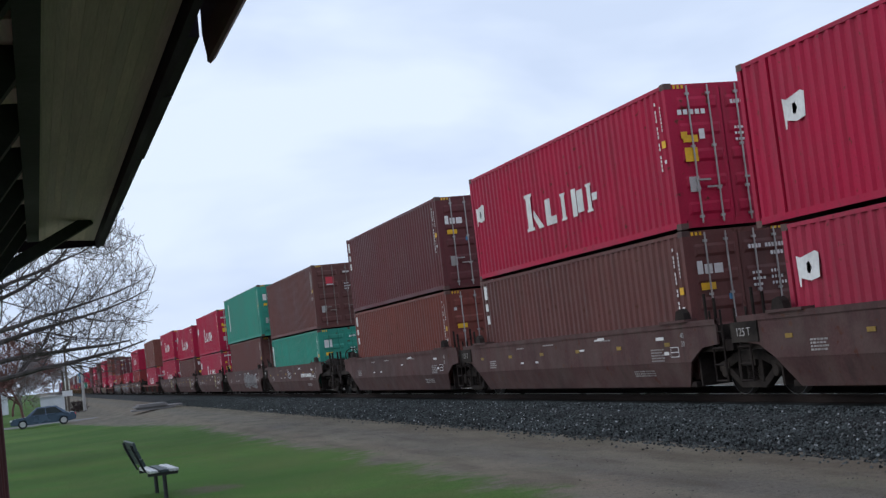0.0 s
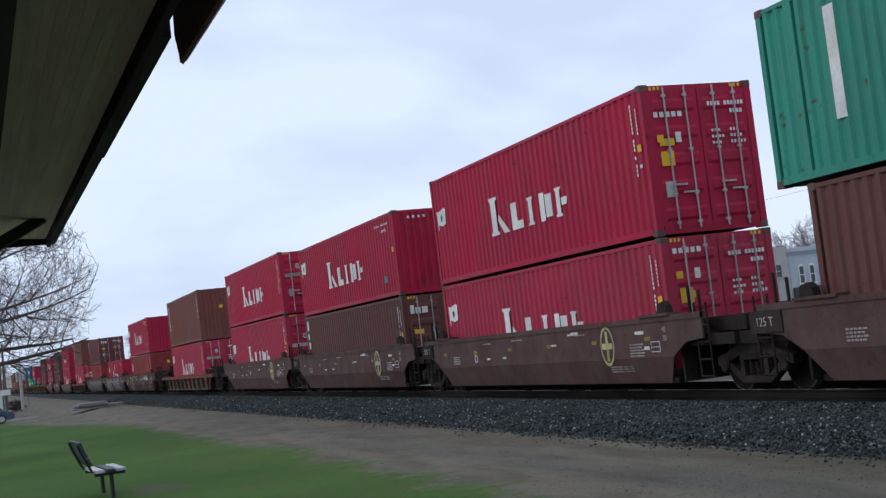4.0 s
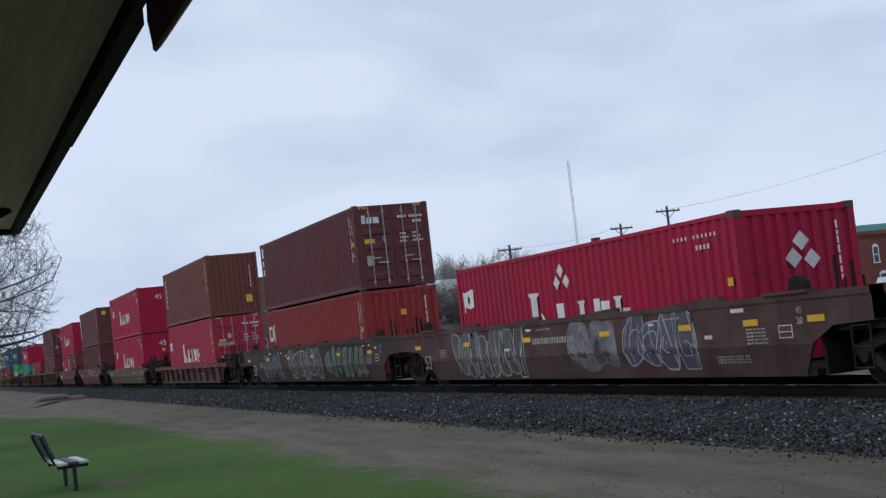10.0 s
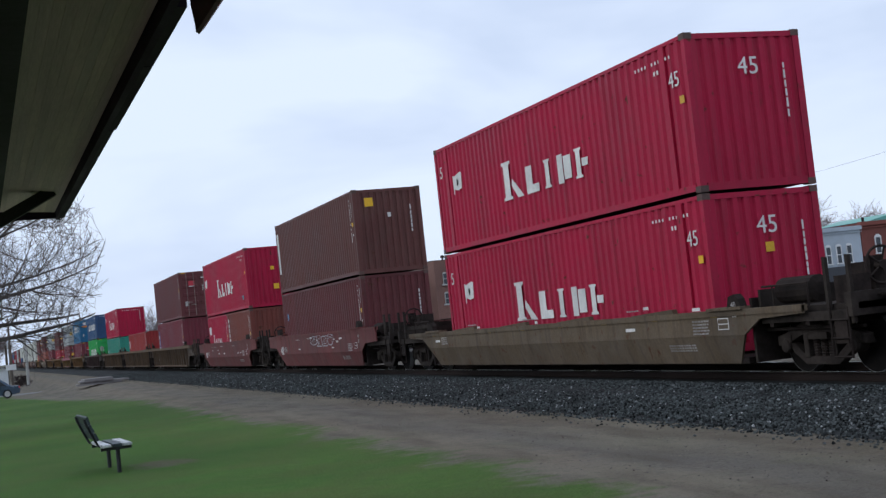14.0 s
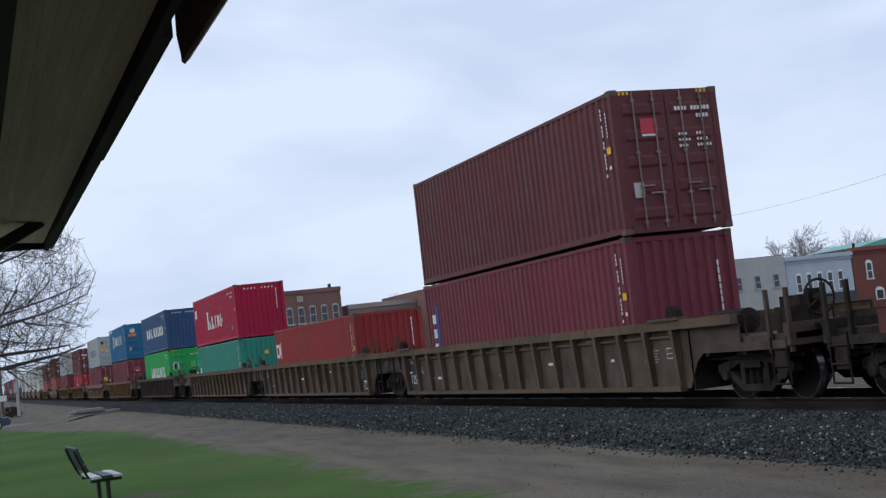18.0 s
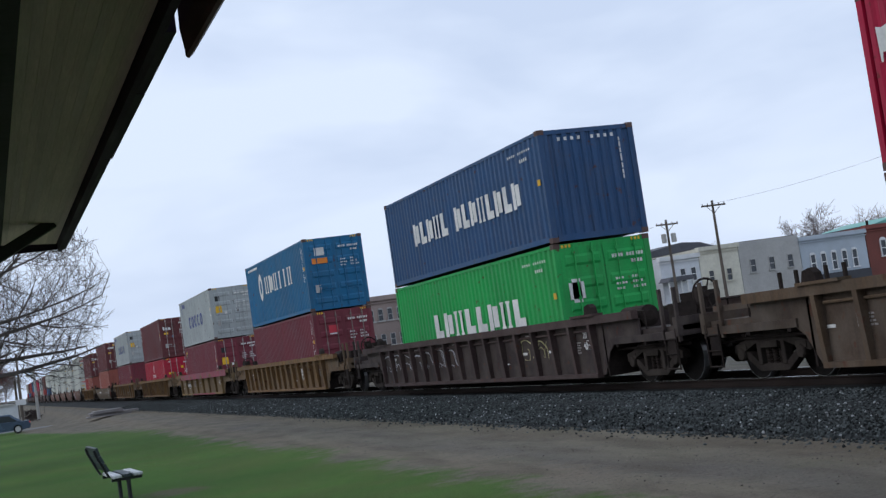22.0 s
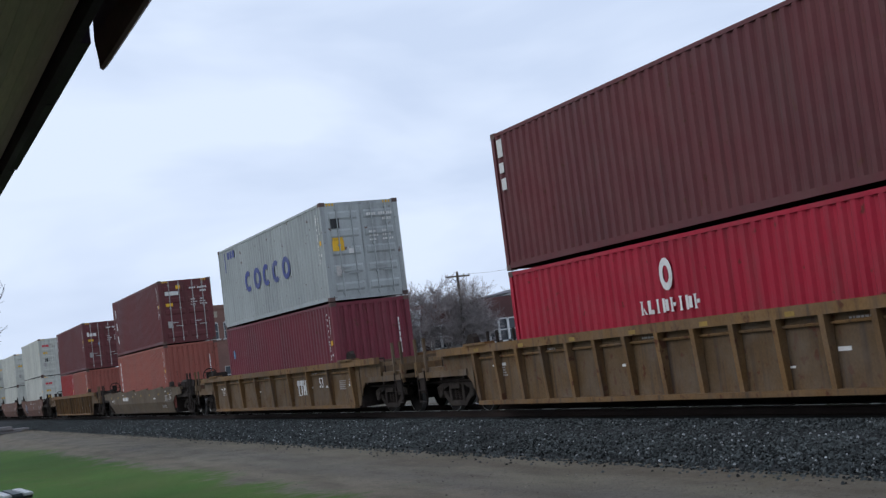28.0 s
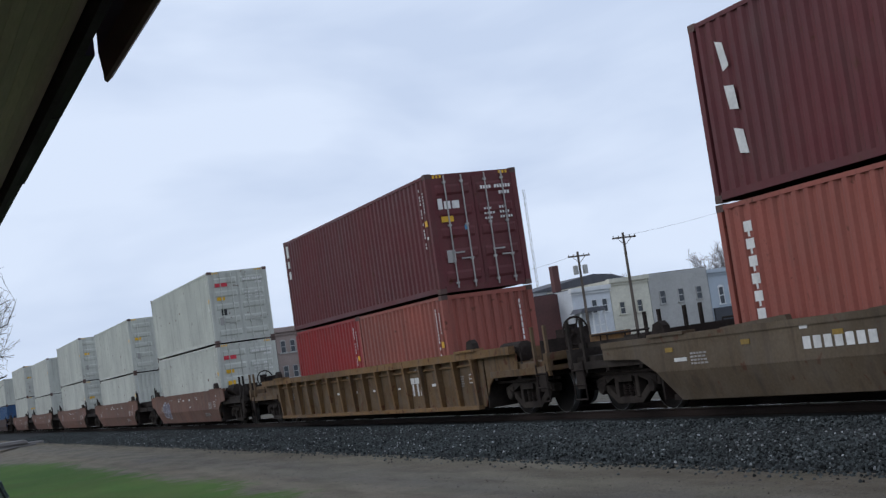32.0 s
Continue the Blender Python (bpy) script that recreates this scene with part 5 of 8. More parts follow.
def well_car(style, mat_key, length, lead, trail, label, lead_truck=True, trail_truck=True, brake=True, top=1.46, stickers="", spray=(), words=(), red_sill=False, detail=True, ext=1.0, emblem=(), bars=(), plate_y=None, tag=False, step=1.08):
    """A container well car, rail top at z = 0, well centred on the origin. lead and trail: metres from the well's centre to the coupling or joint at each end, and whether it is a coupling."""
    car = new("well_car")
    tagged(car, label, "railcar", group="well cars of the train")
    mat = CAR[mat_key]
    half = length / 2
    deep = M["panel_dark"]
    if style == "smooth":
        part("well_side", smooth_side(half, top, ext), mat, car, key=("smooth", half, top, ext))
        put("well_side", MESHES[("smooth", half, top, ext)], mat, car, turn=(0, 0, 180))
    else:
        low = {"ribbed": 0.20, "shallow": 0.20}[style]
        for turn in (0, 180):
            part("top_sill", blocks((-1.51, -1.36, -half - ext, half + ext, top - 0.17, top)), mat, car, "", turn=(0, 0, turn), key=("tsill", half, top, ext))
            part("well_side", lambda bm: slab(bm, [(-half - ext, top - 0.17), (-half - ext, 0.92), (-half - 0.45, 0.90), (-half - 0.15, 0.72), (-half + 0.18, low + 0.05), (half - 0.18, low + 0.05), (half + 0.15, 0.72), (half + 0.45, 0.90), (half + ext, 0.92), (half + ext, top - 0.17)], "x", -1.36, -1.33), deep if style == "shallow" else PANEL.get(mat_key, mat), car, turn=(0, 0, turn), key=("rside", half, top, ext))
            part("bottom_sill", blocks((-1.48, -1.32, -half + 0.35, half - 0.35, low, low + 0.09)), deep if style == "shallow" else mat, car, turn=(0, 0, turn), key=("bsill", half))
            if red_sill and turn == 0:
                part("red_patch", blocks((-1.536, -1.5315, -half - ext, half - 0.95, top - 0.33, top + 0.002), (-1.5315, -1.512, -half - ext, half - 0.95, top - 0.02, top + 0.002)), M["sill_red"], car, "faded red paint along the top sill")
                for ya, yb in ((1.3, 3.0), (-1.0, 1.0), (-3.1, -1.2), (-5.3, -3.4)):
                    part("red_patch", blocks((-1.4845, -1.4805, ya, yb, low + 0.004, low + 0.086)), M["sill_red"], car, "faded red paint on the bottom sill")
                for yc in (6.2, 2.9, -1.2, -4.6):
                    part("yellow_sticker", blocks((-1.541, -1.5365, yc - 0.32, yc + 0.32, top - 0.30, top - 0.14)), mat, car, "bare yellow patch on the sill")
            n = round((length - 0.8) / step)

            def rib(bm):
                slab(bm, [(-1.505, top - 0.17), (-1.36, top - 0.17), (-1.36, low + 0.09), (-1.435, low + 0.09)], "y", -0.045, 0.045)
                slab(bm, [(-1.53, top - 0.171), (-1.506, top - 0.171), (-1.436, low + 0.09), (-1.46, low + 0.09)], "y", -0.055, 0.055)
            for k in range(n + 1):
                y = -half + 0.4 + (length - 0.8) * k / n
                part("rib", rib, deep if style == "shallow" and k % 4 else mat, car, at=(0, y if turn == 0 else y, 0), turn=(0, 0, turn), key=("rib", top, low))
    part("well_floor", blocks((-1.34, 1.34, -half + 0.3, half - 0.3, 0.20, 0.30)), M["grime"], car, key=("wfloor", half))
    for s in (-1, 1):
        part("well_end", blocks((-1.36, 1.36, min(s * half, s * (half - 0.06)), max(s * half, s * (half - 0.06)), 0.22, 1.3)), M["grime"], car, key=("wend", half, s))
        # the guide lip that stands proud by each end of the well
        part("guide", blocks((-1.56, -1.30, min(s * (half - 0.05), s * (half - 1.15)), max(s * (half - 0.05), s * (half - 1.15)), top, top + 0.05)), mat, car, key=("guide", half, s, top))

        def lock(bm):
            slab(bm, [(-0.22, top), (0.22, top), (0.14, top + 0.22), (-0.05, top + 0.26), (-0.16, top + 0.18)], "x", -1.50, -1.36)
        part("locking_arm", lock, M["grime"], car, "hinged locking arm", at=(0, s * (half - 0.35), 0), key=("lock", top))
    for s, (far, coupled), has in ((-1, lead, lead_truck), (1, trail, trail_truck)):
        if coupled:
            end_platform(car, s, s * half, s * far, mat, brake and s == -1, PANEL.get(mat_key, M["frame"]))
            truck(car, s * (half + min(1.55, (far - half) * 0.45)))
        else:
            j = s * far
            part("joint_beam", blocks((-0.40, 0.40, min(s * half, j), max(s * half, j), 0.62, 1.02), (-1.25, 1.25, min(s * half, s * (half + 0.9)), max(s * half, s * (half + 0.9)), 0.98, 1.08)), M["grime"], car)

            def horn(bm):
                slab(bm, [(-0.28, 0.95), (0.30, 0.95), (0.26, 1.15), (0.0, 1.42), (-0.2, 1.38)], "x", -1.42, -1.30)
                tube(bm, (-1.36, 0.1, 1.3), (-1.36, 0.1, 1.95), 0.03, sides=6)
                tube(bm, (-1.36, -0.25, 1.3), (-1.36, -0.25, 1.85), 0.03, sides=6)
            # rib-sided cars take the shade-darkened panel paint at the joint too
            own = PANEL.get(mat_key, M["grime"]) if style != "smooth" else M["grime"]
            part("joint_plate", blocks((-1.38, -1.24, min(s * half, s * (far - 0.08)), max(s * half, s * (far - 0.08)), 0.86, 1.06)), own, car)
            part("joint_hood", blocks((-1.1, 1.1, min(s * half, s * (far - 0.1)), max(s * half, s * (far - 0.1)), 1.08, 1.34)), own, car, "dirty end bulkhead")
            def rungs(bm):
                for dy2 in (-0.20, 0.20):
                    tube(bm, (0, dy2, 0.30), (0, dy2, 1.62), 0.022, sides=5)
                for z in (0.32, 0.62, 0.92, 1.22):
                    tube(bm, (0, -0.20, z), (0, 0.20, z), 0.02, sides=5)
            part("step_ladder", rungs, M["grime"], car, "dark steel step ladder", at=(-1.46, s * (half + 0.95), 0), key="rungs")
            part("brake_cylinder", lambda bm: lathe(bm, [(-0.3, 0.05), (-0.28, 0.14), (0.25, 0.14), (0.3, 0.05)], "y", 12), M["grime"], car, "dark brake cylinder", at=(-1.2, s * (half + 0.5), 0.98), key="bcyl")
            part("end_bracket", horn, own, car, "grimy end bracket with grab irons", at=(0, s * (half + 0.55), 0), key="horn")
            if has:
                truck(car, j)
    if not detail:
        return car
    if stickers == "yellow":
        spots = plate_y or [-half + 1.0 + (length - 1.6) * k / (int(length / 1.9) - 1) for k in range(int(length / 1.9))]
        for y in spots:
            bold = plate_y is not None
            part("yellow_sticker", blocks((-1.512, -1.5015, -0.20, 0.20, 0.0, 0.10) if bold else (-1.512, -1.5015, -0.11, 0.11, 0.0, 0.075)), M["yellow"] if bold else M["dull_yellow"], car, "yellow reflector plate" if bold else "faded yellow reflector plate", at=(0, y, 1.02 if style == "smooth" else top - 0.15), key=("ysticker", bold))
    stencils = []
    rnd = random.Random(int(length * 100) + len(label))
    for _ in range(7):
        y, w = rnd.uniform(-half + 0.4, half - 0.6), rnd.uniform(0.12, 0.4)
        z = rnd.choice((0.85, 1.05, 1.15, 1.25)) if style == "smooth" else rnd.choice((0.6, 0.8, 1.0))
        stencils.append((-1.506 if style == "smooth" else -1.366, -1.5015 if style == "smooth" else -1.3615, y, y + w, z, z + rnd.uniform(0.03, 0.07)))
    part("stencil_mark", blocks(*stencils), M["lettering"], car, "small white stencil marks")["kind"] = "stuff"
    x0 = -1.506 if style == "smooth" else -1.366
    part("inspection_plate", blocks((x0, x0 + 0.004, -half + 0.55, -half + 0.89, 0.80, 1.0)), M["lettering"], car, "small white-bordered inspection plate")
    part("plate_face", blocks((x0 - 0.003, x0 - 0.0005, -half + 0.565, -half + 0.875, 0.905, 0.985), (x0 - 0.003, x0 - 0.0005, -half + 0.565, -half + 0.875, 0.815, 0.89)), mat, car, "dull face of the plate")["kind"] = "stuff"
    data = []
    for ya, za, lines, wide in ((-half + 1.75, 0.98, 5, 0.50), (half - 1.2, 0.98, 4, 0.42), (-half + 4.2, 1.26, 1, 0.5), (1.2, 1.28, 1, 0.6), (half - 3.4, 1.26, 1, 0.5)):
        for k in range(lines):
            yy = ya
            while yy > ya - wide:
                w = rnd.uniform(0.03, 0.10)
                data.append((x0, x0 + 0.004, yy - w, yy, za - 0.055 * k - 0.03, za - 0.055 * k))
                yy -= w + 0.025
    part("data_text", blocks(*data), M["stencil"], car, "rows of small pale unreadable writing")["kind"] = "stuff"
    for text, z in (("40", 1.16), ("20", 1.0)) if style == "smooth" else ():
        put("lettering", wordmesh(text, 0.15), M["stencil"], car, at=(x0, -half + 0.42, z), label="small painted " + text)
    if style != "smooth":
        part("conduit", lambda bm: tube(bm, (-1.395, -half + 0.5, top - 0.30), (-1.395, half - 0.5, top - 0.30), 0.026, sides=6), mat, car, "thin pipe along the side", key=("conduit", half, top))
    else:
        low_text = [(0, 0.004, -0.5 + 0.09 * k, -0.44 + 0.09 * k - 0.02 * (k % 3 == 1), z, z + 0.03) for k in range(11) for z in (-0.05, 0.0, 0.05)]
        part("data_text", blocks(*low_text), M["stencil"], car, "faint rows of writing low on the side", at=(side_x(0.48) - 0.008, -half + 2.3, 0.48), turn=(0, -17.2, 0), key="lowtext")["kind"] = "stuff"
    for y in emblem:
        def ring_e(bm):
            slab(bm, [(0.30 * math.cos(k * 0.2856), 0.40 * math.sin(k * 0.2856)) for k in range(23)] + [(0.25 * math.cos(k * 0.2856), 0.34 * math.sin(k * 0.2856)) for k in range(22, -1, -1)], "x", -0.004, 0)
        part("emblem_ring", ring_e, M["spray_yellow"], car, "pale yellow round emblem", at=(-1.502, y, 0.97), key="embring")
        part("emblem_bar", blocks((-0.004, 0, -0.05, 0.05, -0.3, 0.3)), M["spray_yellow"], car, at=(-1.502, y, 0.97), key="embbar")
        part("emblem_bar", blocks((-0.008, -0.0045, -0.22, 0.22, -0.06, 0.06)), M["spray_yellow"], car, at=(-1.502, y, 0.97), key="embbar2")
    flat = 0.0 if style == "smooth" else 0.139
    for seed, line, fill, ya, yb, za, zb, count in spray:
        if fill:
            part("graffiti", graffiti_fill(seed, ya, yb, za, zb, count), M[fill], car, "sprayed " + fill.split("_")[1] + " fill of the graffiti", at=(flat, 0, 0))["kind"] = "stuff"
        part("graffiti", graffiti_lines(seed, ya, yb, za, zb, count, line == "spray_black"), M[line], car, "hand-sprayed " + line.split("_")[1] + " scrawl", at=(flat, 0, 0))["kind"] = "stuff"
    xw = -1.506 if style == "smooth" else -1.371
    bay = (length - 0.8) / round((length - 0.8) / step)
    for text, size, y, z, paint_name in words:
        if style != "smooth":
            k = math.floor((y - 0.2 + half - 0.4) / bay)
            y = -half + 0.4 + (k + 0.5) * bay + 0.275 * size * len(text)
        put("lettering", wordmesh(text, size), M[paint_name], car, at=(xw, y, z), label="painted " + text)
    for ya, yb, z0, z1, n, paint_name in bars:
        w = (ya - yb) / n
        for k in range(n):
            part("number_bar", blocks((xw, xw + 0.004, -0.36 * w, 0.36 * w, 0, z1 - z0)), M[paint_name], car, "plain number mark", at=(0, ya - w * (k + 0.5), z0), key=("nbar", xw, round(w, 3), round(z1 - z0, 3)))
    if tag:
        part("load_plate", blocks((-1.53, -1.40, half + 0.34, half + 1.24, 1.0, 1.36)), M["frame"], car, "grey-brown end box")
        put("lettering", wordmesh("125 T", 0.21), M["stencil"], car, at=(-1.536, half + 1.06, 1.11), label="painted 125 T")
    if style == "smooth" and half > 8:
        for y in (5.3, 1.9, -1.5, -5.0):
            part("guide_lip", lambda bm: slab(bm, [(-0.85, top + 0.005), (0.85, top + 0.005), (0.80, top + 0.02), (-0.72, top + 0.085), (-0.82, top + 0.085)], "x", -1.50, -1.40), mat, car, at=(0, y, 0), key=("glip", top))
    return car


# ---- the train: leading car first; places along the train in metres at the start ----
HC, ST, L40, L45, L20 = 2.896, 2.591, 12.192, 13.716, 6.058
FT40, FT48, FT53 = 12.9, 14.9, 16.5
MOVING = []

WORDS = {"crimson": "crimson red", "pinkred": "faded pinkish red", "brown": "brown", "texbrown": "dark brown", "tan": "tan brown rust-spotted", "orange": "orange-brown",
         "salmon": "faded salmon-orange", "maroon": "maroon", "teal": "teal green", "green": "bright green", "navy": "dark blue", "blue": "mid blue", "grey": "pale grey",
         "white": "off-white", "red": "bright red", "caired": "weathered red", "brick": "faded brick-red"}


def load(s0, length, high, colour, mark, end, z, words, end_marks=(), full=True):
    face = "closed doors" if end == "doors" else "ribbed end"
    size = {L20: "short", L40: "long", L45: "extra-long"}[length]
    ob = container(length, high, colour, mark, end, f"{WORDS[colour]} {size} container, {face}, {words}", seed=int(s0 * 10) + (z > 2), end_marks=end_marks, full=full)
    MOVING.append((ob, (SIDE_X, s0, z)))
    return ob


# car: well centre, well length, style, paint, extra settings, then (start, length, height, paint, mark, end, end marks) for the lower and upper boxes
K_DOOR = tuple(("white trade mark", "lettering", (0.22 + 0.13 * k, 0.31 + 0.13 * k, 2.26, 2.36)) for k in range(5)) + (("round white emblem", "lettering", (0.64, 0.76, 1.76, 1.96)), ("yellow warning sticker", "yellow", (0.24, 0.38, 1.78, 1.92)), ("yellow square sticker", "yellow", (0.28, 0.56, 1.32, 1.6)))
P_DOOR = (("beige bar with faint writing", "stencil", (0.20, 0.92, 1.53, 1.67)), ("round white emblem", "lettering", (0.71, 0.84, 1.86, 2.06)), ("round white emblem", "lettering", (0.68, 0.87, 1.91, 2.01)), ("black square placard", "black", (0.76, 1.02, 0.62, 0.90)))
T_DOOR = (("white trade mark", "lettering", (0.24, 0.36, 2.02, 2.28)), ("white trade mark", "lettering", (0.40, 0.57, 2.02, 2.21)), ("white trade mark", "lettering", (0.61, 0.80, 2.02, 2.21)), ("small blue label", "skyblue", (0.86, 0.96, 1.48, 1.6)))
TAL_DOOR = (("red panel", "redmark", (0.60, 0.98, 2.0, 2.3)), ("white bar", "lettering", (0.62, 0.96, 1.94, 1.985)))
YEL = (("yellow square sticker", "yellow", (1.28, 1.55, 0.82, 1.08)), ("yellow triangle sticker", "yellow", (1.2, 1.38, 1.75, 1.93)))
CODE = tuple(("white code row", "lettering", (0.48 + 0.17 * k, 0.55 + 0.17 * k, 2.31, 2.39)) for k in range(9) if k != 4)
G_DOOR = (("round white emblem", "lettering", (0.24, 0.62, 1.6, 1.98)), ("round white emblem", "lettering", (0.32, 0.54, 1.52, 2.06)), ("pale plate", "lettering", (1.72, 2.05, 0.7, 1.25)))
C_DOOR = (("yellow sticker", "yellow", (0.26, 0.62, 1.45, 1.75)), ("dark emblem", "black", (0.28, 0.54, 2.12, 2.4)), ("white arrow", "lettering", (0.74, 0.9, 1.36, 1.5)))
H_DOOR = (("round white emblem", "lettering", (0.42, 0.82, 2.18, 2.5)), ("orange sticker", "orange_mark", (0.28, 0.92, 1.86, 2.08)))

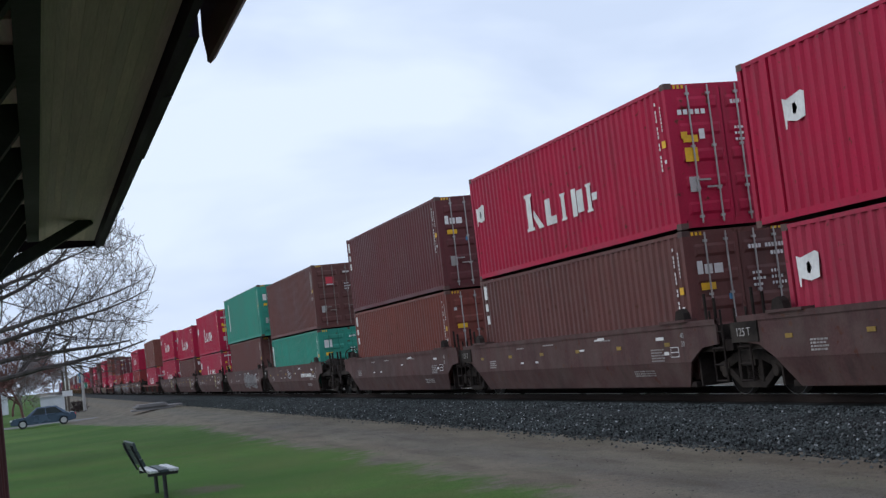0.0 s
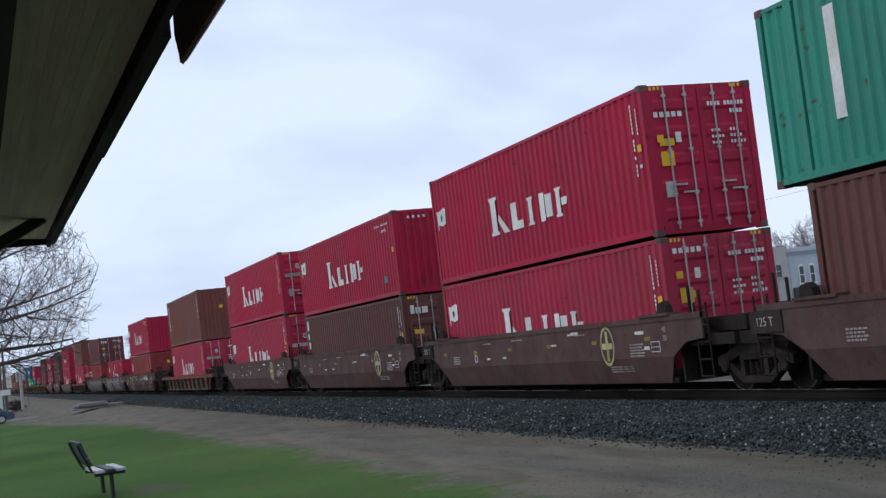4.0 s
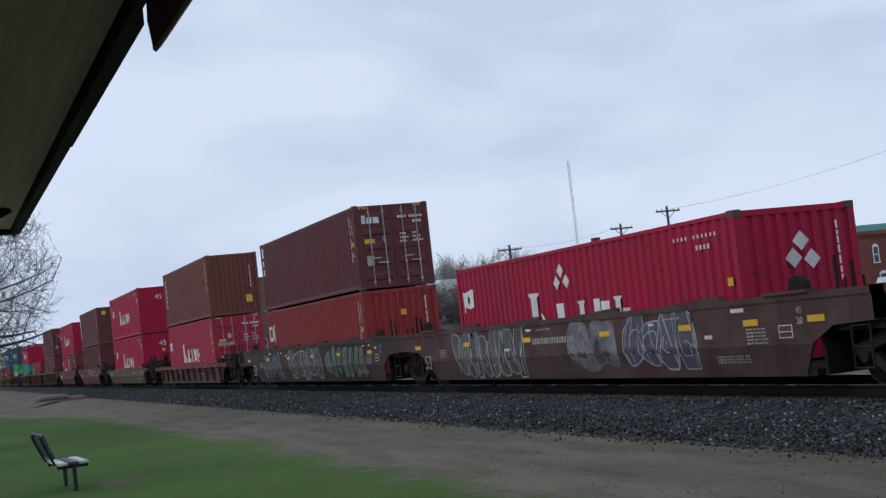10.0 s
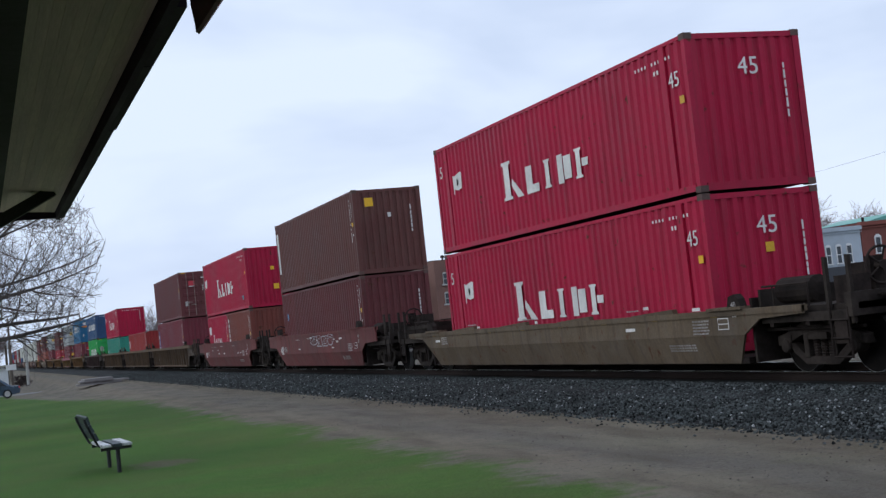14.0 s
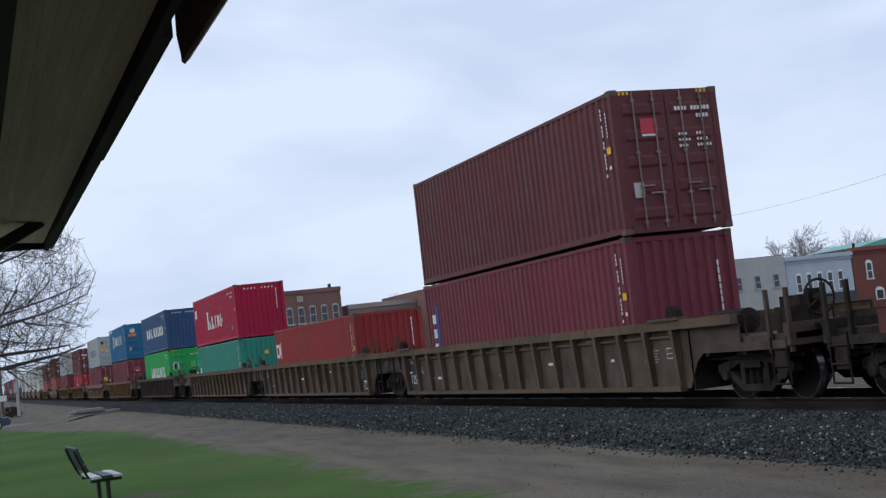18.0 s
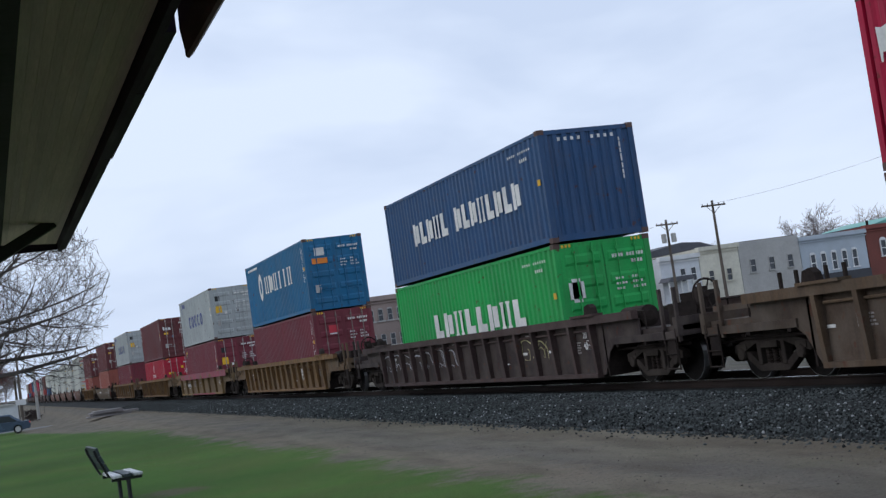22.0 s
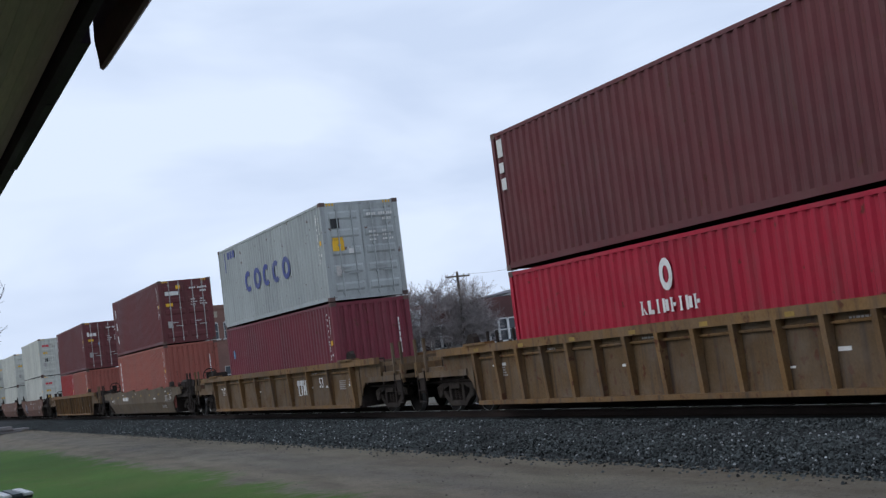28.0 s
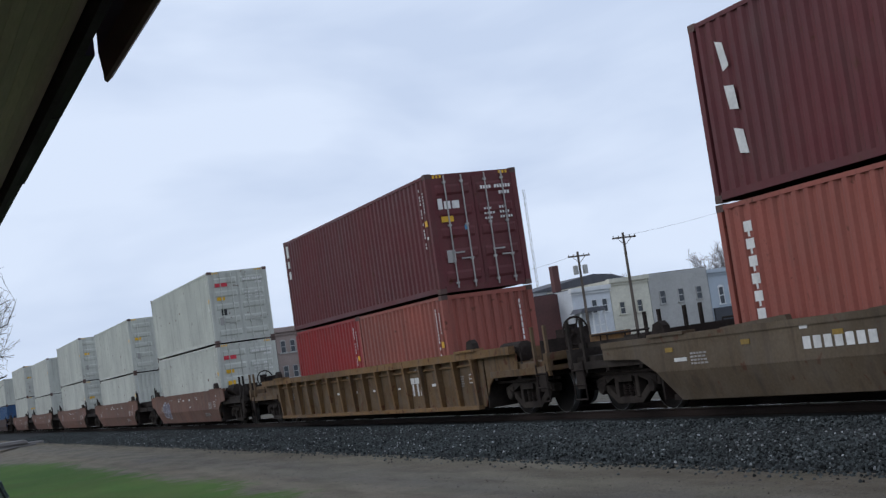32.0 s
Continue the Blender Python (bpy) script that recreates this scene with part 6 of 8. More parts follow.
TRAIN = [
    dict(c=14.08, w=FT40, style="smooth", paint="brown", top=1.46, stickers="yellow", joint=("a", "a"), words=[], tag=True,
         low=[(8.00, L40, ST, "pinkred", "kline", "doors", K_DOOR)], up=[(7.23, L45, HC, "crimson", "kline45", "doors", K_DOOR)]),
    dict(c=29.79, tag=True, w=FT40, style="smooth", paint="brown", stickers="yellow", joint=("a", "a"),
         low=[(23.71, L40, HC, "brown", "vertical3", "doors", T_DOOR)], up=[(23.68, L40, HC, "crimson", "kline", "doors", K_DOOR)]),
    dict(c=45.36, w=FT40, style="smooth", paint="brown", joint=("a", "c"),
         low=[(39.27, L40, HC, "orange", "vertical3", "doors", K_DOOR[:1])], up=[(39.27, L40, HC, "texbrown", "vertical3", "doors", T_DOOR)]),
    dict(c=64.83, tag=True, w=FT40, style="smooth", paint="brown", joint=("c", "a"), stickers="yellow", spray=[(31, "spray_white", "", 0.0, 0.9, 0.85, 1.2, 2)], bars=[(-2.55, -5.0, 0.86, 1.02, 9, "lettering")],
         low=[(58.78, L40, ST, "teal", "stripe", "doors", (("white square emblem", "lettering", (0.25, 0.6, 1.75, 2.1)),))], up=[(58.73, L40, HC, "brown", "plain", "doors", TAL_DOOR)]),
    dict(c=80.69, tag=True, w=FT40, style="smooth", paint="brown", joint=("a", "a"), spray=[(32, "spray_white", "spray_grey", -5.1, -0.6, 0.4, 1.3, 6)],
         low=[(74.58, L40, HC, "brown", "plain", "doors", TAL_DOOR)], up=[(73.83, L45, HC, "teal", "stripe", "doors", (("white square emblem", "lettering", (0.25, 0.6, 2.0, 2.35)),))]),
    dict(c=97.38, w=FT40, style="smooth", paint="brown", emblem=[-3.75], joint=("a", "a"), stickers="yellow", words=[("D", 0.30, 3.7, 0.80, "lettering")], tag=True,
         low=[(91.48, L40, ST, "pinkred", "kline", "doors", K_DOOR)], up=[(91.53, L40, HC, "crimson", "kline", "doors", K_DOOR)]),
    dict(c=113.36, w=FT40, style="smooth", paint="brown", emblem=[-3.75], joint=("a", "a"), stickers="yellow", tag=True,
         low=[(107.36, L40, ST, "brown", "vertical3", "doors", T_DOOR)], up=[(107.36, L40, ST, "crimson", "kline", "front", CODE)]),
    dict(c=129.00, w=FT40, style="smooth", paint="brown", emblem=[-3.75], joint=("a", "c"), stickers="yellow", words=[("A", 0.26, 0.9, 0.86, "lettering")],
         low=[(123.00, L40, HC, "pinkred", "kline", "doors", P_DOOR)], up=[(123.00, L40, ST, "crimson", "kline", "doors", P_DOOR)]),
    dict(c=150.05, plain_end=True, w=FT53, style="shallow", paint="rust", step=1.6, top=1.05, joint=("c", "c"), stickers="yellow",
         low=[(144.07, L40, ST, "pinkred", "kline", "doors", P_DOOR)], up=[(144.09, L40, HC, "tan", "vertical6", "front", YEL[1:])]),
    dict(c=173.36, w=FT53, style="smooth", paint="russet", joint=("c", "a"), stickers="yellow", spray=[(33, "spray_white", "", 3.3, 5.6, 0.25, 1.38, 3), (53, "spray_dim", "", -4.1, -1.2, 0.35, 1.4, 5), (54, "spray_dim", "", 1.9, 2.9, 1.1, 1.35, 3)], words=[("53", 0.40, 8.2, 0.72, "lettering"), ("B", 0.30, -1.0, 0.98, "lettering")], bars=[(-3.3, -4.1, 0.98, 1.22, 3, "lettering"), (-4.5, -5.3, 0.98, 1.22, 5, "lettering")], plate_y=[7.2, 4.0, 1.3, -2.1, -5.6, -7.6],
         low=[(167.31, L40, ST, "brick", "cai_patch", "front", YEL[1:])], up=[(167.26, L40, ST, "crimson", "kline", "front", ())]),
    dict(c=192.77, plate_y=[8.6, 5.2, 1.75, -1.8, -4.7, -6.65, -8.3], w=FT53, style="smooth", paint="brown", joint=("a", "a"), stickers="yellow", spray=[(34, "spray_white", "spray_grey", 1.97, 5.98, 0.25, 1.4, 8), (35, "spray_dim", "spray_pale", -2.05, -0.3, 0.3, 1.42, 2), (36, "spray_white", "spray_lilac", -4.95, -2.6, 0.35, 1.38, 4)], words=[("53", 0.52, 8.2, 0.5, "stencil")], bars=[(1.5, -0.5, 0.96, 1.09, 17, "stencil")],
         low=[(186.67, L40, ST, "crimson", "kline_hazard", "front", (("white diamond placard", "lettering", (1.13, 1.43, 1.86, 2.12)), ("white diamond placard", "lettering", (0.95, 1.25, 1.58, 1.84)), ("white diamond placard", "lettering", (1.32, 1.62, 1.54, 1.80))))], up=[]),
    dict(c=212.46, plate_y=[8.9, 5.75, 2.6, -0.6, -3.7, -6.9], w=FT53, style="smooth", paint="dark", joint=("a", "c"), stickers="yellow", spray=[(37, "spray_black", "spray_pale", 3.75, 6.5, 0.25, 1.40, 6), (57, "spray_lilac", "", 3.7, 6.6, 0.22, 1.42, 3), (38, "spray_white", "spray_grey", -1.6, 2.6, 0.28, 1.38, 5), (39, "spray_black", "spray_green", -6.4, -2.2, 0.3, 1.38, 7)], words=[("53", 0.60, 8.3, 0.47, "stencil")],
         low=[(206.58, L40, ST, "caired", "cai", "front", YEL[1:])], up=[(206.60, L40, ST, "texbrown", "vertical3", "doors", T_DOOR)]),
    dict(c=235.68, plain_end=True, w=FT53, style="shallow", paint="rust", step=1.6, top=1.09, joint=("c", "c"), stickers="yellow", spray=[(41, "spray_white", "", 1.9, 4.2, 0.45, 0.95, 3)],
         low=[(229.58, L40, HC, "pinkred", "kline", "doors", P_DOOR[:3] + (("yellow square sticker", "yellow", (0.36, 0.64, 0.42, 0.74)),))], up=[(229.58, L40, HC, "tan", "vertical6", "front", (("yellow square sticker", "yellow", (1.75, 2.05, 0.55, 0.9)),))]),
    dict(c=258.48, w=FT53, style="smooth", paint="olive", top=1.13, joint=("c", "c"), stickers="yellow",
         low=[(251.62, L45, HC, "crimson", "kline45", "front", YEL[1:])], up=[(251.62, L45, HC, "crimson", "kline45", "front", ())], fortyfive=True),
    dict(c=279.97, w=FT40, style="smooth", paint="oxide", joint=("c", "c"), spray=[(42, "spray_white", "", -2.8, 0.5, 0.95, 1.38, 4)], words=[("40", 0.50, 5.95, 0.68, "lettering")],
         low=[(273.87, L40, HC, "texbrown", "bluedot", "front", ())], up=[(273.87, L40, HC, "brown", "stripe", "front", (("yellow square sticker", "yellow", (0.42, 0.72, 2.3, 2.6)), ("small white sticker", "lettering", (1.2, 1.32, 1.9, 2.05))))]),
    dict(c=299.34, w=FT40, style="smooth", paint="oxide", joint=("c", "c"), words=[("40", 0.46, 5.95, 0.68, "lettering")],
         low=[(293.27, L20, ST, "orange", "vertical6short", "front", ()), (299.34, L20, ST, "crimson", "kline20", "front", ())], up=[(293.24, L40, HC, "crimson", "kline", "front", YEL)]),
    dict(c=321.12, w=FT53, style="ribbed", paint="tan", top=1.5, joint=("c", "a"), end_panels=(1,), words=[("1251", 0.36, 7.9, 0.5, "lettering")],
         low=[(315.12, L40, HC, "maroon", "stripes", "front", ())], up=[(315.02, L40, HC, "texbrown", "plain", "doors", TAL_DOOR)]),
    dict(c=340.85, w=FT53, style="ribbed", paint="tan", top=1.5, joint=("a", "a"), end_panels=(-1, 1),
         low=[(334.75, L40, ST, "caired", "cai", "front", ())], up=[]),
    dict(c=360.81, w=FT53, style="ribbed", paint="tan", top=1.5, joint=("a", "c"), end_panels=(-1,),
         low=[(354.71, L40, ST, "teal", "placard", "front", YEL[1:])], up=[(354.71, L40, ST, "crimson", "kline", "front", CODE)]),
    dict(c=384.53, w=FT53, style="ribbed", paint="dark", top=1.5, joint=("c", "c"), spray=[(43, "spray_white", "", 1.0, 7.9, 0.35, 1.2, 7), (44, "spray_yellow", "", -4.35, -3.6, 0.45, 1.2, 1), (45, "spray_yellow", "", -5.2, -4.6, 0.45, 1.2, 1)], words=[("20", 0.2, -7.35, 1.05, "lettering"), ("40", 0.2, -7.35, 0.82, "lettering")],
         low=[(378.48, L40, HC, "green", "evergreen", "doors", G_DOOR)], up=[(378.43, L40, ST, "navy", "lloyd", "front", CODE)]),
    dict(c=408.27, w=FT53, style="ribbed", paint="yellow", top=1.5, joint=("c", "c"), words=[("53", 0.42, -5.5, 0.82, "black"), ("20", 0.18, -6.65, 1.1, "black"), ("40", 0.18, -6.65, 0.9, "black")],
         trade=[(-3.7, 0.62, 1.08)], low=[(401.96, L40, HC, "maroon", "plain", "doors", TAL_DOOR)], up=[(401.96, L40, HC, "blue", "hanjin", "doors", H_DOOR)]),
    dict(c=431.56, step=2.2, w=FT53, style="ribbed", paint="mustard", top=1.5, joint=("c", "c"), red_sill=True, spray=[(46, "spray_dim", "", -0.9, 0.7, 0.6, 1.0, 3)], words=[("SUPER", 0.40, 2.2, 0.70, "spray_dim")], plate=(3.4, 5.6, 0.67, 0.95),
         low=[(425.51, L40, HC, "maroon", "square", "doors", C_DOOR)], up=[(425.46, L40, HC, "grey", "cosco", "doors", C_DOOR)]),
    dict(c=455.04, plain_end=True, w=FT53, style="ribbed", paint="yellow", top=1.5, joint=("c", "c"), stickers="yellow",
         low=[(449.07, L40, ST, "red", "magellan", "doors", K_DOOR[1:2] + YEL[1:])], up=[(449.10, L40, HC, "texbrown", "vertical3", "doors", T_DOOR)]),
    dict(c=478.86, step=1.95, plain_end=True, w=FT53, style="ribbed", paint="yellow", top=1.5, joint=("c", "c"), words=[("53", 0.42, -5.1, 0.82, "lettering")], trade=[(-2.45, 0.62, 1.08)],
         low=[(472.76, L40, HC, "maroon", "bluedot", "front", ())], up=[(472.76, L40, HC, "grey", "cosco", "doors", C_DOOR)]),
    dict(c=502.46, w=FT53, style="smooth", paint="olive", top=1.3, joint=("c", "c"), stickers="yellow", bars=[(4.2, 2.6, 0.86, 1.04, 7, "lettering")],
         low=[(496.38, L40, HC, "salmon", "vertical6", "front", ())], up=[(496.36, L40, HC, "texbrown", "vertical3wide", "doors", (("white trade mark", "lettering", (0.28, 0.9, 2.2, 2.38)), ("yellow triangle sticker", "yellow", (0.8, 1.0, 2.48, 2.64))))]),
    dict(c=526.02, w=FT53, style="ribbed", paint="yellow", top=1.5, joint=("c", "c"), trade=[(-3.5, 0.60, 1.05)],
         low=[(519.95, L20, ST, "salmon", "plain", "front", ()), (526.02, L20, ST, "caired", "plain", "front", ())], up=[(519.92, L40, HC, "texbrown", "vertical3", "doors", T_DOOR)]),
    # the upper box's opening is only a flat black plate, its darkness painted
    dict(c=549.12, w=FT40, style="smooth", paint="clay", joint=("c", "a"), spray=[(47, "spray_white", "spray_lilac", 3.2, 4.6, 0.4, 1.2, 2)],
         low=[(543.02, L40, HC, "white", "plain", "doors", (("red bar", "redmark", (0.25, 0.75, 2.25, 2.4)), ("yellow sticker", "yellow", (0.3, 0.6, 1.0, 1.4))))], up=[(543.02, L40, HC, "white", "plain", "doors", (("red bar", "redmark", (0.25, 0.75, 2.25, 2.4)), ("dark opening", "black", (0.4, 0.62, 1.1, 1.35))))]),
]
for i in range(4):
    TRAIN.append(dict(c=568.29 + 19.3 * i, w=FT40, style="smooth", paint="clay", joint=("a", "a" if i < 3 else "c"),
                      low=[(562.19 + 19.3 * i, L40, HC if i % 2 else ST, "white", "plain", "doors" if i % 2 else "front", ())], up=[(562.19 + 19.3 * i, L40, HC, "white", "plain", "doors" if i != 2 else "front", ())]))
FAR = ["navy", "caired", "white", "brown", "grey", "crimson", "texbrown", "blue", "caired", "brown", "white"]
for i in range(9):
    TRAIN.append(dict(c=649.39 + 19.6 * i, w=FT40, style="smooth", paint="brown" if i % 3 else "dark", joint=("c" if i == 0 else "a", "a"), far=True,
                      low=[(643.29 + 19.6 * i, L40, ST, FAR[i], "plain", "front", ())], up=[(643.29 + 19.6 * i, L40, HC, FAR[(i + 2) % 11], "plain", "front", ())]))

LOOKS = {"brown": "dusty brown", "dark": "dark grimy brown", "yellow": "weathered yellow", "mustard": "mustard yellow", "tan": "weathered tan", "olive": "dusty olive", "oxide": "red oxide", "rust": "rusty red", "russet": "russet brown", "clay": "clay brown"}


def build_train():
    for i, d in enumerate(TRAIN):
        half = d["w"] / 2
        before = TRAIN[i - 1] if i else dict(c=d["c"] - 15.9, w=FT40)
        after = TRAIN[i + 1] if i + 1 < len(TRAIN) else dict(c=d["c"] + 19.5, w=FT40)
        lead = ((d["c"] - half) - (before["c"] + before["w"] / 2)) / 2 + half
        trail = ((after["c"] - after["w"] / 2) - (d["c"] + half)) / 2 + half
        jl, jt = (k == "c" for k in d["joint"])
        shape = "smooth-sided" if d["style"] == "smooth" else "rib-sided"
        wear_words = "with graffiti" if d.get("spray") else "dirt-streaked"
        full = not d.get("far")
        n_low = len(d["low"]) + len(d["up"])
        held = {1: "holding one container", 2: "holding two stacked containers", 3: "holding three containers"}[n_low]
        car = well_car(d["style"], d["paint"], d["w"], (lead, jl), (trail, jt), f"{LOOKS[d['paint']]} {shape} well car, {wear_words}, {held}",
                       lead_truck=True, trail_truck=False, brake=jl and not d.get("plain_end"), top=d.get("top", 1.46), stickers=d.get("stickers", ""), spray=d.get("spray", ()), words=d.get("words", ()), bars=d.get("bars", ()), plate_y=d.get("plate_y"), tag=d.get("tag", False), red_sill=d.get("red_sill", False), detail=full, ext=1.6 if d["w"] == FT53 else (1.7 if d["joint"] == ("c", "c") else 1.0), emblem=d.get("emblem", ()), step=d.get("step", 1.08))
        for y, z0, z1 in d.get("trade", ()):
            bay = (d["w"] - 0.8) / round((d["w"] - 0.8) / d.get("step", 1.08))
            y = -half + 0.4 + (math.floor((y - 0.5 + half - 0.4) / bay) + 0.5) * bay + 0.44
            part("trade_mark", blocks(*[(-1.372, -1.3645, y - a, y - b, z0 + e, z1 - g) for a, b, e, g in ((0.0, 0.25, 0.30, 0), (0.08, 0.17, 0, 0.16), (0.30, 0.55, 0.30, 0), (0.38, 0.47, 0, 0.16), (0.60, 0.69, 0, 0), (0.79, 0.88, 0, 0), (0.69, 0.79, 0.14, 0.16))]), M["lettering"], car, "white painted trade mark")
        for sgn in d.get("end_panels", ()):
            ya = sgn * (half - 0.92)
            part("end_panel", blocks((-1.3645, -1.3605, ya - 0.44, ya + 0.44, 0.30, 1.32)), M["black"], car, "black painted end panel", key=("epanel", sgn, half))
            if sgn < 0:
                part("panel_marks", blocks(*[(-1.3695, -1.3648, ya + 0.30 - 0.52 * a - 0.16 * (a == 0), ya + 0.30 - 0.52 * a, z, z + h) for a, z, h in ((0, 1.12, 0.09), (1, 1.12, 0.09), (0.5, 0.92, 0.11), (0, 0.62, 0.03), (0, 0.46, 0.05))], (-1.3695, -1.3648, ya - 0.28, ya + 0.30, 0.54, 0.57), (-1.3695, -1.3648, ya - 0.1, ya + 0.30, 0.38, 0.43)), M["stencil"], car, "pale marks on the black panel", key=("pmarks", half))
            else:
                part("panel_marks", blocks((-1.3695, -1.3648, ya + 0.1, ya + 0.3, 1.08, 1.16)), M["stencil"], car, "pale mark on the black panel")
        if d.get("plate"):
            a, b, c, e = d["plate"]
            part("number_panel", blocks((-1.372, -1.3645, a, b, c, e)), M["black"], car, "black number panel")
            part("number_marks", blocks(*[(-1.377, -1.3725, b - 0.1 - 0.2 * k, b - 0.24 - 0.2 * k, c + 0.06, e - 0.06) for k in range(8) if k != 4]), M["lettering"], car, "pale marks on the panel")
        MOVING.append((car, (TRACK_X, d["c"], RAIL_Z)))
        tall = 0
        for s0, length, high, colour, mark, end, marks in d["low"]:
            load(s0, length, high, colour, mark, end, BOX_Z, "low in a well car", marks, full)
            tall = high
        for s0, length, high, colour, mark, end, marks in d["up"]:
            ob = load(s0, length, high, colour, mark, end, BOX_Z + tall + 0.025 + d.get("lift", 0.0), "stacked on another", marks, full)
        if d.get("fortyfive"):
            for ob, (x, y, z) in MOVING[-2:]:
                put("lettering", wordmesh("45", 0.46), M["lettering"], ob, at=(1.05, 0.004, 2.1), turn=(0, 0, 90), label="painted 45")
                put("lettering", wordmesh("45", 0.40), M["lettering"], ob, at=(-0.012, 0.68, 2.0), label="painted 45")
                put("lettering", wordmesh("5", 0.46), M["lettering"], ob, at=(-0.012, 13.35, 2.05), label="painted 5")


# ---- the depot under whose eave the view lies ----
def build_depot():
    EX, SZ = 0.83, 3.30       # eave edge and its height
    dep = new("depot_building")
    dep.location = (0, 0, 0)
    tagged(dep, "old wooden depot with deep eaves, dark red boards, green brackets", "building")
    wall = part("wall", blocks((-5.2, -0.18, -9.0, 11.45, 0.0, 3.36)), M["siding"], dep, "dark red board wall")
    for k in range(34):
        part("batten", blocks((-0.181, -0.162, -0.025, 0.025, 0.3, 3.1)), M["siding"], wall, at=(0, 11.40 - 0.6 * k, 0), key="batten")
    part("corner_board", blocks((-0.30, -0.155, 11.36, 11.47, 0.0, 3.2)), M["siding"], wall)
    for x0, x1 in ((-0.304, -0.282), (-0.19, -0.168)):
        part("corner_bead", blocks((x0, x1, 11.471, 11.482, 0.0, 3.2)), M["bead"], wall, "paler edge of the corner board")
    part("corner_bead", blocks((-0.1545, -0.146, 11.36, 11.385, 0.0, 3.2)), M["bead"], wall)
    part("frieze_board", blocks((-0.179, -0.15, -9.0, 11.47, 3.02, 3.36)), M["soffit"], wall, "cream frieze board")
    eave = part("soffit_backing", lambda bm: slab(bm, [(-0.18, 3.455), (EX - 0.03, 3.375), (EX - 0.03, 3.40), (-0.18, 3.48)], "y", -8, 13.02), M["soffit"], dep)
    n = 11
    for k in range(n):
        a, b = 0.24 + (EX - 0.28) * k / n, 0.24 + (EX - 0.28) * (k + 1) / n - 0.0012

        def plank(bm, a=a, b=b):
            za, zb = 3.414 - 0.079 * (a + 0.0), 3.414 - 0.079 * b
            slab(bm, [(a, za - 0.004), (b, zb - 0.004), (b, zb + 0.012), (a, za + 0.012)], "y", -8, 13.0)
        part("plank", plank, M["soffit"], eave)
    part("fascia", lambda bm: slab(bm, [(EX - 0.03, SZ - 0.02), (EX, SZ - 0.03), (EX + 0.02, SZ + 0.14), (EX - 0.03, SZ + 0.14)], "y", -8, 13.05), M["fascia"], dep, "dark painted fascia board")
    for y0, y1 in ((5.2, 6.3), (6.32, 8.1), (8.12, 13.06)):
        part("drip_edge", lambda bm, y0=y0, y1=y1: slab(bm, [(EX + 0.005, SZ - 0.005), (EX + 0.058 - 0.010 * (y1 > 9), SZ - 0.005), (EX + 0.06, SZ + 0.15), (EX + 0.005, SZ + 0.15)], "y", y0, y1), M["fascia"], dep, "dark metal drip edge")

    def gutter(bm):
        pts = [(EX + 0.06, SZ + 0.12), (EX + 0.055, SZ - 0.02), (EX + 0.065, SZ - 0.10), (EX + 0.066, SZ - 0.13), (EX + 0.078, SZ - 0.139), (EX + 0.10, SZ - 0.118), (EX + 0.15, SZ - 0.03), (EX + 0.17, SZ + 0.06), (EX + 0.18, SZ + 0.14)]
        slab(bm, pts, "y", -8, 5.11)
    part("gutter", gutter, M["gutter"], dep, "brown metal gutter with a rounded end")
    roof = part("roof", lambda bm: slab(bm, [(EX + 0.05, SZ + 0.15), (-2.7, 5.6), (-6.3, SZ + 0.15), (-6.3, SZ + 0.10), (-2.7, 5.5), (EX - 0.02, SZ + 0.10)], "y", -9.5, 13.1), M["shingle"], dep, "dark shingled roof")
    part("barge_board", blocks((-0.2, EX, 13.04, 13.09, SZ - 0.0, SZ + 0.10)), M["fascia"], dep)
    part("purlin", blocks((0.17, 0.27, -8, 12.0, 3.27, 3.42)), M["trim_green"], dep, "dark green purlin under the eave")
    for k in range(9):
        y = 11.35 - 1.15 * k

        def bracket(bm):
            slab(bm, [(-0.175, 2.95), (-0.06, 2.95), (0.17, 3.24), (0.17, 3.38), (-0.175, 3.40)], "y", -0.05, 0.05)
        part("bracket", bracket, M["trim_green"], dep, "dark green knee bracket", at=(0, y, 0), key="bracket")
        part("rafter_block", blocks((-0.17, 0.17, 0.30, 0.62, 3.31, 3.44)), M["soffit"], dep, at=(0, y - 1.0, 0), key="rblock")
    part("corner_brace", lambda bm: slab(bm, [(-0.17, 2.86), (-0.17, 2.98), (0.66, 3.40), (0.72, 3.33)], "y", 11.42, 11.54), M["trim_green"], dep, "dark diagonal corner brace")
    slab_ob = part("depot_pavement", blocks((-6.0, 1.05, -9.0, 18.85, -0.05, 0.03)), M["concrete"])
    tagged(slab_ob, "worn concrete paving round the depot", "pavement", kind="structure")


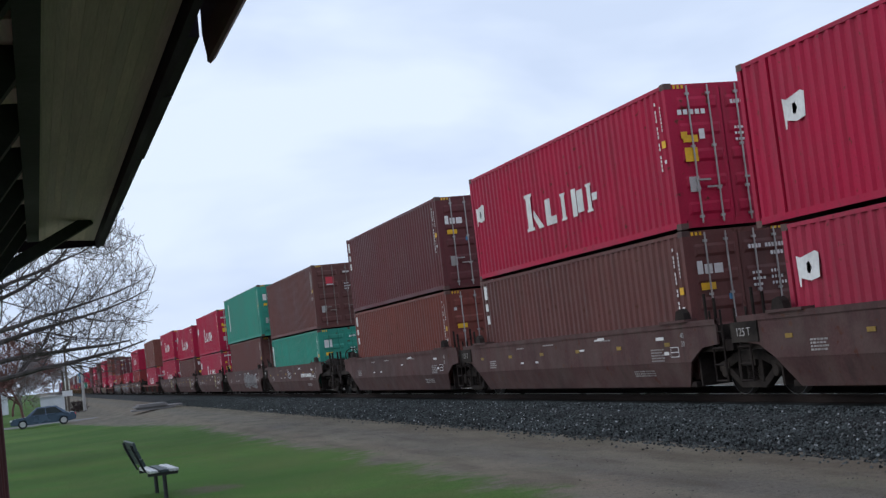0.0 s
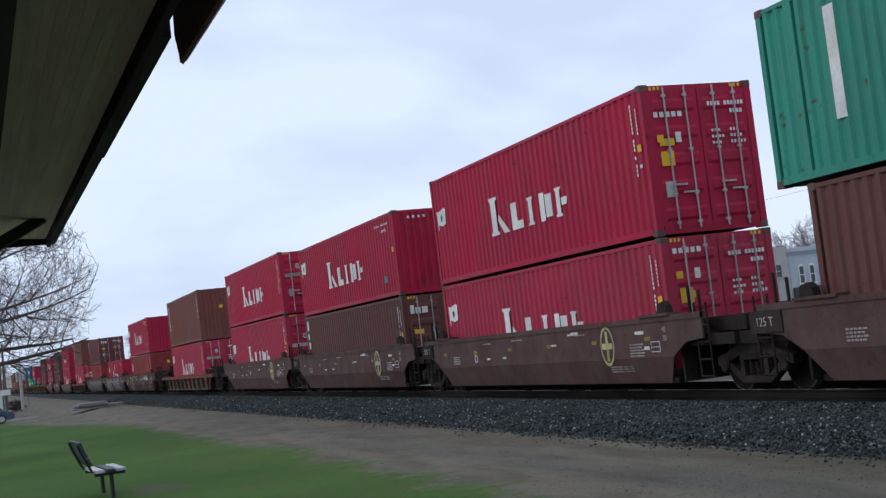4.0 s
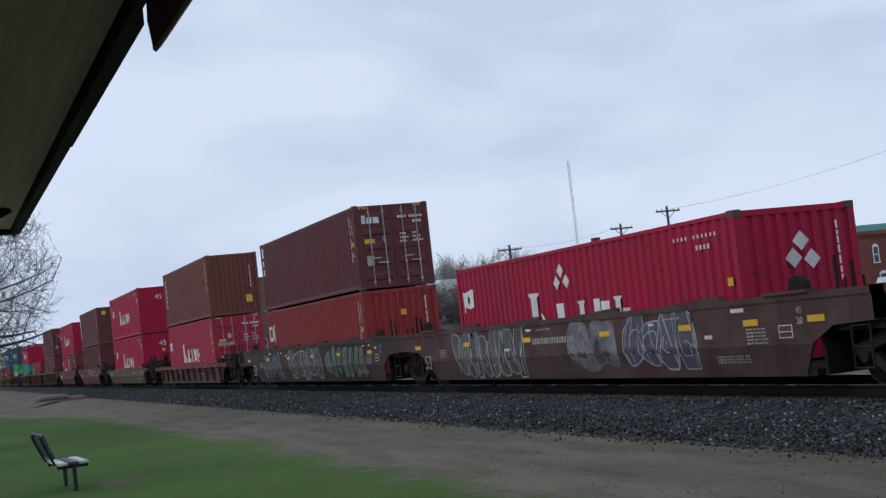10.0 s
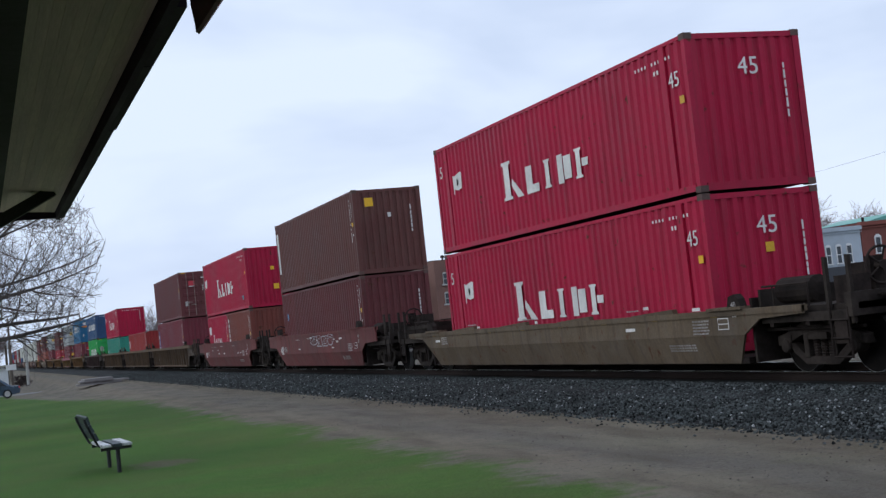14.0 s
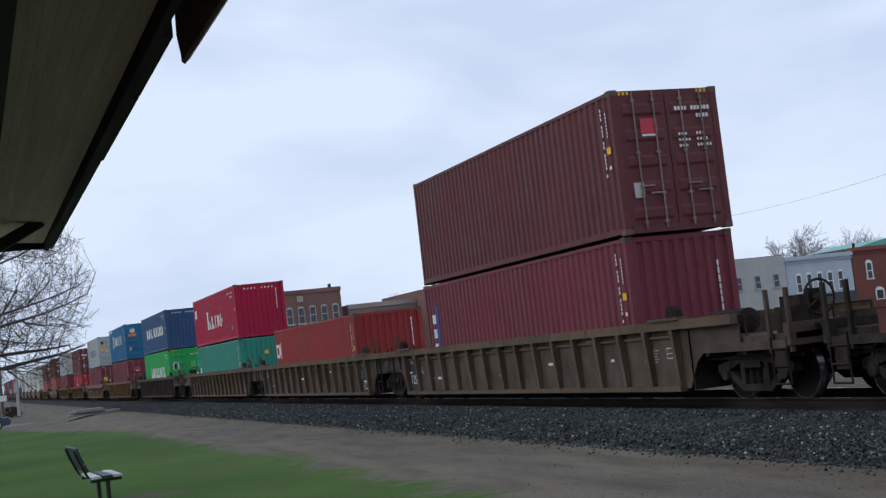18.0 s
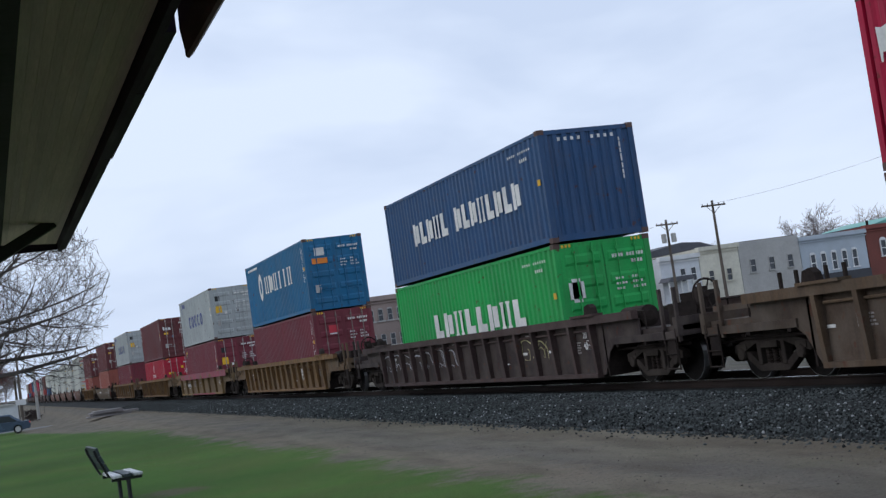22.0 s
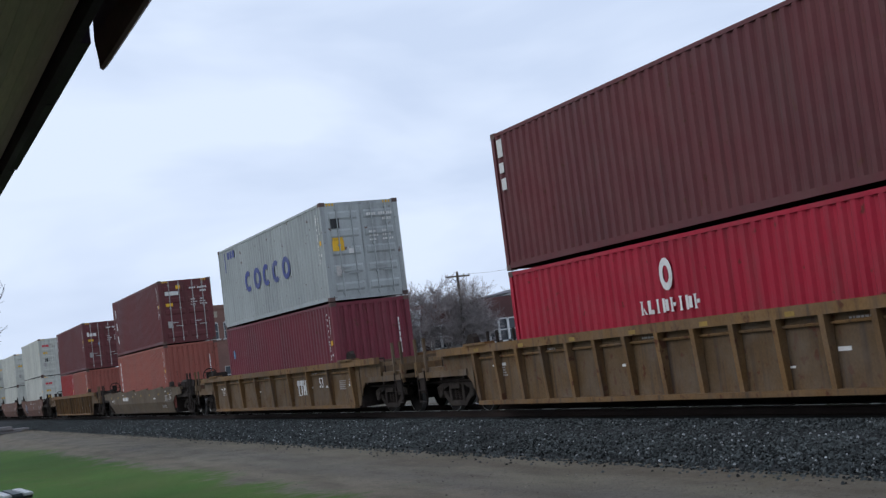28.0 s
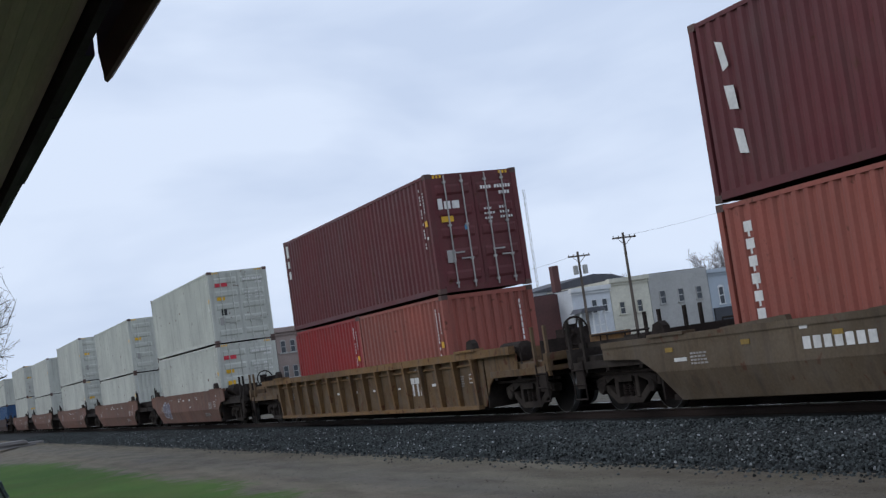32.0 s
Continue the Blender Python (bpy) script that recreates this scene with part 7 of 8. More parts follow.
# ---- the lawn ----
def build_bench():
    b = new("park_bench")
    b.location = (1.97, 22.0, ground_height(1.97, 22.0))
    b.scale = (0.86, 1.0, 1.0)
    b.rotation_euler = (0, 0, radians(2.5))
    tagged(b, "dark iron park bench with whitish seat slats on the lawn", "bench")
    back = [(-0.27, 0.44), (-0.33, 0.54), (-0.40, 0.68), (-0.47, 0.82), (-0.50, 0.92)]
    for y in (0.12, 1.28):
        def leg(bm):
            tube(bm, (0.04, 0, -0.05), (0.04, 0, 0.39), 0.042, sides=10)
            box(bm, -0.27, 0.30, -0.035, 0.035, 0.375, 0.425)
            pts = back + [(x - 0.05, z + 0.01) for x, z in back[::-1]]
            slab(bm, pts, "y", -0.035, 0.035)
        part("leg_frame", leg, M["bench_iron"], b, "black iron leg with back support", at=(0, y, 0), key="benchleg")
    for k, (x, mat) in enumerate(((-0.17, "bench_pale"), (0.03, "bench_dark"), (0.22, "bench_pale"))):
        def seat(bm, x=x):
            box(bm, x - 0.085, x + 0.085, 0, 1.4, 0.426, 0.475)
            bmesh.ops.bevel(bm, geom=bm.edges[:], offset=0.01, segments=2, affect="EDGES")
        part("seat_slat", seat, M[mat], b, "whitish slat" if mat == "bench_pale" else "dark slat")
    for k in range(3):
        (x0, z0), (x1, z1) = back[k + 1], back[k + 2] if k < 2 else (-0.515, 0.96)
        cx, cz = (x0 + x1) / 2, (z0 + z1) / 2
        d = Vector((x1 - x0, z1 - z0)).normalized() * 0.066
        q = Vector((d.y, -d.x)).normalized() * 0.045

        def slat(bm, cx=cx, cz=cz, d=d, q=q):
            slab(bm, [(cx - d.x, cz - d.y), (cx + d.x, cz + d.y), (cx + d.x + q.x, cz + d.y + q.y), (cx - d.x + q.x, cz - d.y + q.y)], "y", 0, 1.4)
        part("back_slat", slat, M["bench_dark"], b, "dark back slat")


def build_boards():
    p = new("crossing_panel_stack")
    p.location = (6.1, 88, 0.06)
    tagged(p, "low stack of old grey timber panels beside the track", "timber stack")
    rnd = random.Random(3)
    for k, (x0, x1, turn) in enumerate(((-0.3, 2.5, -2), (0.1, 2.9, 4), (-0.1, 2.0, -1), (0.15, 1.9, 2))):
        part("panel", blocks((x0, x1, -1.0, 1.1, 0.1 * k, 0.1 * k + 0.092)), M["planks"], p, at=(0, rnd.uniform(-0.2, 0.2), 0), turn=(0, 0, turn))


def build_car():
    c = new("parked_car")
    c.location = (-1.9, 99, ground_height(-1.9, 99) + 0.02)
    tagged(c, "slate blue four-door sedan parked at the end of the lawn", "car")

    def body(bm):
        slab(bm, [(0.0, 0.28), (0.05, 0.62), (0.25, 0.72), (1.2, 0.80), (3.7, 0.84), (4.45, 0.80), (4.55, 0.60), (4.5, 0.28), (3.9, 0.22), (0.6, 0.22)], "y", -0.86, 0.86)
        bmesh.ops.bevel(bm, geom=bm.edges[:], offset=0.05, segments=2, affect="EDGES")

    def cabin(bm):
        lo, hi = [(1.15, 0.80), (3.95, 0.84)], [(1.85, 1.36), (3.25, 1.38)]
        vs = [bm.verts.new(v) for v in ((1.1, -0.8, 0.79), (4.0, -0.8, 0.82), (3.2, -0.62, 1.40), (1.9, -0.62, 1.39), (1.1, 0.8, 0.79), (4.0, 0.8, 0.82), (3.2, 0.62, 1.40), (1.9, 0.62, 1.39))]
        for f in ((0, 1, 2, 3), (4, 7, 6, 5), (0, 3, 7, 4), (1, 5, 6, 2), (3, 2, 6, 7), (0, 4, 5, 1)):
            bm.faces.new([vs[i] for i in f])
        bmesh.ops.bevel(bm, geom=bm.edges[:], offset=0.04, segments=2, affect="EDGES")
    bo = part("body", body, M["car_blue"], c)
    part("cabin", cabin, M["car_blue"], c)
    for x0, x1, t0, t1 in ((1.45, 2.42, 1.95, 2.44), (2.5, 3.62, 2.5, 3.12)):
        part("side_window", lambda bm, x0=x0, x1=x1, t0=t0, t1=t1: slab(bm, [(x0, 0.88), (x1, 0.88), (t1, 1.31), (t0, 1.31)], "y", -0.80, -0.70), M["glass"], c, "dark side window")
    for x in (0.85, 3.65):
        for y in (-0.86, 0.68):
            w = part("wheel", lambda bm: lathe(bm, [(0.0, 0.2), (0.0, 0.30), (0.02, 0.32), (0.16, 0.32), (0.18, 0.30), (0.18, 0.2)], "y", 20), M["rubber"], c, "black tyre", at=(x, y, 0.31), key="carwheel")
            part("rim", lambda bm: lathe(bm, [(-0.012, 0.05), (-0.012, 0.2), (0.02, 0.21)], "y", 20), M["silver"], w, "silver rim", key="carrim")
    part("headlight", blocks((-0.0, 0.14, -0.84, -0.5, 0.58, 0.68)), M["white_trim"], c, "clear headlight")
    part("tail_light", blocks((4.44, 4.53, -0.84, -0.55, 0.62, 0.76)), M["redmark"], c, "red tail light")


# ---- trees: tapered trunks and limbs that fork down to bare twigs ----
def grow_tree(seed, height, spread, levels, lean=(0, 0), droop=0.0, sides=5, first=0.25, twig=0.006):
    rnd = random.Random(seed)
    trunk, crown = ([], []), ([], [])

    def limb(store, p, q, r0, r1):
        verts, faces = store
        w = (q - p)
        if w.length < 1e-5:
            return
        w.normalize()
        u = w.orthogonal().normalized()
        v = w.cross(u)
        n = sides if r0 > 0.03 else 3
        b = len(verts)
        for c, r in ((p, r0), (q, r1)):
            for k in range(n):
                a = 2 * math.pi * k / n
                verts.append(tuple(c + r * (math.cos(a) * u + math.sin(a) * v)))
        for k in range(n):
            faces.append((b + k, b + (k + 1) % n, b + n + (k + 1) % n, b + n + k))

    def branch(p, d, length, r, level):
        store = trunk if level == 0 else crown
        steps = 5 if level < 3 else 3
        pts, kids = [p], []
        for i in range(steps):
            d = (d + Vector((rnd.gauss(0, 0.13), rnd.gauss(0, 0.13), rnd.gauss(0, 0.10) - droop * (level > 1) * 0.06 + (0.04 if level <= 1 else 0)))).normalized()
            q = pts[-1] + d * (length / steps)
            f0, f1 = 1 - i / steps * 0.6, 1 - (i + 1) / steps * 0.6
            limb(store, pts[-1], q, max(r * f0, twig), max(r * f1, twig))
            pts.append(q)
            if level < levels:
                lo = first if level == 0 else 0.2
                if (i + 1) / steps > lo:
                    kids += [(q, d)] * (2 if level < 2 else rnd.choice((1, 2, 2)))
        for q, dd in kids:
            side = Vector((rnd.uniform(-1, 1), rnd.uniform(-1, 1), rnd.uniform(-0.25, 0.7)))
            side = (side - side.project(dd)).normalized()
            mix = spread * rnd.uniform(0.75, 1.25)
            nd = (dd + side * mix).normalized()
            branch(q, nd, length * rnd.uniform(0.50, 0.74), max(r * rnd.uniform(0.34, 0.5), twig), level + 1)

    branch(Vector((0, 0, -0.2)), Vector((lean[0], lean[1], 1)).normalized(), height, 0.032 * height, 0)
    out = []
    for name, (verts, faces) in (("trunk", trunk), ("crown", crown)):
        me = bpy.data.meshes.new(name)
        me.from_pydata(verts, [], faces)
        me.materials.append(None)
        out.append(me)
    return out


def plant_tree(name, meshes, mat, at, scale, turn, label, group=""):
    t = new(name)
    t.location, t.rotation_euler, t.scale = at, (0, 0, radians(turn)), (scale, scale, scale)
    tagged(t, label, "tree", group)
    put("trunk", meshes[0], mat, t)
    put("crown", meshes[1], mat, t)
    return t


def grow_shade_tree(seed):
    """A broad tree: limbs that leave the trunk low, sweep out and turn up at their ends, with fine twigs all along."""
    rnd = random.Random(seed)
    trunk, crown = ([], []), ([], [])

    def limb(store, p, q, r0, r1):
        verts, faces = store
        w = (q - p).normalized()
        u = w.orthogonal().normalized()
        v = w.cross(u)
        n = 7 if r0 > 0.05 else (4 if r0 > 0.015 else 3)
        b = len(verts)
        for c, r in ((p, r0), (q, r1)):
            verts.extend(tuple(c + r * (math.cos(2 * math.pi * k / n) * u + math.sin(2 * math.pi * k / n) * v)) for k in range(n))
        faces.extend((b + k, b + (k + 1) % n, b + n + (k + 1) % n, b + n + k) for k in range(n))

    def bough(p, d, length, r, level, up):
        steps = (10, 6, 4, 3)[level]
        for i in range(steps):
            f = (i + 1) / steps
            j = (0.075, 0.13, 0.17, 0.2)[level]
            d = (d + Vector((rnd.gauss(0, j), rnd.gauss(0, j), rnd.gauss(0, j * 0.8) + up * f))).normalized()
            q = p + d * (length / steps)
            if (q.x / 7.7) ** 2 + (q.y / 7.7) ** 2 + ((q.z - 5.3) / 5.1) ** 2 > rnd.uniform(0.90, 1.06):
                return
            limb(crown, p, q, max(r * (1 - 0.8 * (f - 1 / steps)), 0.0062), max(r * (1 - 0.8 * f), 0.005))
            p = q
            if level < 3 and f > (0.3, 0.15, 0.12)[level]:
                for k in range(2 if level < 2 else rnd.choice((0, 1, 1))):
                    a = rnd.uniform(0, 6.28)
                    u = d.orthogonal().normalized()
                    side = u * math.cos(a) + d.cross(u) * math.sin(a)
                    nd = (d * rnd.uniform(0.45, 0.9) + side * rnd.uniform(0.55, 1.0) + Vector((0, 0, 0.12))).normalized()
                    bough(p, nd, length * rnd.uniform(*((0.24, 0.42), (0.36, 0.55), (0.42, 0.62))[level]) * (1.2 - 0.45 * f), max(r * (1 - 0.7 * f) * 0.42, 0.007), level + 1, rnd.uniform(0.04, 0.2))

    top = Vector((0.2, 0.1, 8.5))
    for k in range(8):
        a, b = top * (k / 8), top * ((k + 1) / 8)
        limb(trunk, a - Vector((0, 0, 0.2)), b - Vector((0, 0, 0.2)), 0.30 - 0.03 * k, 0.27 - 0.03 * k)
    for k in range(18):
        f = k / 17
        az = radians((k * 137.5) % 360 if k % 3 == 2 else rnd.uniform(-42, 42))
        el = radians(3 + 50 * f ** 1.1 + rnd.uniform(-5, 6))
        start = top * (0.30 + 0.62 * f) - Vector((0, 0, 0.2))
        bough(start, Vector((math.cos(az) * math.cos(el), math.sin(az) * math.cos(el), math.sin(el))), rnd.uniform(7.2, 8.2) * (1 - 0.12 * f), 0.12 - 0.05 * f, 0, rnd.uniform(0.02, 0.07))
    out = []
    for name, (verts, faces) in (("trunk", trunk), ("crown", crown)):
        me = bpy.data.meshes.new(name)
        me.from_pydata(verts, [], faces)
        me.materials.append(None)
        out.append(me)
    return out


def build_trees():
    plant_tree("shade_tree", grow_shade_tree(7), M["bark"], (-3.5, 43, ground_height(-3.5, 43)), 1.0, 0, "large bare shade tree with spreading twigs at the lawn's edge")
    small = [grow_tree(80 + k, 4.6, 0.95, 4, first=0.2, twig=0.016) for k in range(2)]
    rnd = random.Random(9)
    # reddish trees and others at the far end of the lawn
    for k, (x, y, s) in enumerate(((-3.1, 109, 1.15), (-1.2, 122, 0.95), (-1.5, 150, 0.9), (-13, 135, 1.2), (-3, 170, 1.1), (-18, 150, 1.3), (2.5, 210, 1.2), (-8, 230, 1.4))):
        plant_tree("bare_tree", small[k % 2], M["redtwig"] if k in (0, 1, 4) else M["farbark"], (x, y, -0.5), s, 50 * k, "bare spring tree with reddish twigs beyond the lawn" if k in (0, 1, 4) else "bare grey tree beyond the lawn", "trees beyond the lawn")
    # a row before the brick works
    for k, (fx, y, s) in enumerate(((0.420, 118, 0.80), (0.431, 117, 0.95), (0.440, 118, 0.9), (0.450, 116, 0.95), (0.462, 118, 0.85), (0.473, 117, 0.8))):
        plant_tree("bare_tree", small[k % 2], M["farbark"], (fx * y, y, -0.3), s, 61 * k, "bare brown tree before the brick works", "trees among the town buildings")
    # behind the shops
    for k, (fx, y, s) in enumerate(((0.433, 150, 1.2), (0.452, 152, 1.1), (0.475, 152, 1.05), (0.414, 146, 1.15), (0.64, 150, 1.15), (0.72, 150, 1.3), (0.742, 152, 1.35), (0.385, 150, 1.15), (0.12, 160, 0.9), (0.345, 165, 1.0))):
        plant_tree("bare_tree", small[k % 2], M["farbark"], (fx * y, y, -0.3), s, 77 * k, "bare grey tree among the town buildings", "trees among the town buildings")


# ---- the town beyond the line ----
def window(parent, x, z, w, h, arched, trim="white_trim", y=0.0, t=0.13):
    """A sash window on a wall that faces -y."""
    hh = h + min(t, 0.10 if arched else 0.16)

    def frame_b(bm):
        head = [(w / 4, hh + 2 * t), (-w / 4, hh + 2 * t)] if arched else []
        outer = [(-w / 2 - t, 0), (-w / 2 - t, hh)] + head[::-1] + [(w / 2 + t, hh), (w / 2 + t, 0)]
        slab(bm, outer + [(w / 2, 0), (w / 2, h), (-w / 2, h), (-w / 2, 0)], "y", -0.10, 0.05)
    win = part("window", frame_b, M[trim], parent, at=(x, y, z), key=("win", w, h, arched, t))
    part("sill", blocks((-w / 2 - 0.2, w / 2 + 0.2, -0.16, 0.05, -0.14, 0)), M[trim], win, key=("wsill", w))
    part("sash_bar", blocks((-w / 2, w / 2, -0.06, -0.031, h * 0.48, h * 0.53)), M[trim], win, key=("wbar", w, h))
    part("pane", blocks((-w / 2, w / 2, -0.03, -0.012, 0, h)), M["glass"], win, "dark glass", key=("pane", w, h))


def shop(name, fx0, fx1, top, wall_mat, label, wins, depth=14.0, cornice="white_trim", roof="dark_roof", Y=120.0, base=None, side_mat=None, win_trim="white_trim", win_t=0.13):
    x0, x1, h = fx0 * Y, fx1 * Y, top * Y + 1.94
    b = new(name)
    b.location = (x0, Y, -0.1)
    w = x1 - x0
    tagged(b, label, "building", "buildings of the town street")
    part("wall", blocks((0, w, 0, depth, 0, h)), M[wall_mat], b)
    if side_mat:
        part("side_wall", blocks((-0.05, -0.003, 0.02, depth, 0, h - 0.3)), M[side_mat], b, "painted side wall")
    part("roof", blocks((-0.02, w + 0.02, 0.5, depth + 0.1, h + 0.002, h + 0.08)), M[roof], b)
    if cornice:
        part("cornice", blocks((-0.1, w + 0.1, -0.28, 0.4, h - 0.35, h + 0.1), (-0.1, w + 0.1, -0.16, 0.2, h - 0.62, h - 0.5)), M[cornice], b, "projecting cornice")
    for x, z, ww, hh, arched in wins:
        window(b, x * w, z, ww, hh, arched, win_trim, t=win_t)
    if base:
        part("shop_front", blocks((0.1, w - 0.1, -0.35, -0.003, 0.2, base)), M["dark_shade"], b, "dark shop front")
    return b, w, h


def row(n, a, b, z, w, h, arched=False):
    return [(a + (b - a) * k / max(n - 1, 1), z, w, h, arched) for k in range(n)]


def build_town():
    b, w, h = shop("brick_building", 0.215, 0.2815, 0.0555, "brick_brown", "two-storey brown brick corner building with seven arched windows", row(7, 0.08, 0.92, 5.55, 0.50, 1.40, True) + row(4, 0.15, 0.85, 1.4, 0.7, 1.5), side_mat="tan_wall", win_trim="grey_wall", cornice=None, win_t=0.06)
    part("parapet", blocks((-0.06, w + 0.06, -0.10, 0.3, h - 0.28, h + 0.09)), M["brick_brown"], b, "plain brick parapet")
    part("plaque", blocks((w / 2 - 0.3, w / 2 + 0.3, -0.12, -0.002, h - 1.05, h - 0.5)), M["tan_wall"], b, "pale stone plaque")
    part("vent", lambda bm: tube(bm, (w - 0.6, 1.5, h), (w - 0.6, 1.5, h + 0.5), 0.16), M["grime"], b)
    shop("brick_building", 0.2865, 0.352, 0.040, "brick_grey", "low grey-brown brick building with small arched windows", row(8, 0.08, 0.92, 4.5, 0.42, 1.05, True) + row(8, 0.08, 0.92, 2.1, 0.42, 1.05), cornice="brick_grey", Y=121, win_trim="grey_wall", win_t=0.05)
    b, w, h = shop("brick_building", 0.3525, 0.381, 0.047, "brick_brown", "narrow brown brick building with two window rows", row(3, 0.3, 0.72, 5.2, 0.34, 1.0, True) + row(3, 0.3, 0.72, 3.3, 0.34, 1.0, True), cornice=None, Y=118, win_trim="grey_wall", win_t=0.05)
    part("vent", lambda bm: lathe(bm, [(0, 0.1), (0.3, 0.1), (0.32, 0.24), (0.5, 0.2), (0.56, 0.05)], "z", 8, (1.5, 1.5, h)), M["grime"], b, "dark roof vent")
    b, w, h = shop("white_house", 0.383, 0.420, 0.0345, "white_wall", "white ornate house with a pediment and tall windows", row(4, 0.14, 0.86, 2.9, 0.75, 1.8), Y=122)
    part("pediment", lambda bm: slab(bm, [(0.6, h), (w - 0.6, h), (w / 2 + 0.9, h + 0.7), (w / 2 - 0.9, h + 0.7)], "y", -0.1, 3), M["white_trim"], b, "white pediment")
    b, w, h = shop("brick_works", 0.425, 0.5537, 0.0392, "brick_dark", "long low dark brick works with a square chimney", row(9, 0.06, 0.62, 2.2, 1.1, 2.2), cornice=None, depth=20, Y=123)
    part("chimney", blocks((w - 0.62, w + 0.10, 2.0, 2.8, h, 9.9)), M["brick_dark"], b, "square brick chimney")
    b, w, h = shop("white_building", 0.5545, 0.593, 0.0412, "white_wall", "white two-storey building with a columned porch", row(2, 0.55, 0.82, 4.2, 0.55, 1.3), win_t=0.06)
    part("porch_roof", lambda bm: slab(bm, [(-0.5, 4.3), (2.6, 4.3), (2.3, 4.75), (-0.1, 4.75)], "y", -2.2, -0.003), M["slate"], b, "grey porch roof")
    part("porch_floor", blocks((-0.5, 2.6, -2.1, -0.003, 1.9, 2.1)), M["white_trim"], b)
    for k in range(5):
        part("porch_post", blocks((-0.07, 0.07, -0.07, 0.07, 2.1, 4.3)), M["white_trim"], b, at=(-0.35 + 0.7 * k, -2.0, 0), key="porchpost")
    part("porch_rail", blocks((-0.4, 2.5, -2.04, -1.96, 2.8, 2.92)), M["white_trim"], b)
    hs = new("grey_roofed_house")
    hs.location = (72.0, 141, -0.1)
    tagged(hs, "large house with a broad grey slate roof behind the brick works", "house", "buildings of the town street")
    part("wall", blocks((0.4, 15.4, 0.3, 11.5, 0, 7.9)), M["white_wall"], hs)
    part("roof", lambda bm: slab(bm, [(0.0, 7.9), (15.8, 7.9), (12.2, 9.1), (9.6, 9.35)], "y", -0.1, 12.0), M["slate"], hs, "grey slate roof")
    shop("cream_building", 0.5935, 0.6335, 0.0455, "cream_wall", "plain cream rendered building with few windows", row(2, 0.25, 0.7, 3.7, 0.55, 1.2), cornice="cream_wall", win_trim="cream_wall", win_t=0.06)
    shop("grey_building", 0.6340, 0.6970, 0.0462, "grey_wall", "plain pale grey block building with three windows", row(3, 0.2, 0.82, 4.2, 0.62, 1.3), cornice=None, win_trim="grey_wall", win_t=0.06)
    shop("blue_grey_building", 0.6975, 0.7690, 0.0430, "blue_wall", "pale blue-grey ornate brick shop with five arched windows", row(5, 0.167, 0.80, 3.3, 0.55, 1.8, True), cornice="blue_wall", base=2.9, win_t=0.09)
    b, w, h = shop("brick_shop", 0.7700, 0.955, 0.0460, "brick", "long red brick shop, white arched windows, green roof", row(3, 0.095, 0.36, 4.0, 0.62, 1.7, True) + row(4, 0.49, 0.90, 4.0, 0.62, 1.7, True) + row(4, 0.14, 0.9, 0.6, 0.9, 2.0, True), cornice="brick")
    part("green_roof", lambda bm: slab(bm, [(3.2, h + 0.1), (w + 6, h + 0.1), (w + 4, h + 0.95), (7.5, h + 1.0), (4.4, h + 0.45)], "y", 3.0, 13.5), M["teal_roof"], b, "pale green metal roof")
    part("vent", lambda bm: tube(bm, (2.0, 2.0, h), (2.0, 2.0, h + 0.7), 0.15), M["grime"], b)
    shop("white_building", 0.962, 1.05, 0.032, "white_wall", "white low building with wide windows", row(4, 0.15, 0.85, 3.2, 1.6, 1.4), cornice=None)
    for k, (fx, y) in enumerate(((0.83, 108), (0.86, 108.5))):
        v = new("delivery_van")
        v.location = (fx * y, y, 0.0)
        tagged(v, "plain white delivery van parked before the brick shop", "van", "parked vans")
        part("body", lambda bm: slab(bm, [(0, 0.45), (0.1, 1.1), (0.9, 1.3), (1.4, 2.1), (4.9, 2.15), (5.0, 0.45)], "y", -0.95, 0.95), M["white_wall"], v, key="vanbody")
        part("windscreen", lambda bm: slab(bm, [(0.95, 1.35), (2.0, 1.35), (2.0, 1.95), (1.38, 1.95)], "y", -0.962, -0.951), M["glass"], v, "dark side window", key="vanwin")
        for x in (0.95, 4.0):
            part("wheel", lambda bm: lathe(bm, [(-0.1, 0.2), (-0.1, 0.36), (0.1, 0.36), (0.1, 0.2)], "y", 18), M["rubber"], v, "black tyre", at=(x, -0.9, 0.36), key="vanwheel")


def utility_pole(x, y, h, transformer=False, arm=True, label="weathered wooden utility pole with a crossarm"):
    p = new("utility_pole")
    p.location = (x, y, -0.2)
    tagged(p, label, "utility pole", "utility poles")
    part("pole", lambda bm: tube(bm, (0, 0, 0), (0, 0, h), 0.17, 0.11, 10), M["pole"], p, key=("pole", h))
    if not arm:
        return p
    part("crossarm", blocks((-1.25, 1.25, -0.2, -0.08, h - 0.55, h - 0.4)), M["pole"], p, key=("arm", h))
    part("brace", lambda bm: [tube(bm, (s * 0.75, -0.15, h - 0.52), (0, -0.12, h - 1.2), 0.03, sides=5) for s in (-1, 1)], M["pole"], p, key=("brace", h))
    for k in (-1.15, -0.6, 0.6, 1.15):
        part("insulator", lambda bm: lathe(bm, [(0, 0.03), (0.05, 0.06), (0.12, 0.05), (0.16, 0.02)], "z", 8), M["grey_wall"], p, "pale insulator", at=(k, -0.14, h - 0.4), key="insul")
    if transformer:
        for s in (-0.55, 0.55):
            part("transformer", lambda bm: lathe(bm, [(0, 0.2), (0.03, 0.26), (0.85, 0.26), (0.92, 0.15)], "z", 12), M["grey_wall"], p, "grey transformer can", at=(s, -0.1, h - 2.3), key="transf")
    return p


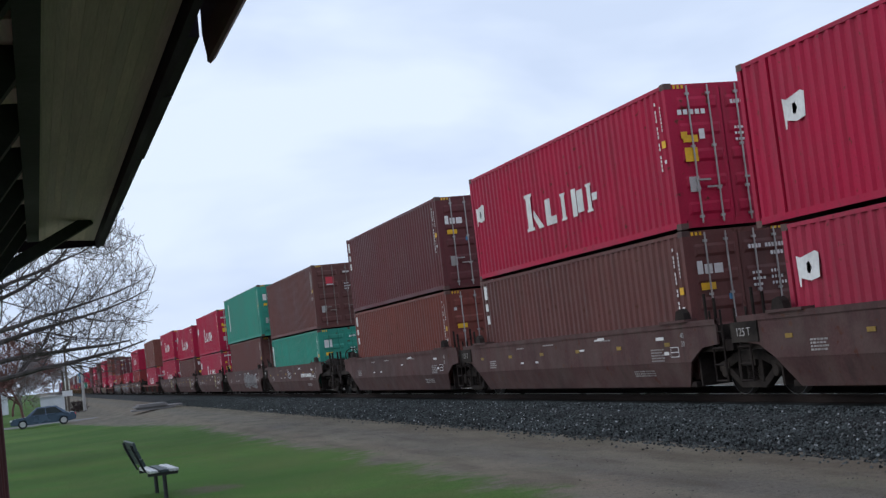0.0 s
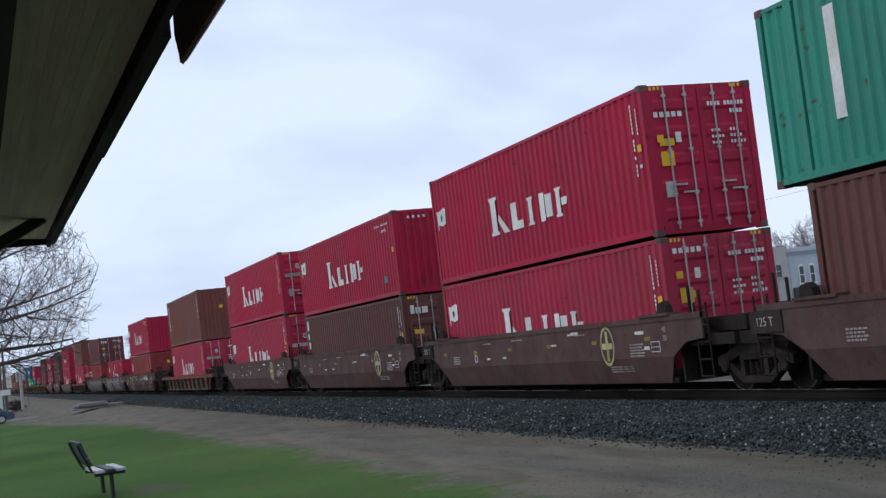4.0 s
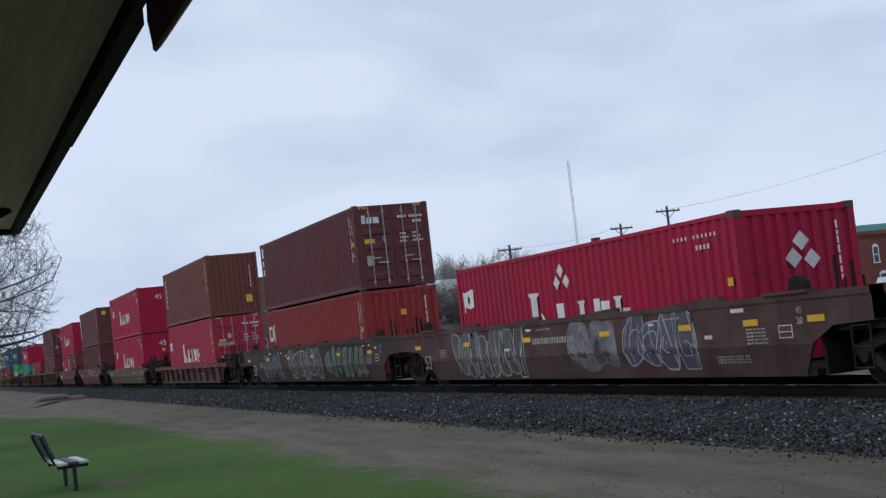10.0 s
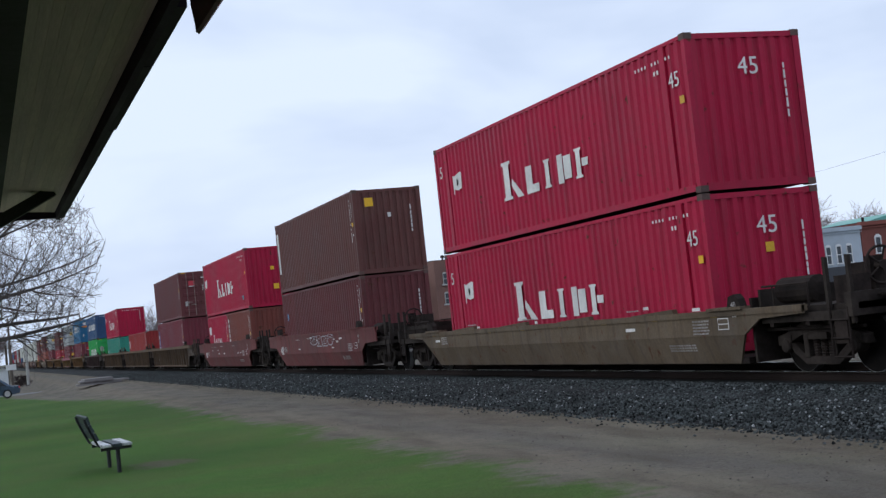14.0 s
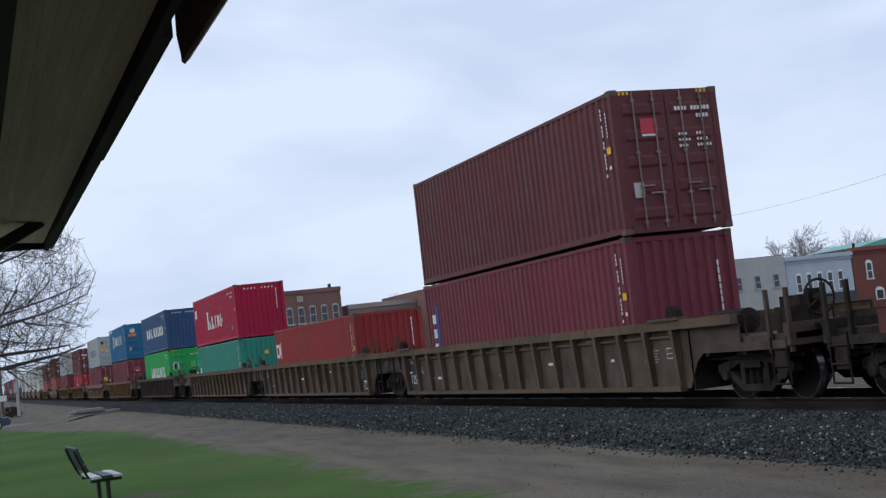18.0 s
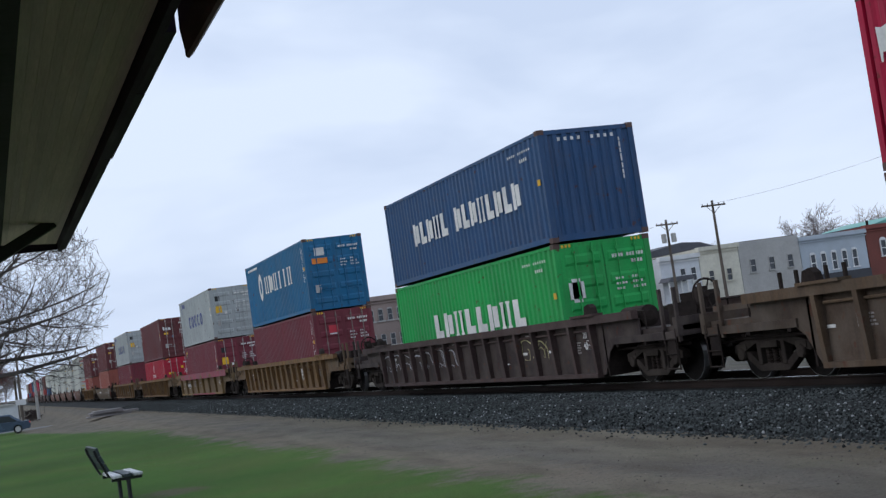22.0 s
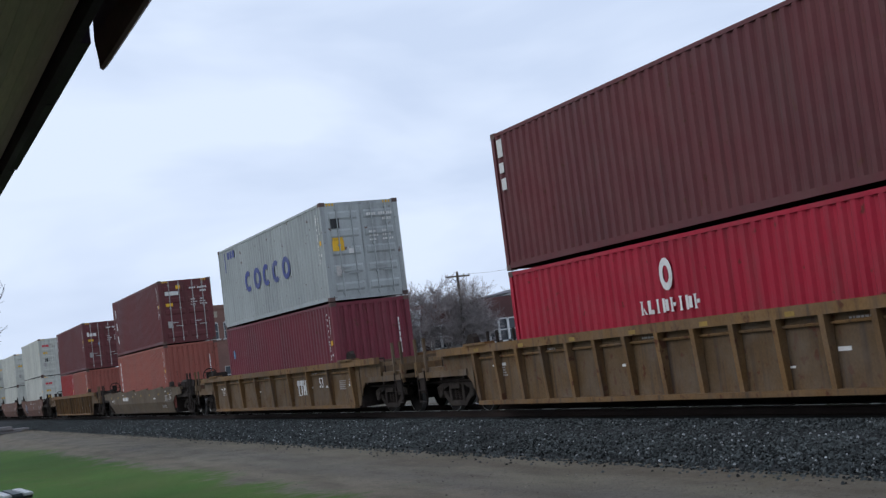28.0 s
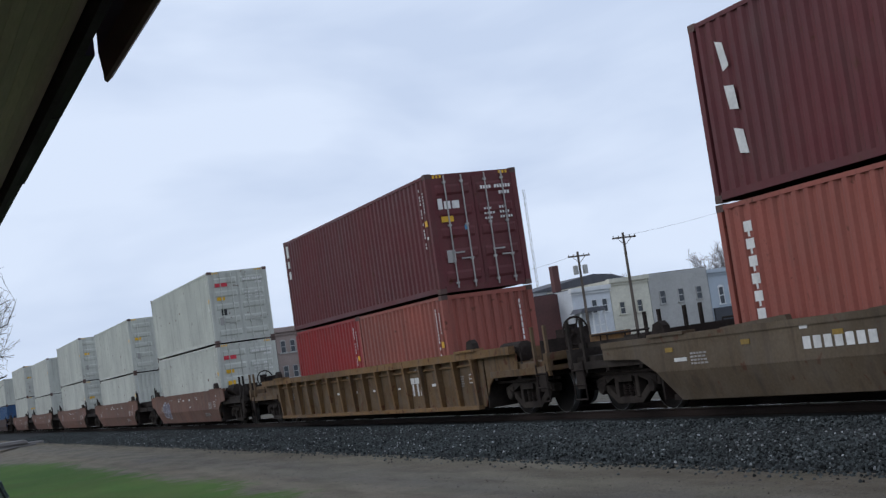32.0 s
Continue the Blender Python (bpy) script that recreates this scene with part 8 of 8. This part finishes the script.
def wire(a, b, sag):
    def build(bm):
        rings = []
        for k in range(13):
            t = k / 12
            q = Vector(a).lerp(Vector(b), t) - Vector((0, 0, sag * 4 * t * (1 - t)))
            rings.append([bm.verts.new(q + Vector((0, 0.011 * math.cos(w), 0.011 * math.sin(w)))) for w in (0.0, 2.09, 4.19)])
        for p, q in zip(rings, rings[1:]):
            for k in range(3):
                bm.faces.new([p[k], p[(k + 1) % 3], q[(k + 1) % 3], q[k]])
    ob = part("power_line", build, M["black"])
    tagged(ob, "thin dark overhead power line", "power line")


def build_street_things():
    utility_pole(0.5670 * 115, 115, 0.0733 * 115 + 2.1, True, label="wooden utility pole with two grey transformer cans")
    utility_pole(0.6155 * 104, 104, 0.0856 * 104 + 2.1)
    utility_pole(0.4589 * 116, 116, 0.0635 * 116 + 2.1)
    utility_pole(71.4, 75, 13.0)
    utility_pole(101.7, 112, 9.5, arm=False, label="short plain wooden utility pole")
    wire((71.4, 75, 12.6), (64.0, 104, 10.5), 0.7)
    wire((71.4, 75, 12.2), (101.7, 112, 9.2), 0.8)
    wire((53.2, 116, 9.0), (65.2, 115, 10.1), 0.5)
    # distant lattice mast
    m = new("radio_mast")
    m.location = (0.5235 * 330, 330, 0)
    tagged(m, "tall thin pale radio mast far behind the town", "mast")

    def mast(bm):
        for k in range(3):
            a = 2 * math.pi * k / 3
            tube(bm, (0.35 * math.cos(a), 0.35 * math.sin(a), 0), (0.35 * math.cos(a), 0.35 * math.sin(a), 45.5), 0.045, sides=4)
        for z in range(0, 45, 3):
            tube(bm, (0.35, 0, z), (-0.18, 0.3, z + 3), 0.025, sides=3)
            tube(bm, (-0.18, 0.3, z), (-0.18, -0.3, z + 3), 0.025, sides=3)
    part("lattice", mast, M["grey_wall"], m)
    # signal mast, sign and posts beyond the lawn
    s = new("lamp_post")
    s.location = (4.35, 132, -0.2)
    tagged(s, "pale grey lamp post at the street crossing", "street lamp")
    part("mast", lambda bm: tube(bm, (0, 0, 0), (0, 0, 4.8), 0.16, 0.12), M["grey_wall"], s)
    part("head", blocks((-0.75, 0.1, -0.15, 0.15, 4.1, 4.35)), M["grey_wall"], s)
    s = new("sign_post")
    s.location = (2.5, 112, -0.55)
    tagged(s, "tall thin dark post with a small white sign", "sign post")
    part("post", lambda bm: tube(bm, (0, 0, 0), (0, 0, 6.2), 0.10, 0.08), M["pole"], s)
    part("sign", blocks((-0.45, 0.35, -0.14, -0.11, 2.0, 2.45)), M["white_trim"], s, "small white sign")
    for x, y, h in ((2.9, 150, 4.2), (3.6, 165, 4.6)):
        utility_pole(x, y, h, arm=False, label="thin far wooden pole")
    v = new("white_shed")
    v.location = (0.3, 118, -0.55)
    tagged(v, "small plain white shed at the far street", "shed")
    part("wall", blocks((0, 2.0, 0, 2.4, 0, 2.05)), M["white_wall"], v)
    part("roof", lambda bm: slab(bm, [(-0.08, 2.05), (2.08, 2.05), (2.08, 2.12), (1.0, 2.25), (-0.08, 2.12)], "y", -0.1, 2.5), M["grey_wall"], v)
    rd = part("street", blocks((-60, 9.2, 104.5, 111, -0.62, -0.50)), M["asphalt"])
    tagged(rd, "asphalt street at the end of the lawn", "road", kind="structure")
    rnd = random.Random(4)
    bush = grow_tree(95, 1.1, 1.2, 3, first=0.1, twig=0.02)
    for x, y in ((3.5, 139), (4.0, 141), (4.4, 140), (-4, 114)):
        plant_tree("bush", bush, M["bush"], (x, y, -0.5), 0.62, rnd.uniform(0, 300), "bare dark brown bush by the street", "bushes by the street")
    hs = new("far_house")
    hs.location = (-14, 190, -0.5)
    tagged(hs, "pale house far beyond the lawn", "house")
    part("wall", blocks((0, 10, 0, 8, 0, 4.5)), M["white_wall"], hs)
    part("roof", lambda bm: slab(bm, [(-0.4, 4.5), (10.4, 4.5), (5, 7.4)], "y", -0.3, 8.3), M["dark_roof"], hs)


build_depot()
build_bench()
build_boards()
build_car()
build_trees()
build_town()
build_street_things()
build_track()
build_train()


# ---- what moves: the train rolls by, slowing a little ----
WAY = [(0, 0.900), (2, 35.634), (4, 69.899), (6, 103.505), (8, 136.397), (10, 168.609), (12, 200.220), (14, 231.316), (16, 261.972),
       (18, 292.230), (20, 322.097), (22, 351.546), (24, 380.526), (26, 408.986), (28, 436.901), (30, 464.312), (32, 491.376)]


def motions():
    for ob, (x, y, z) in MOVING:
        walk(ob, [(t, pose(x, y - gone, z)) for t, gone in WAY])


motions()
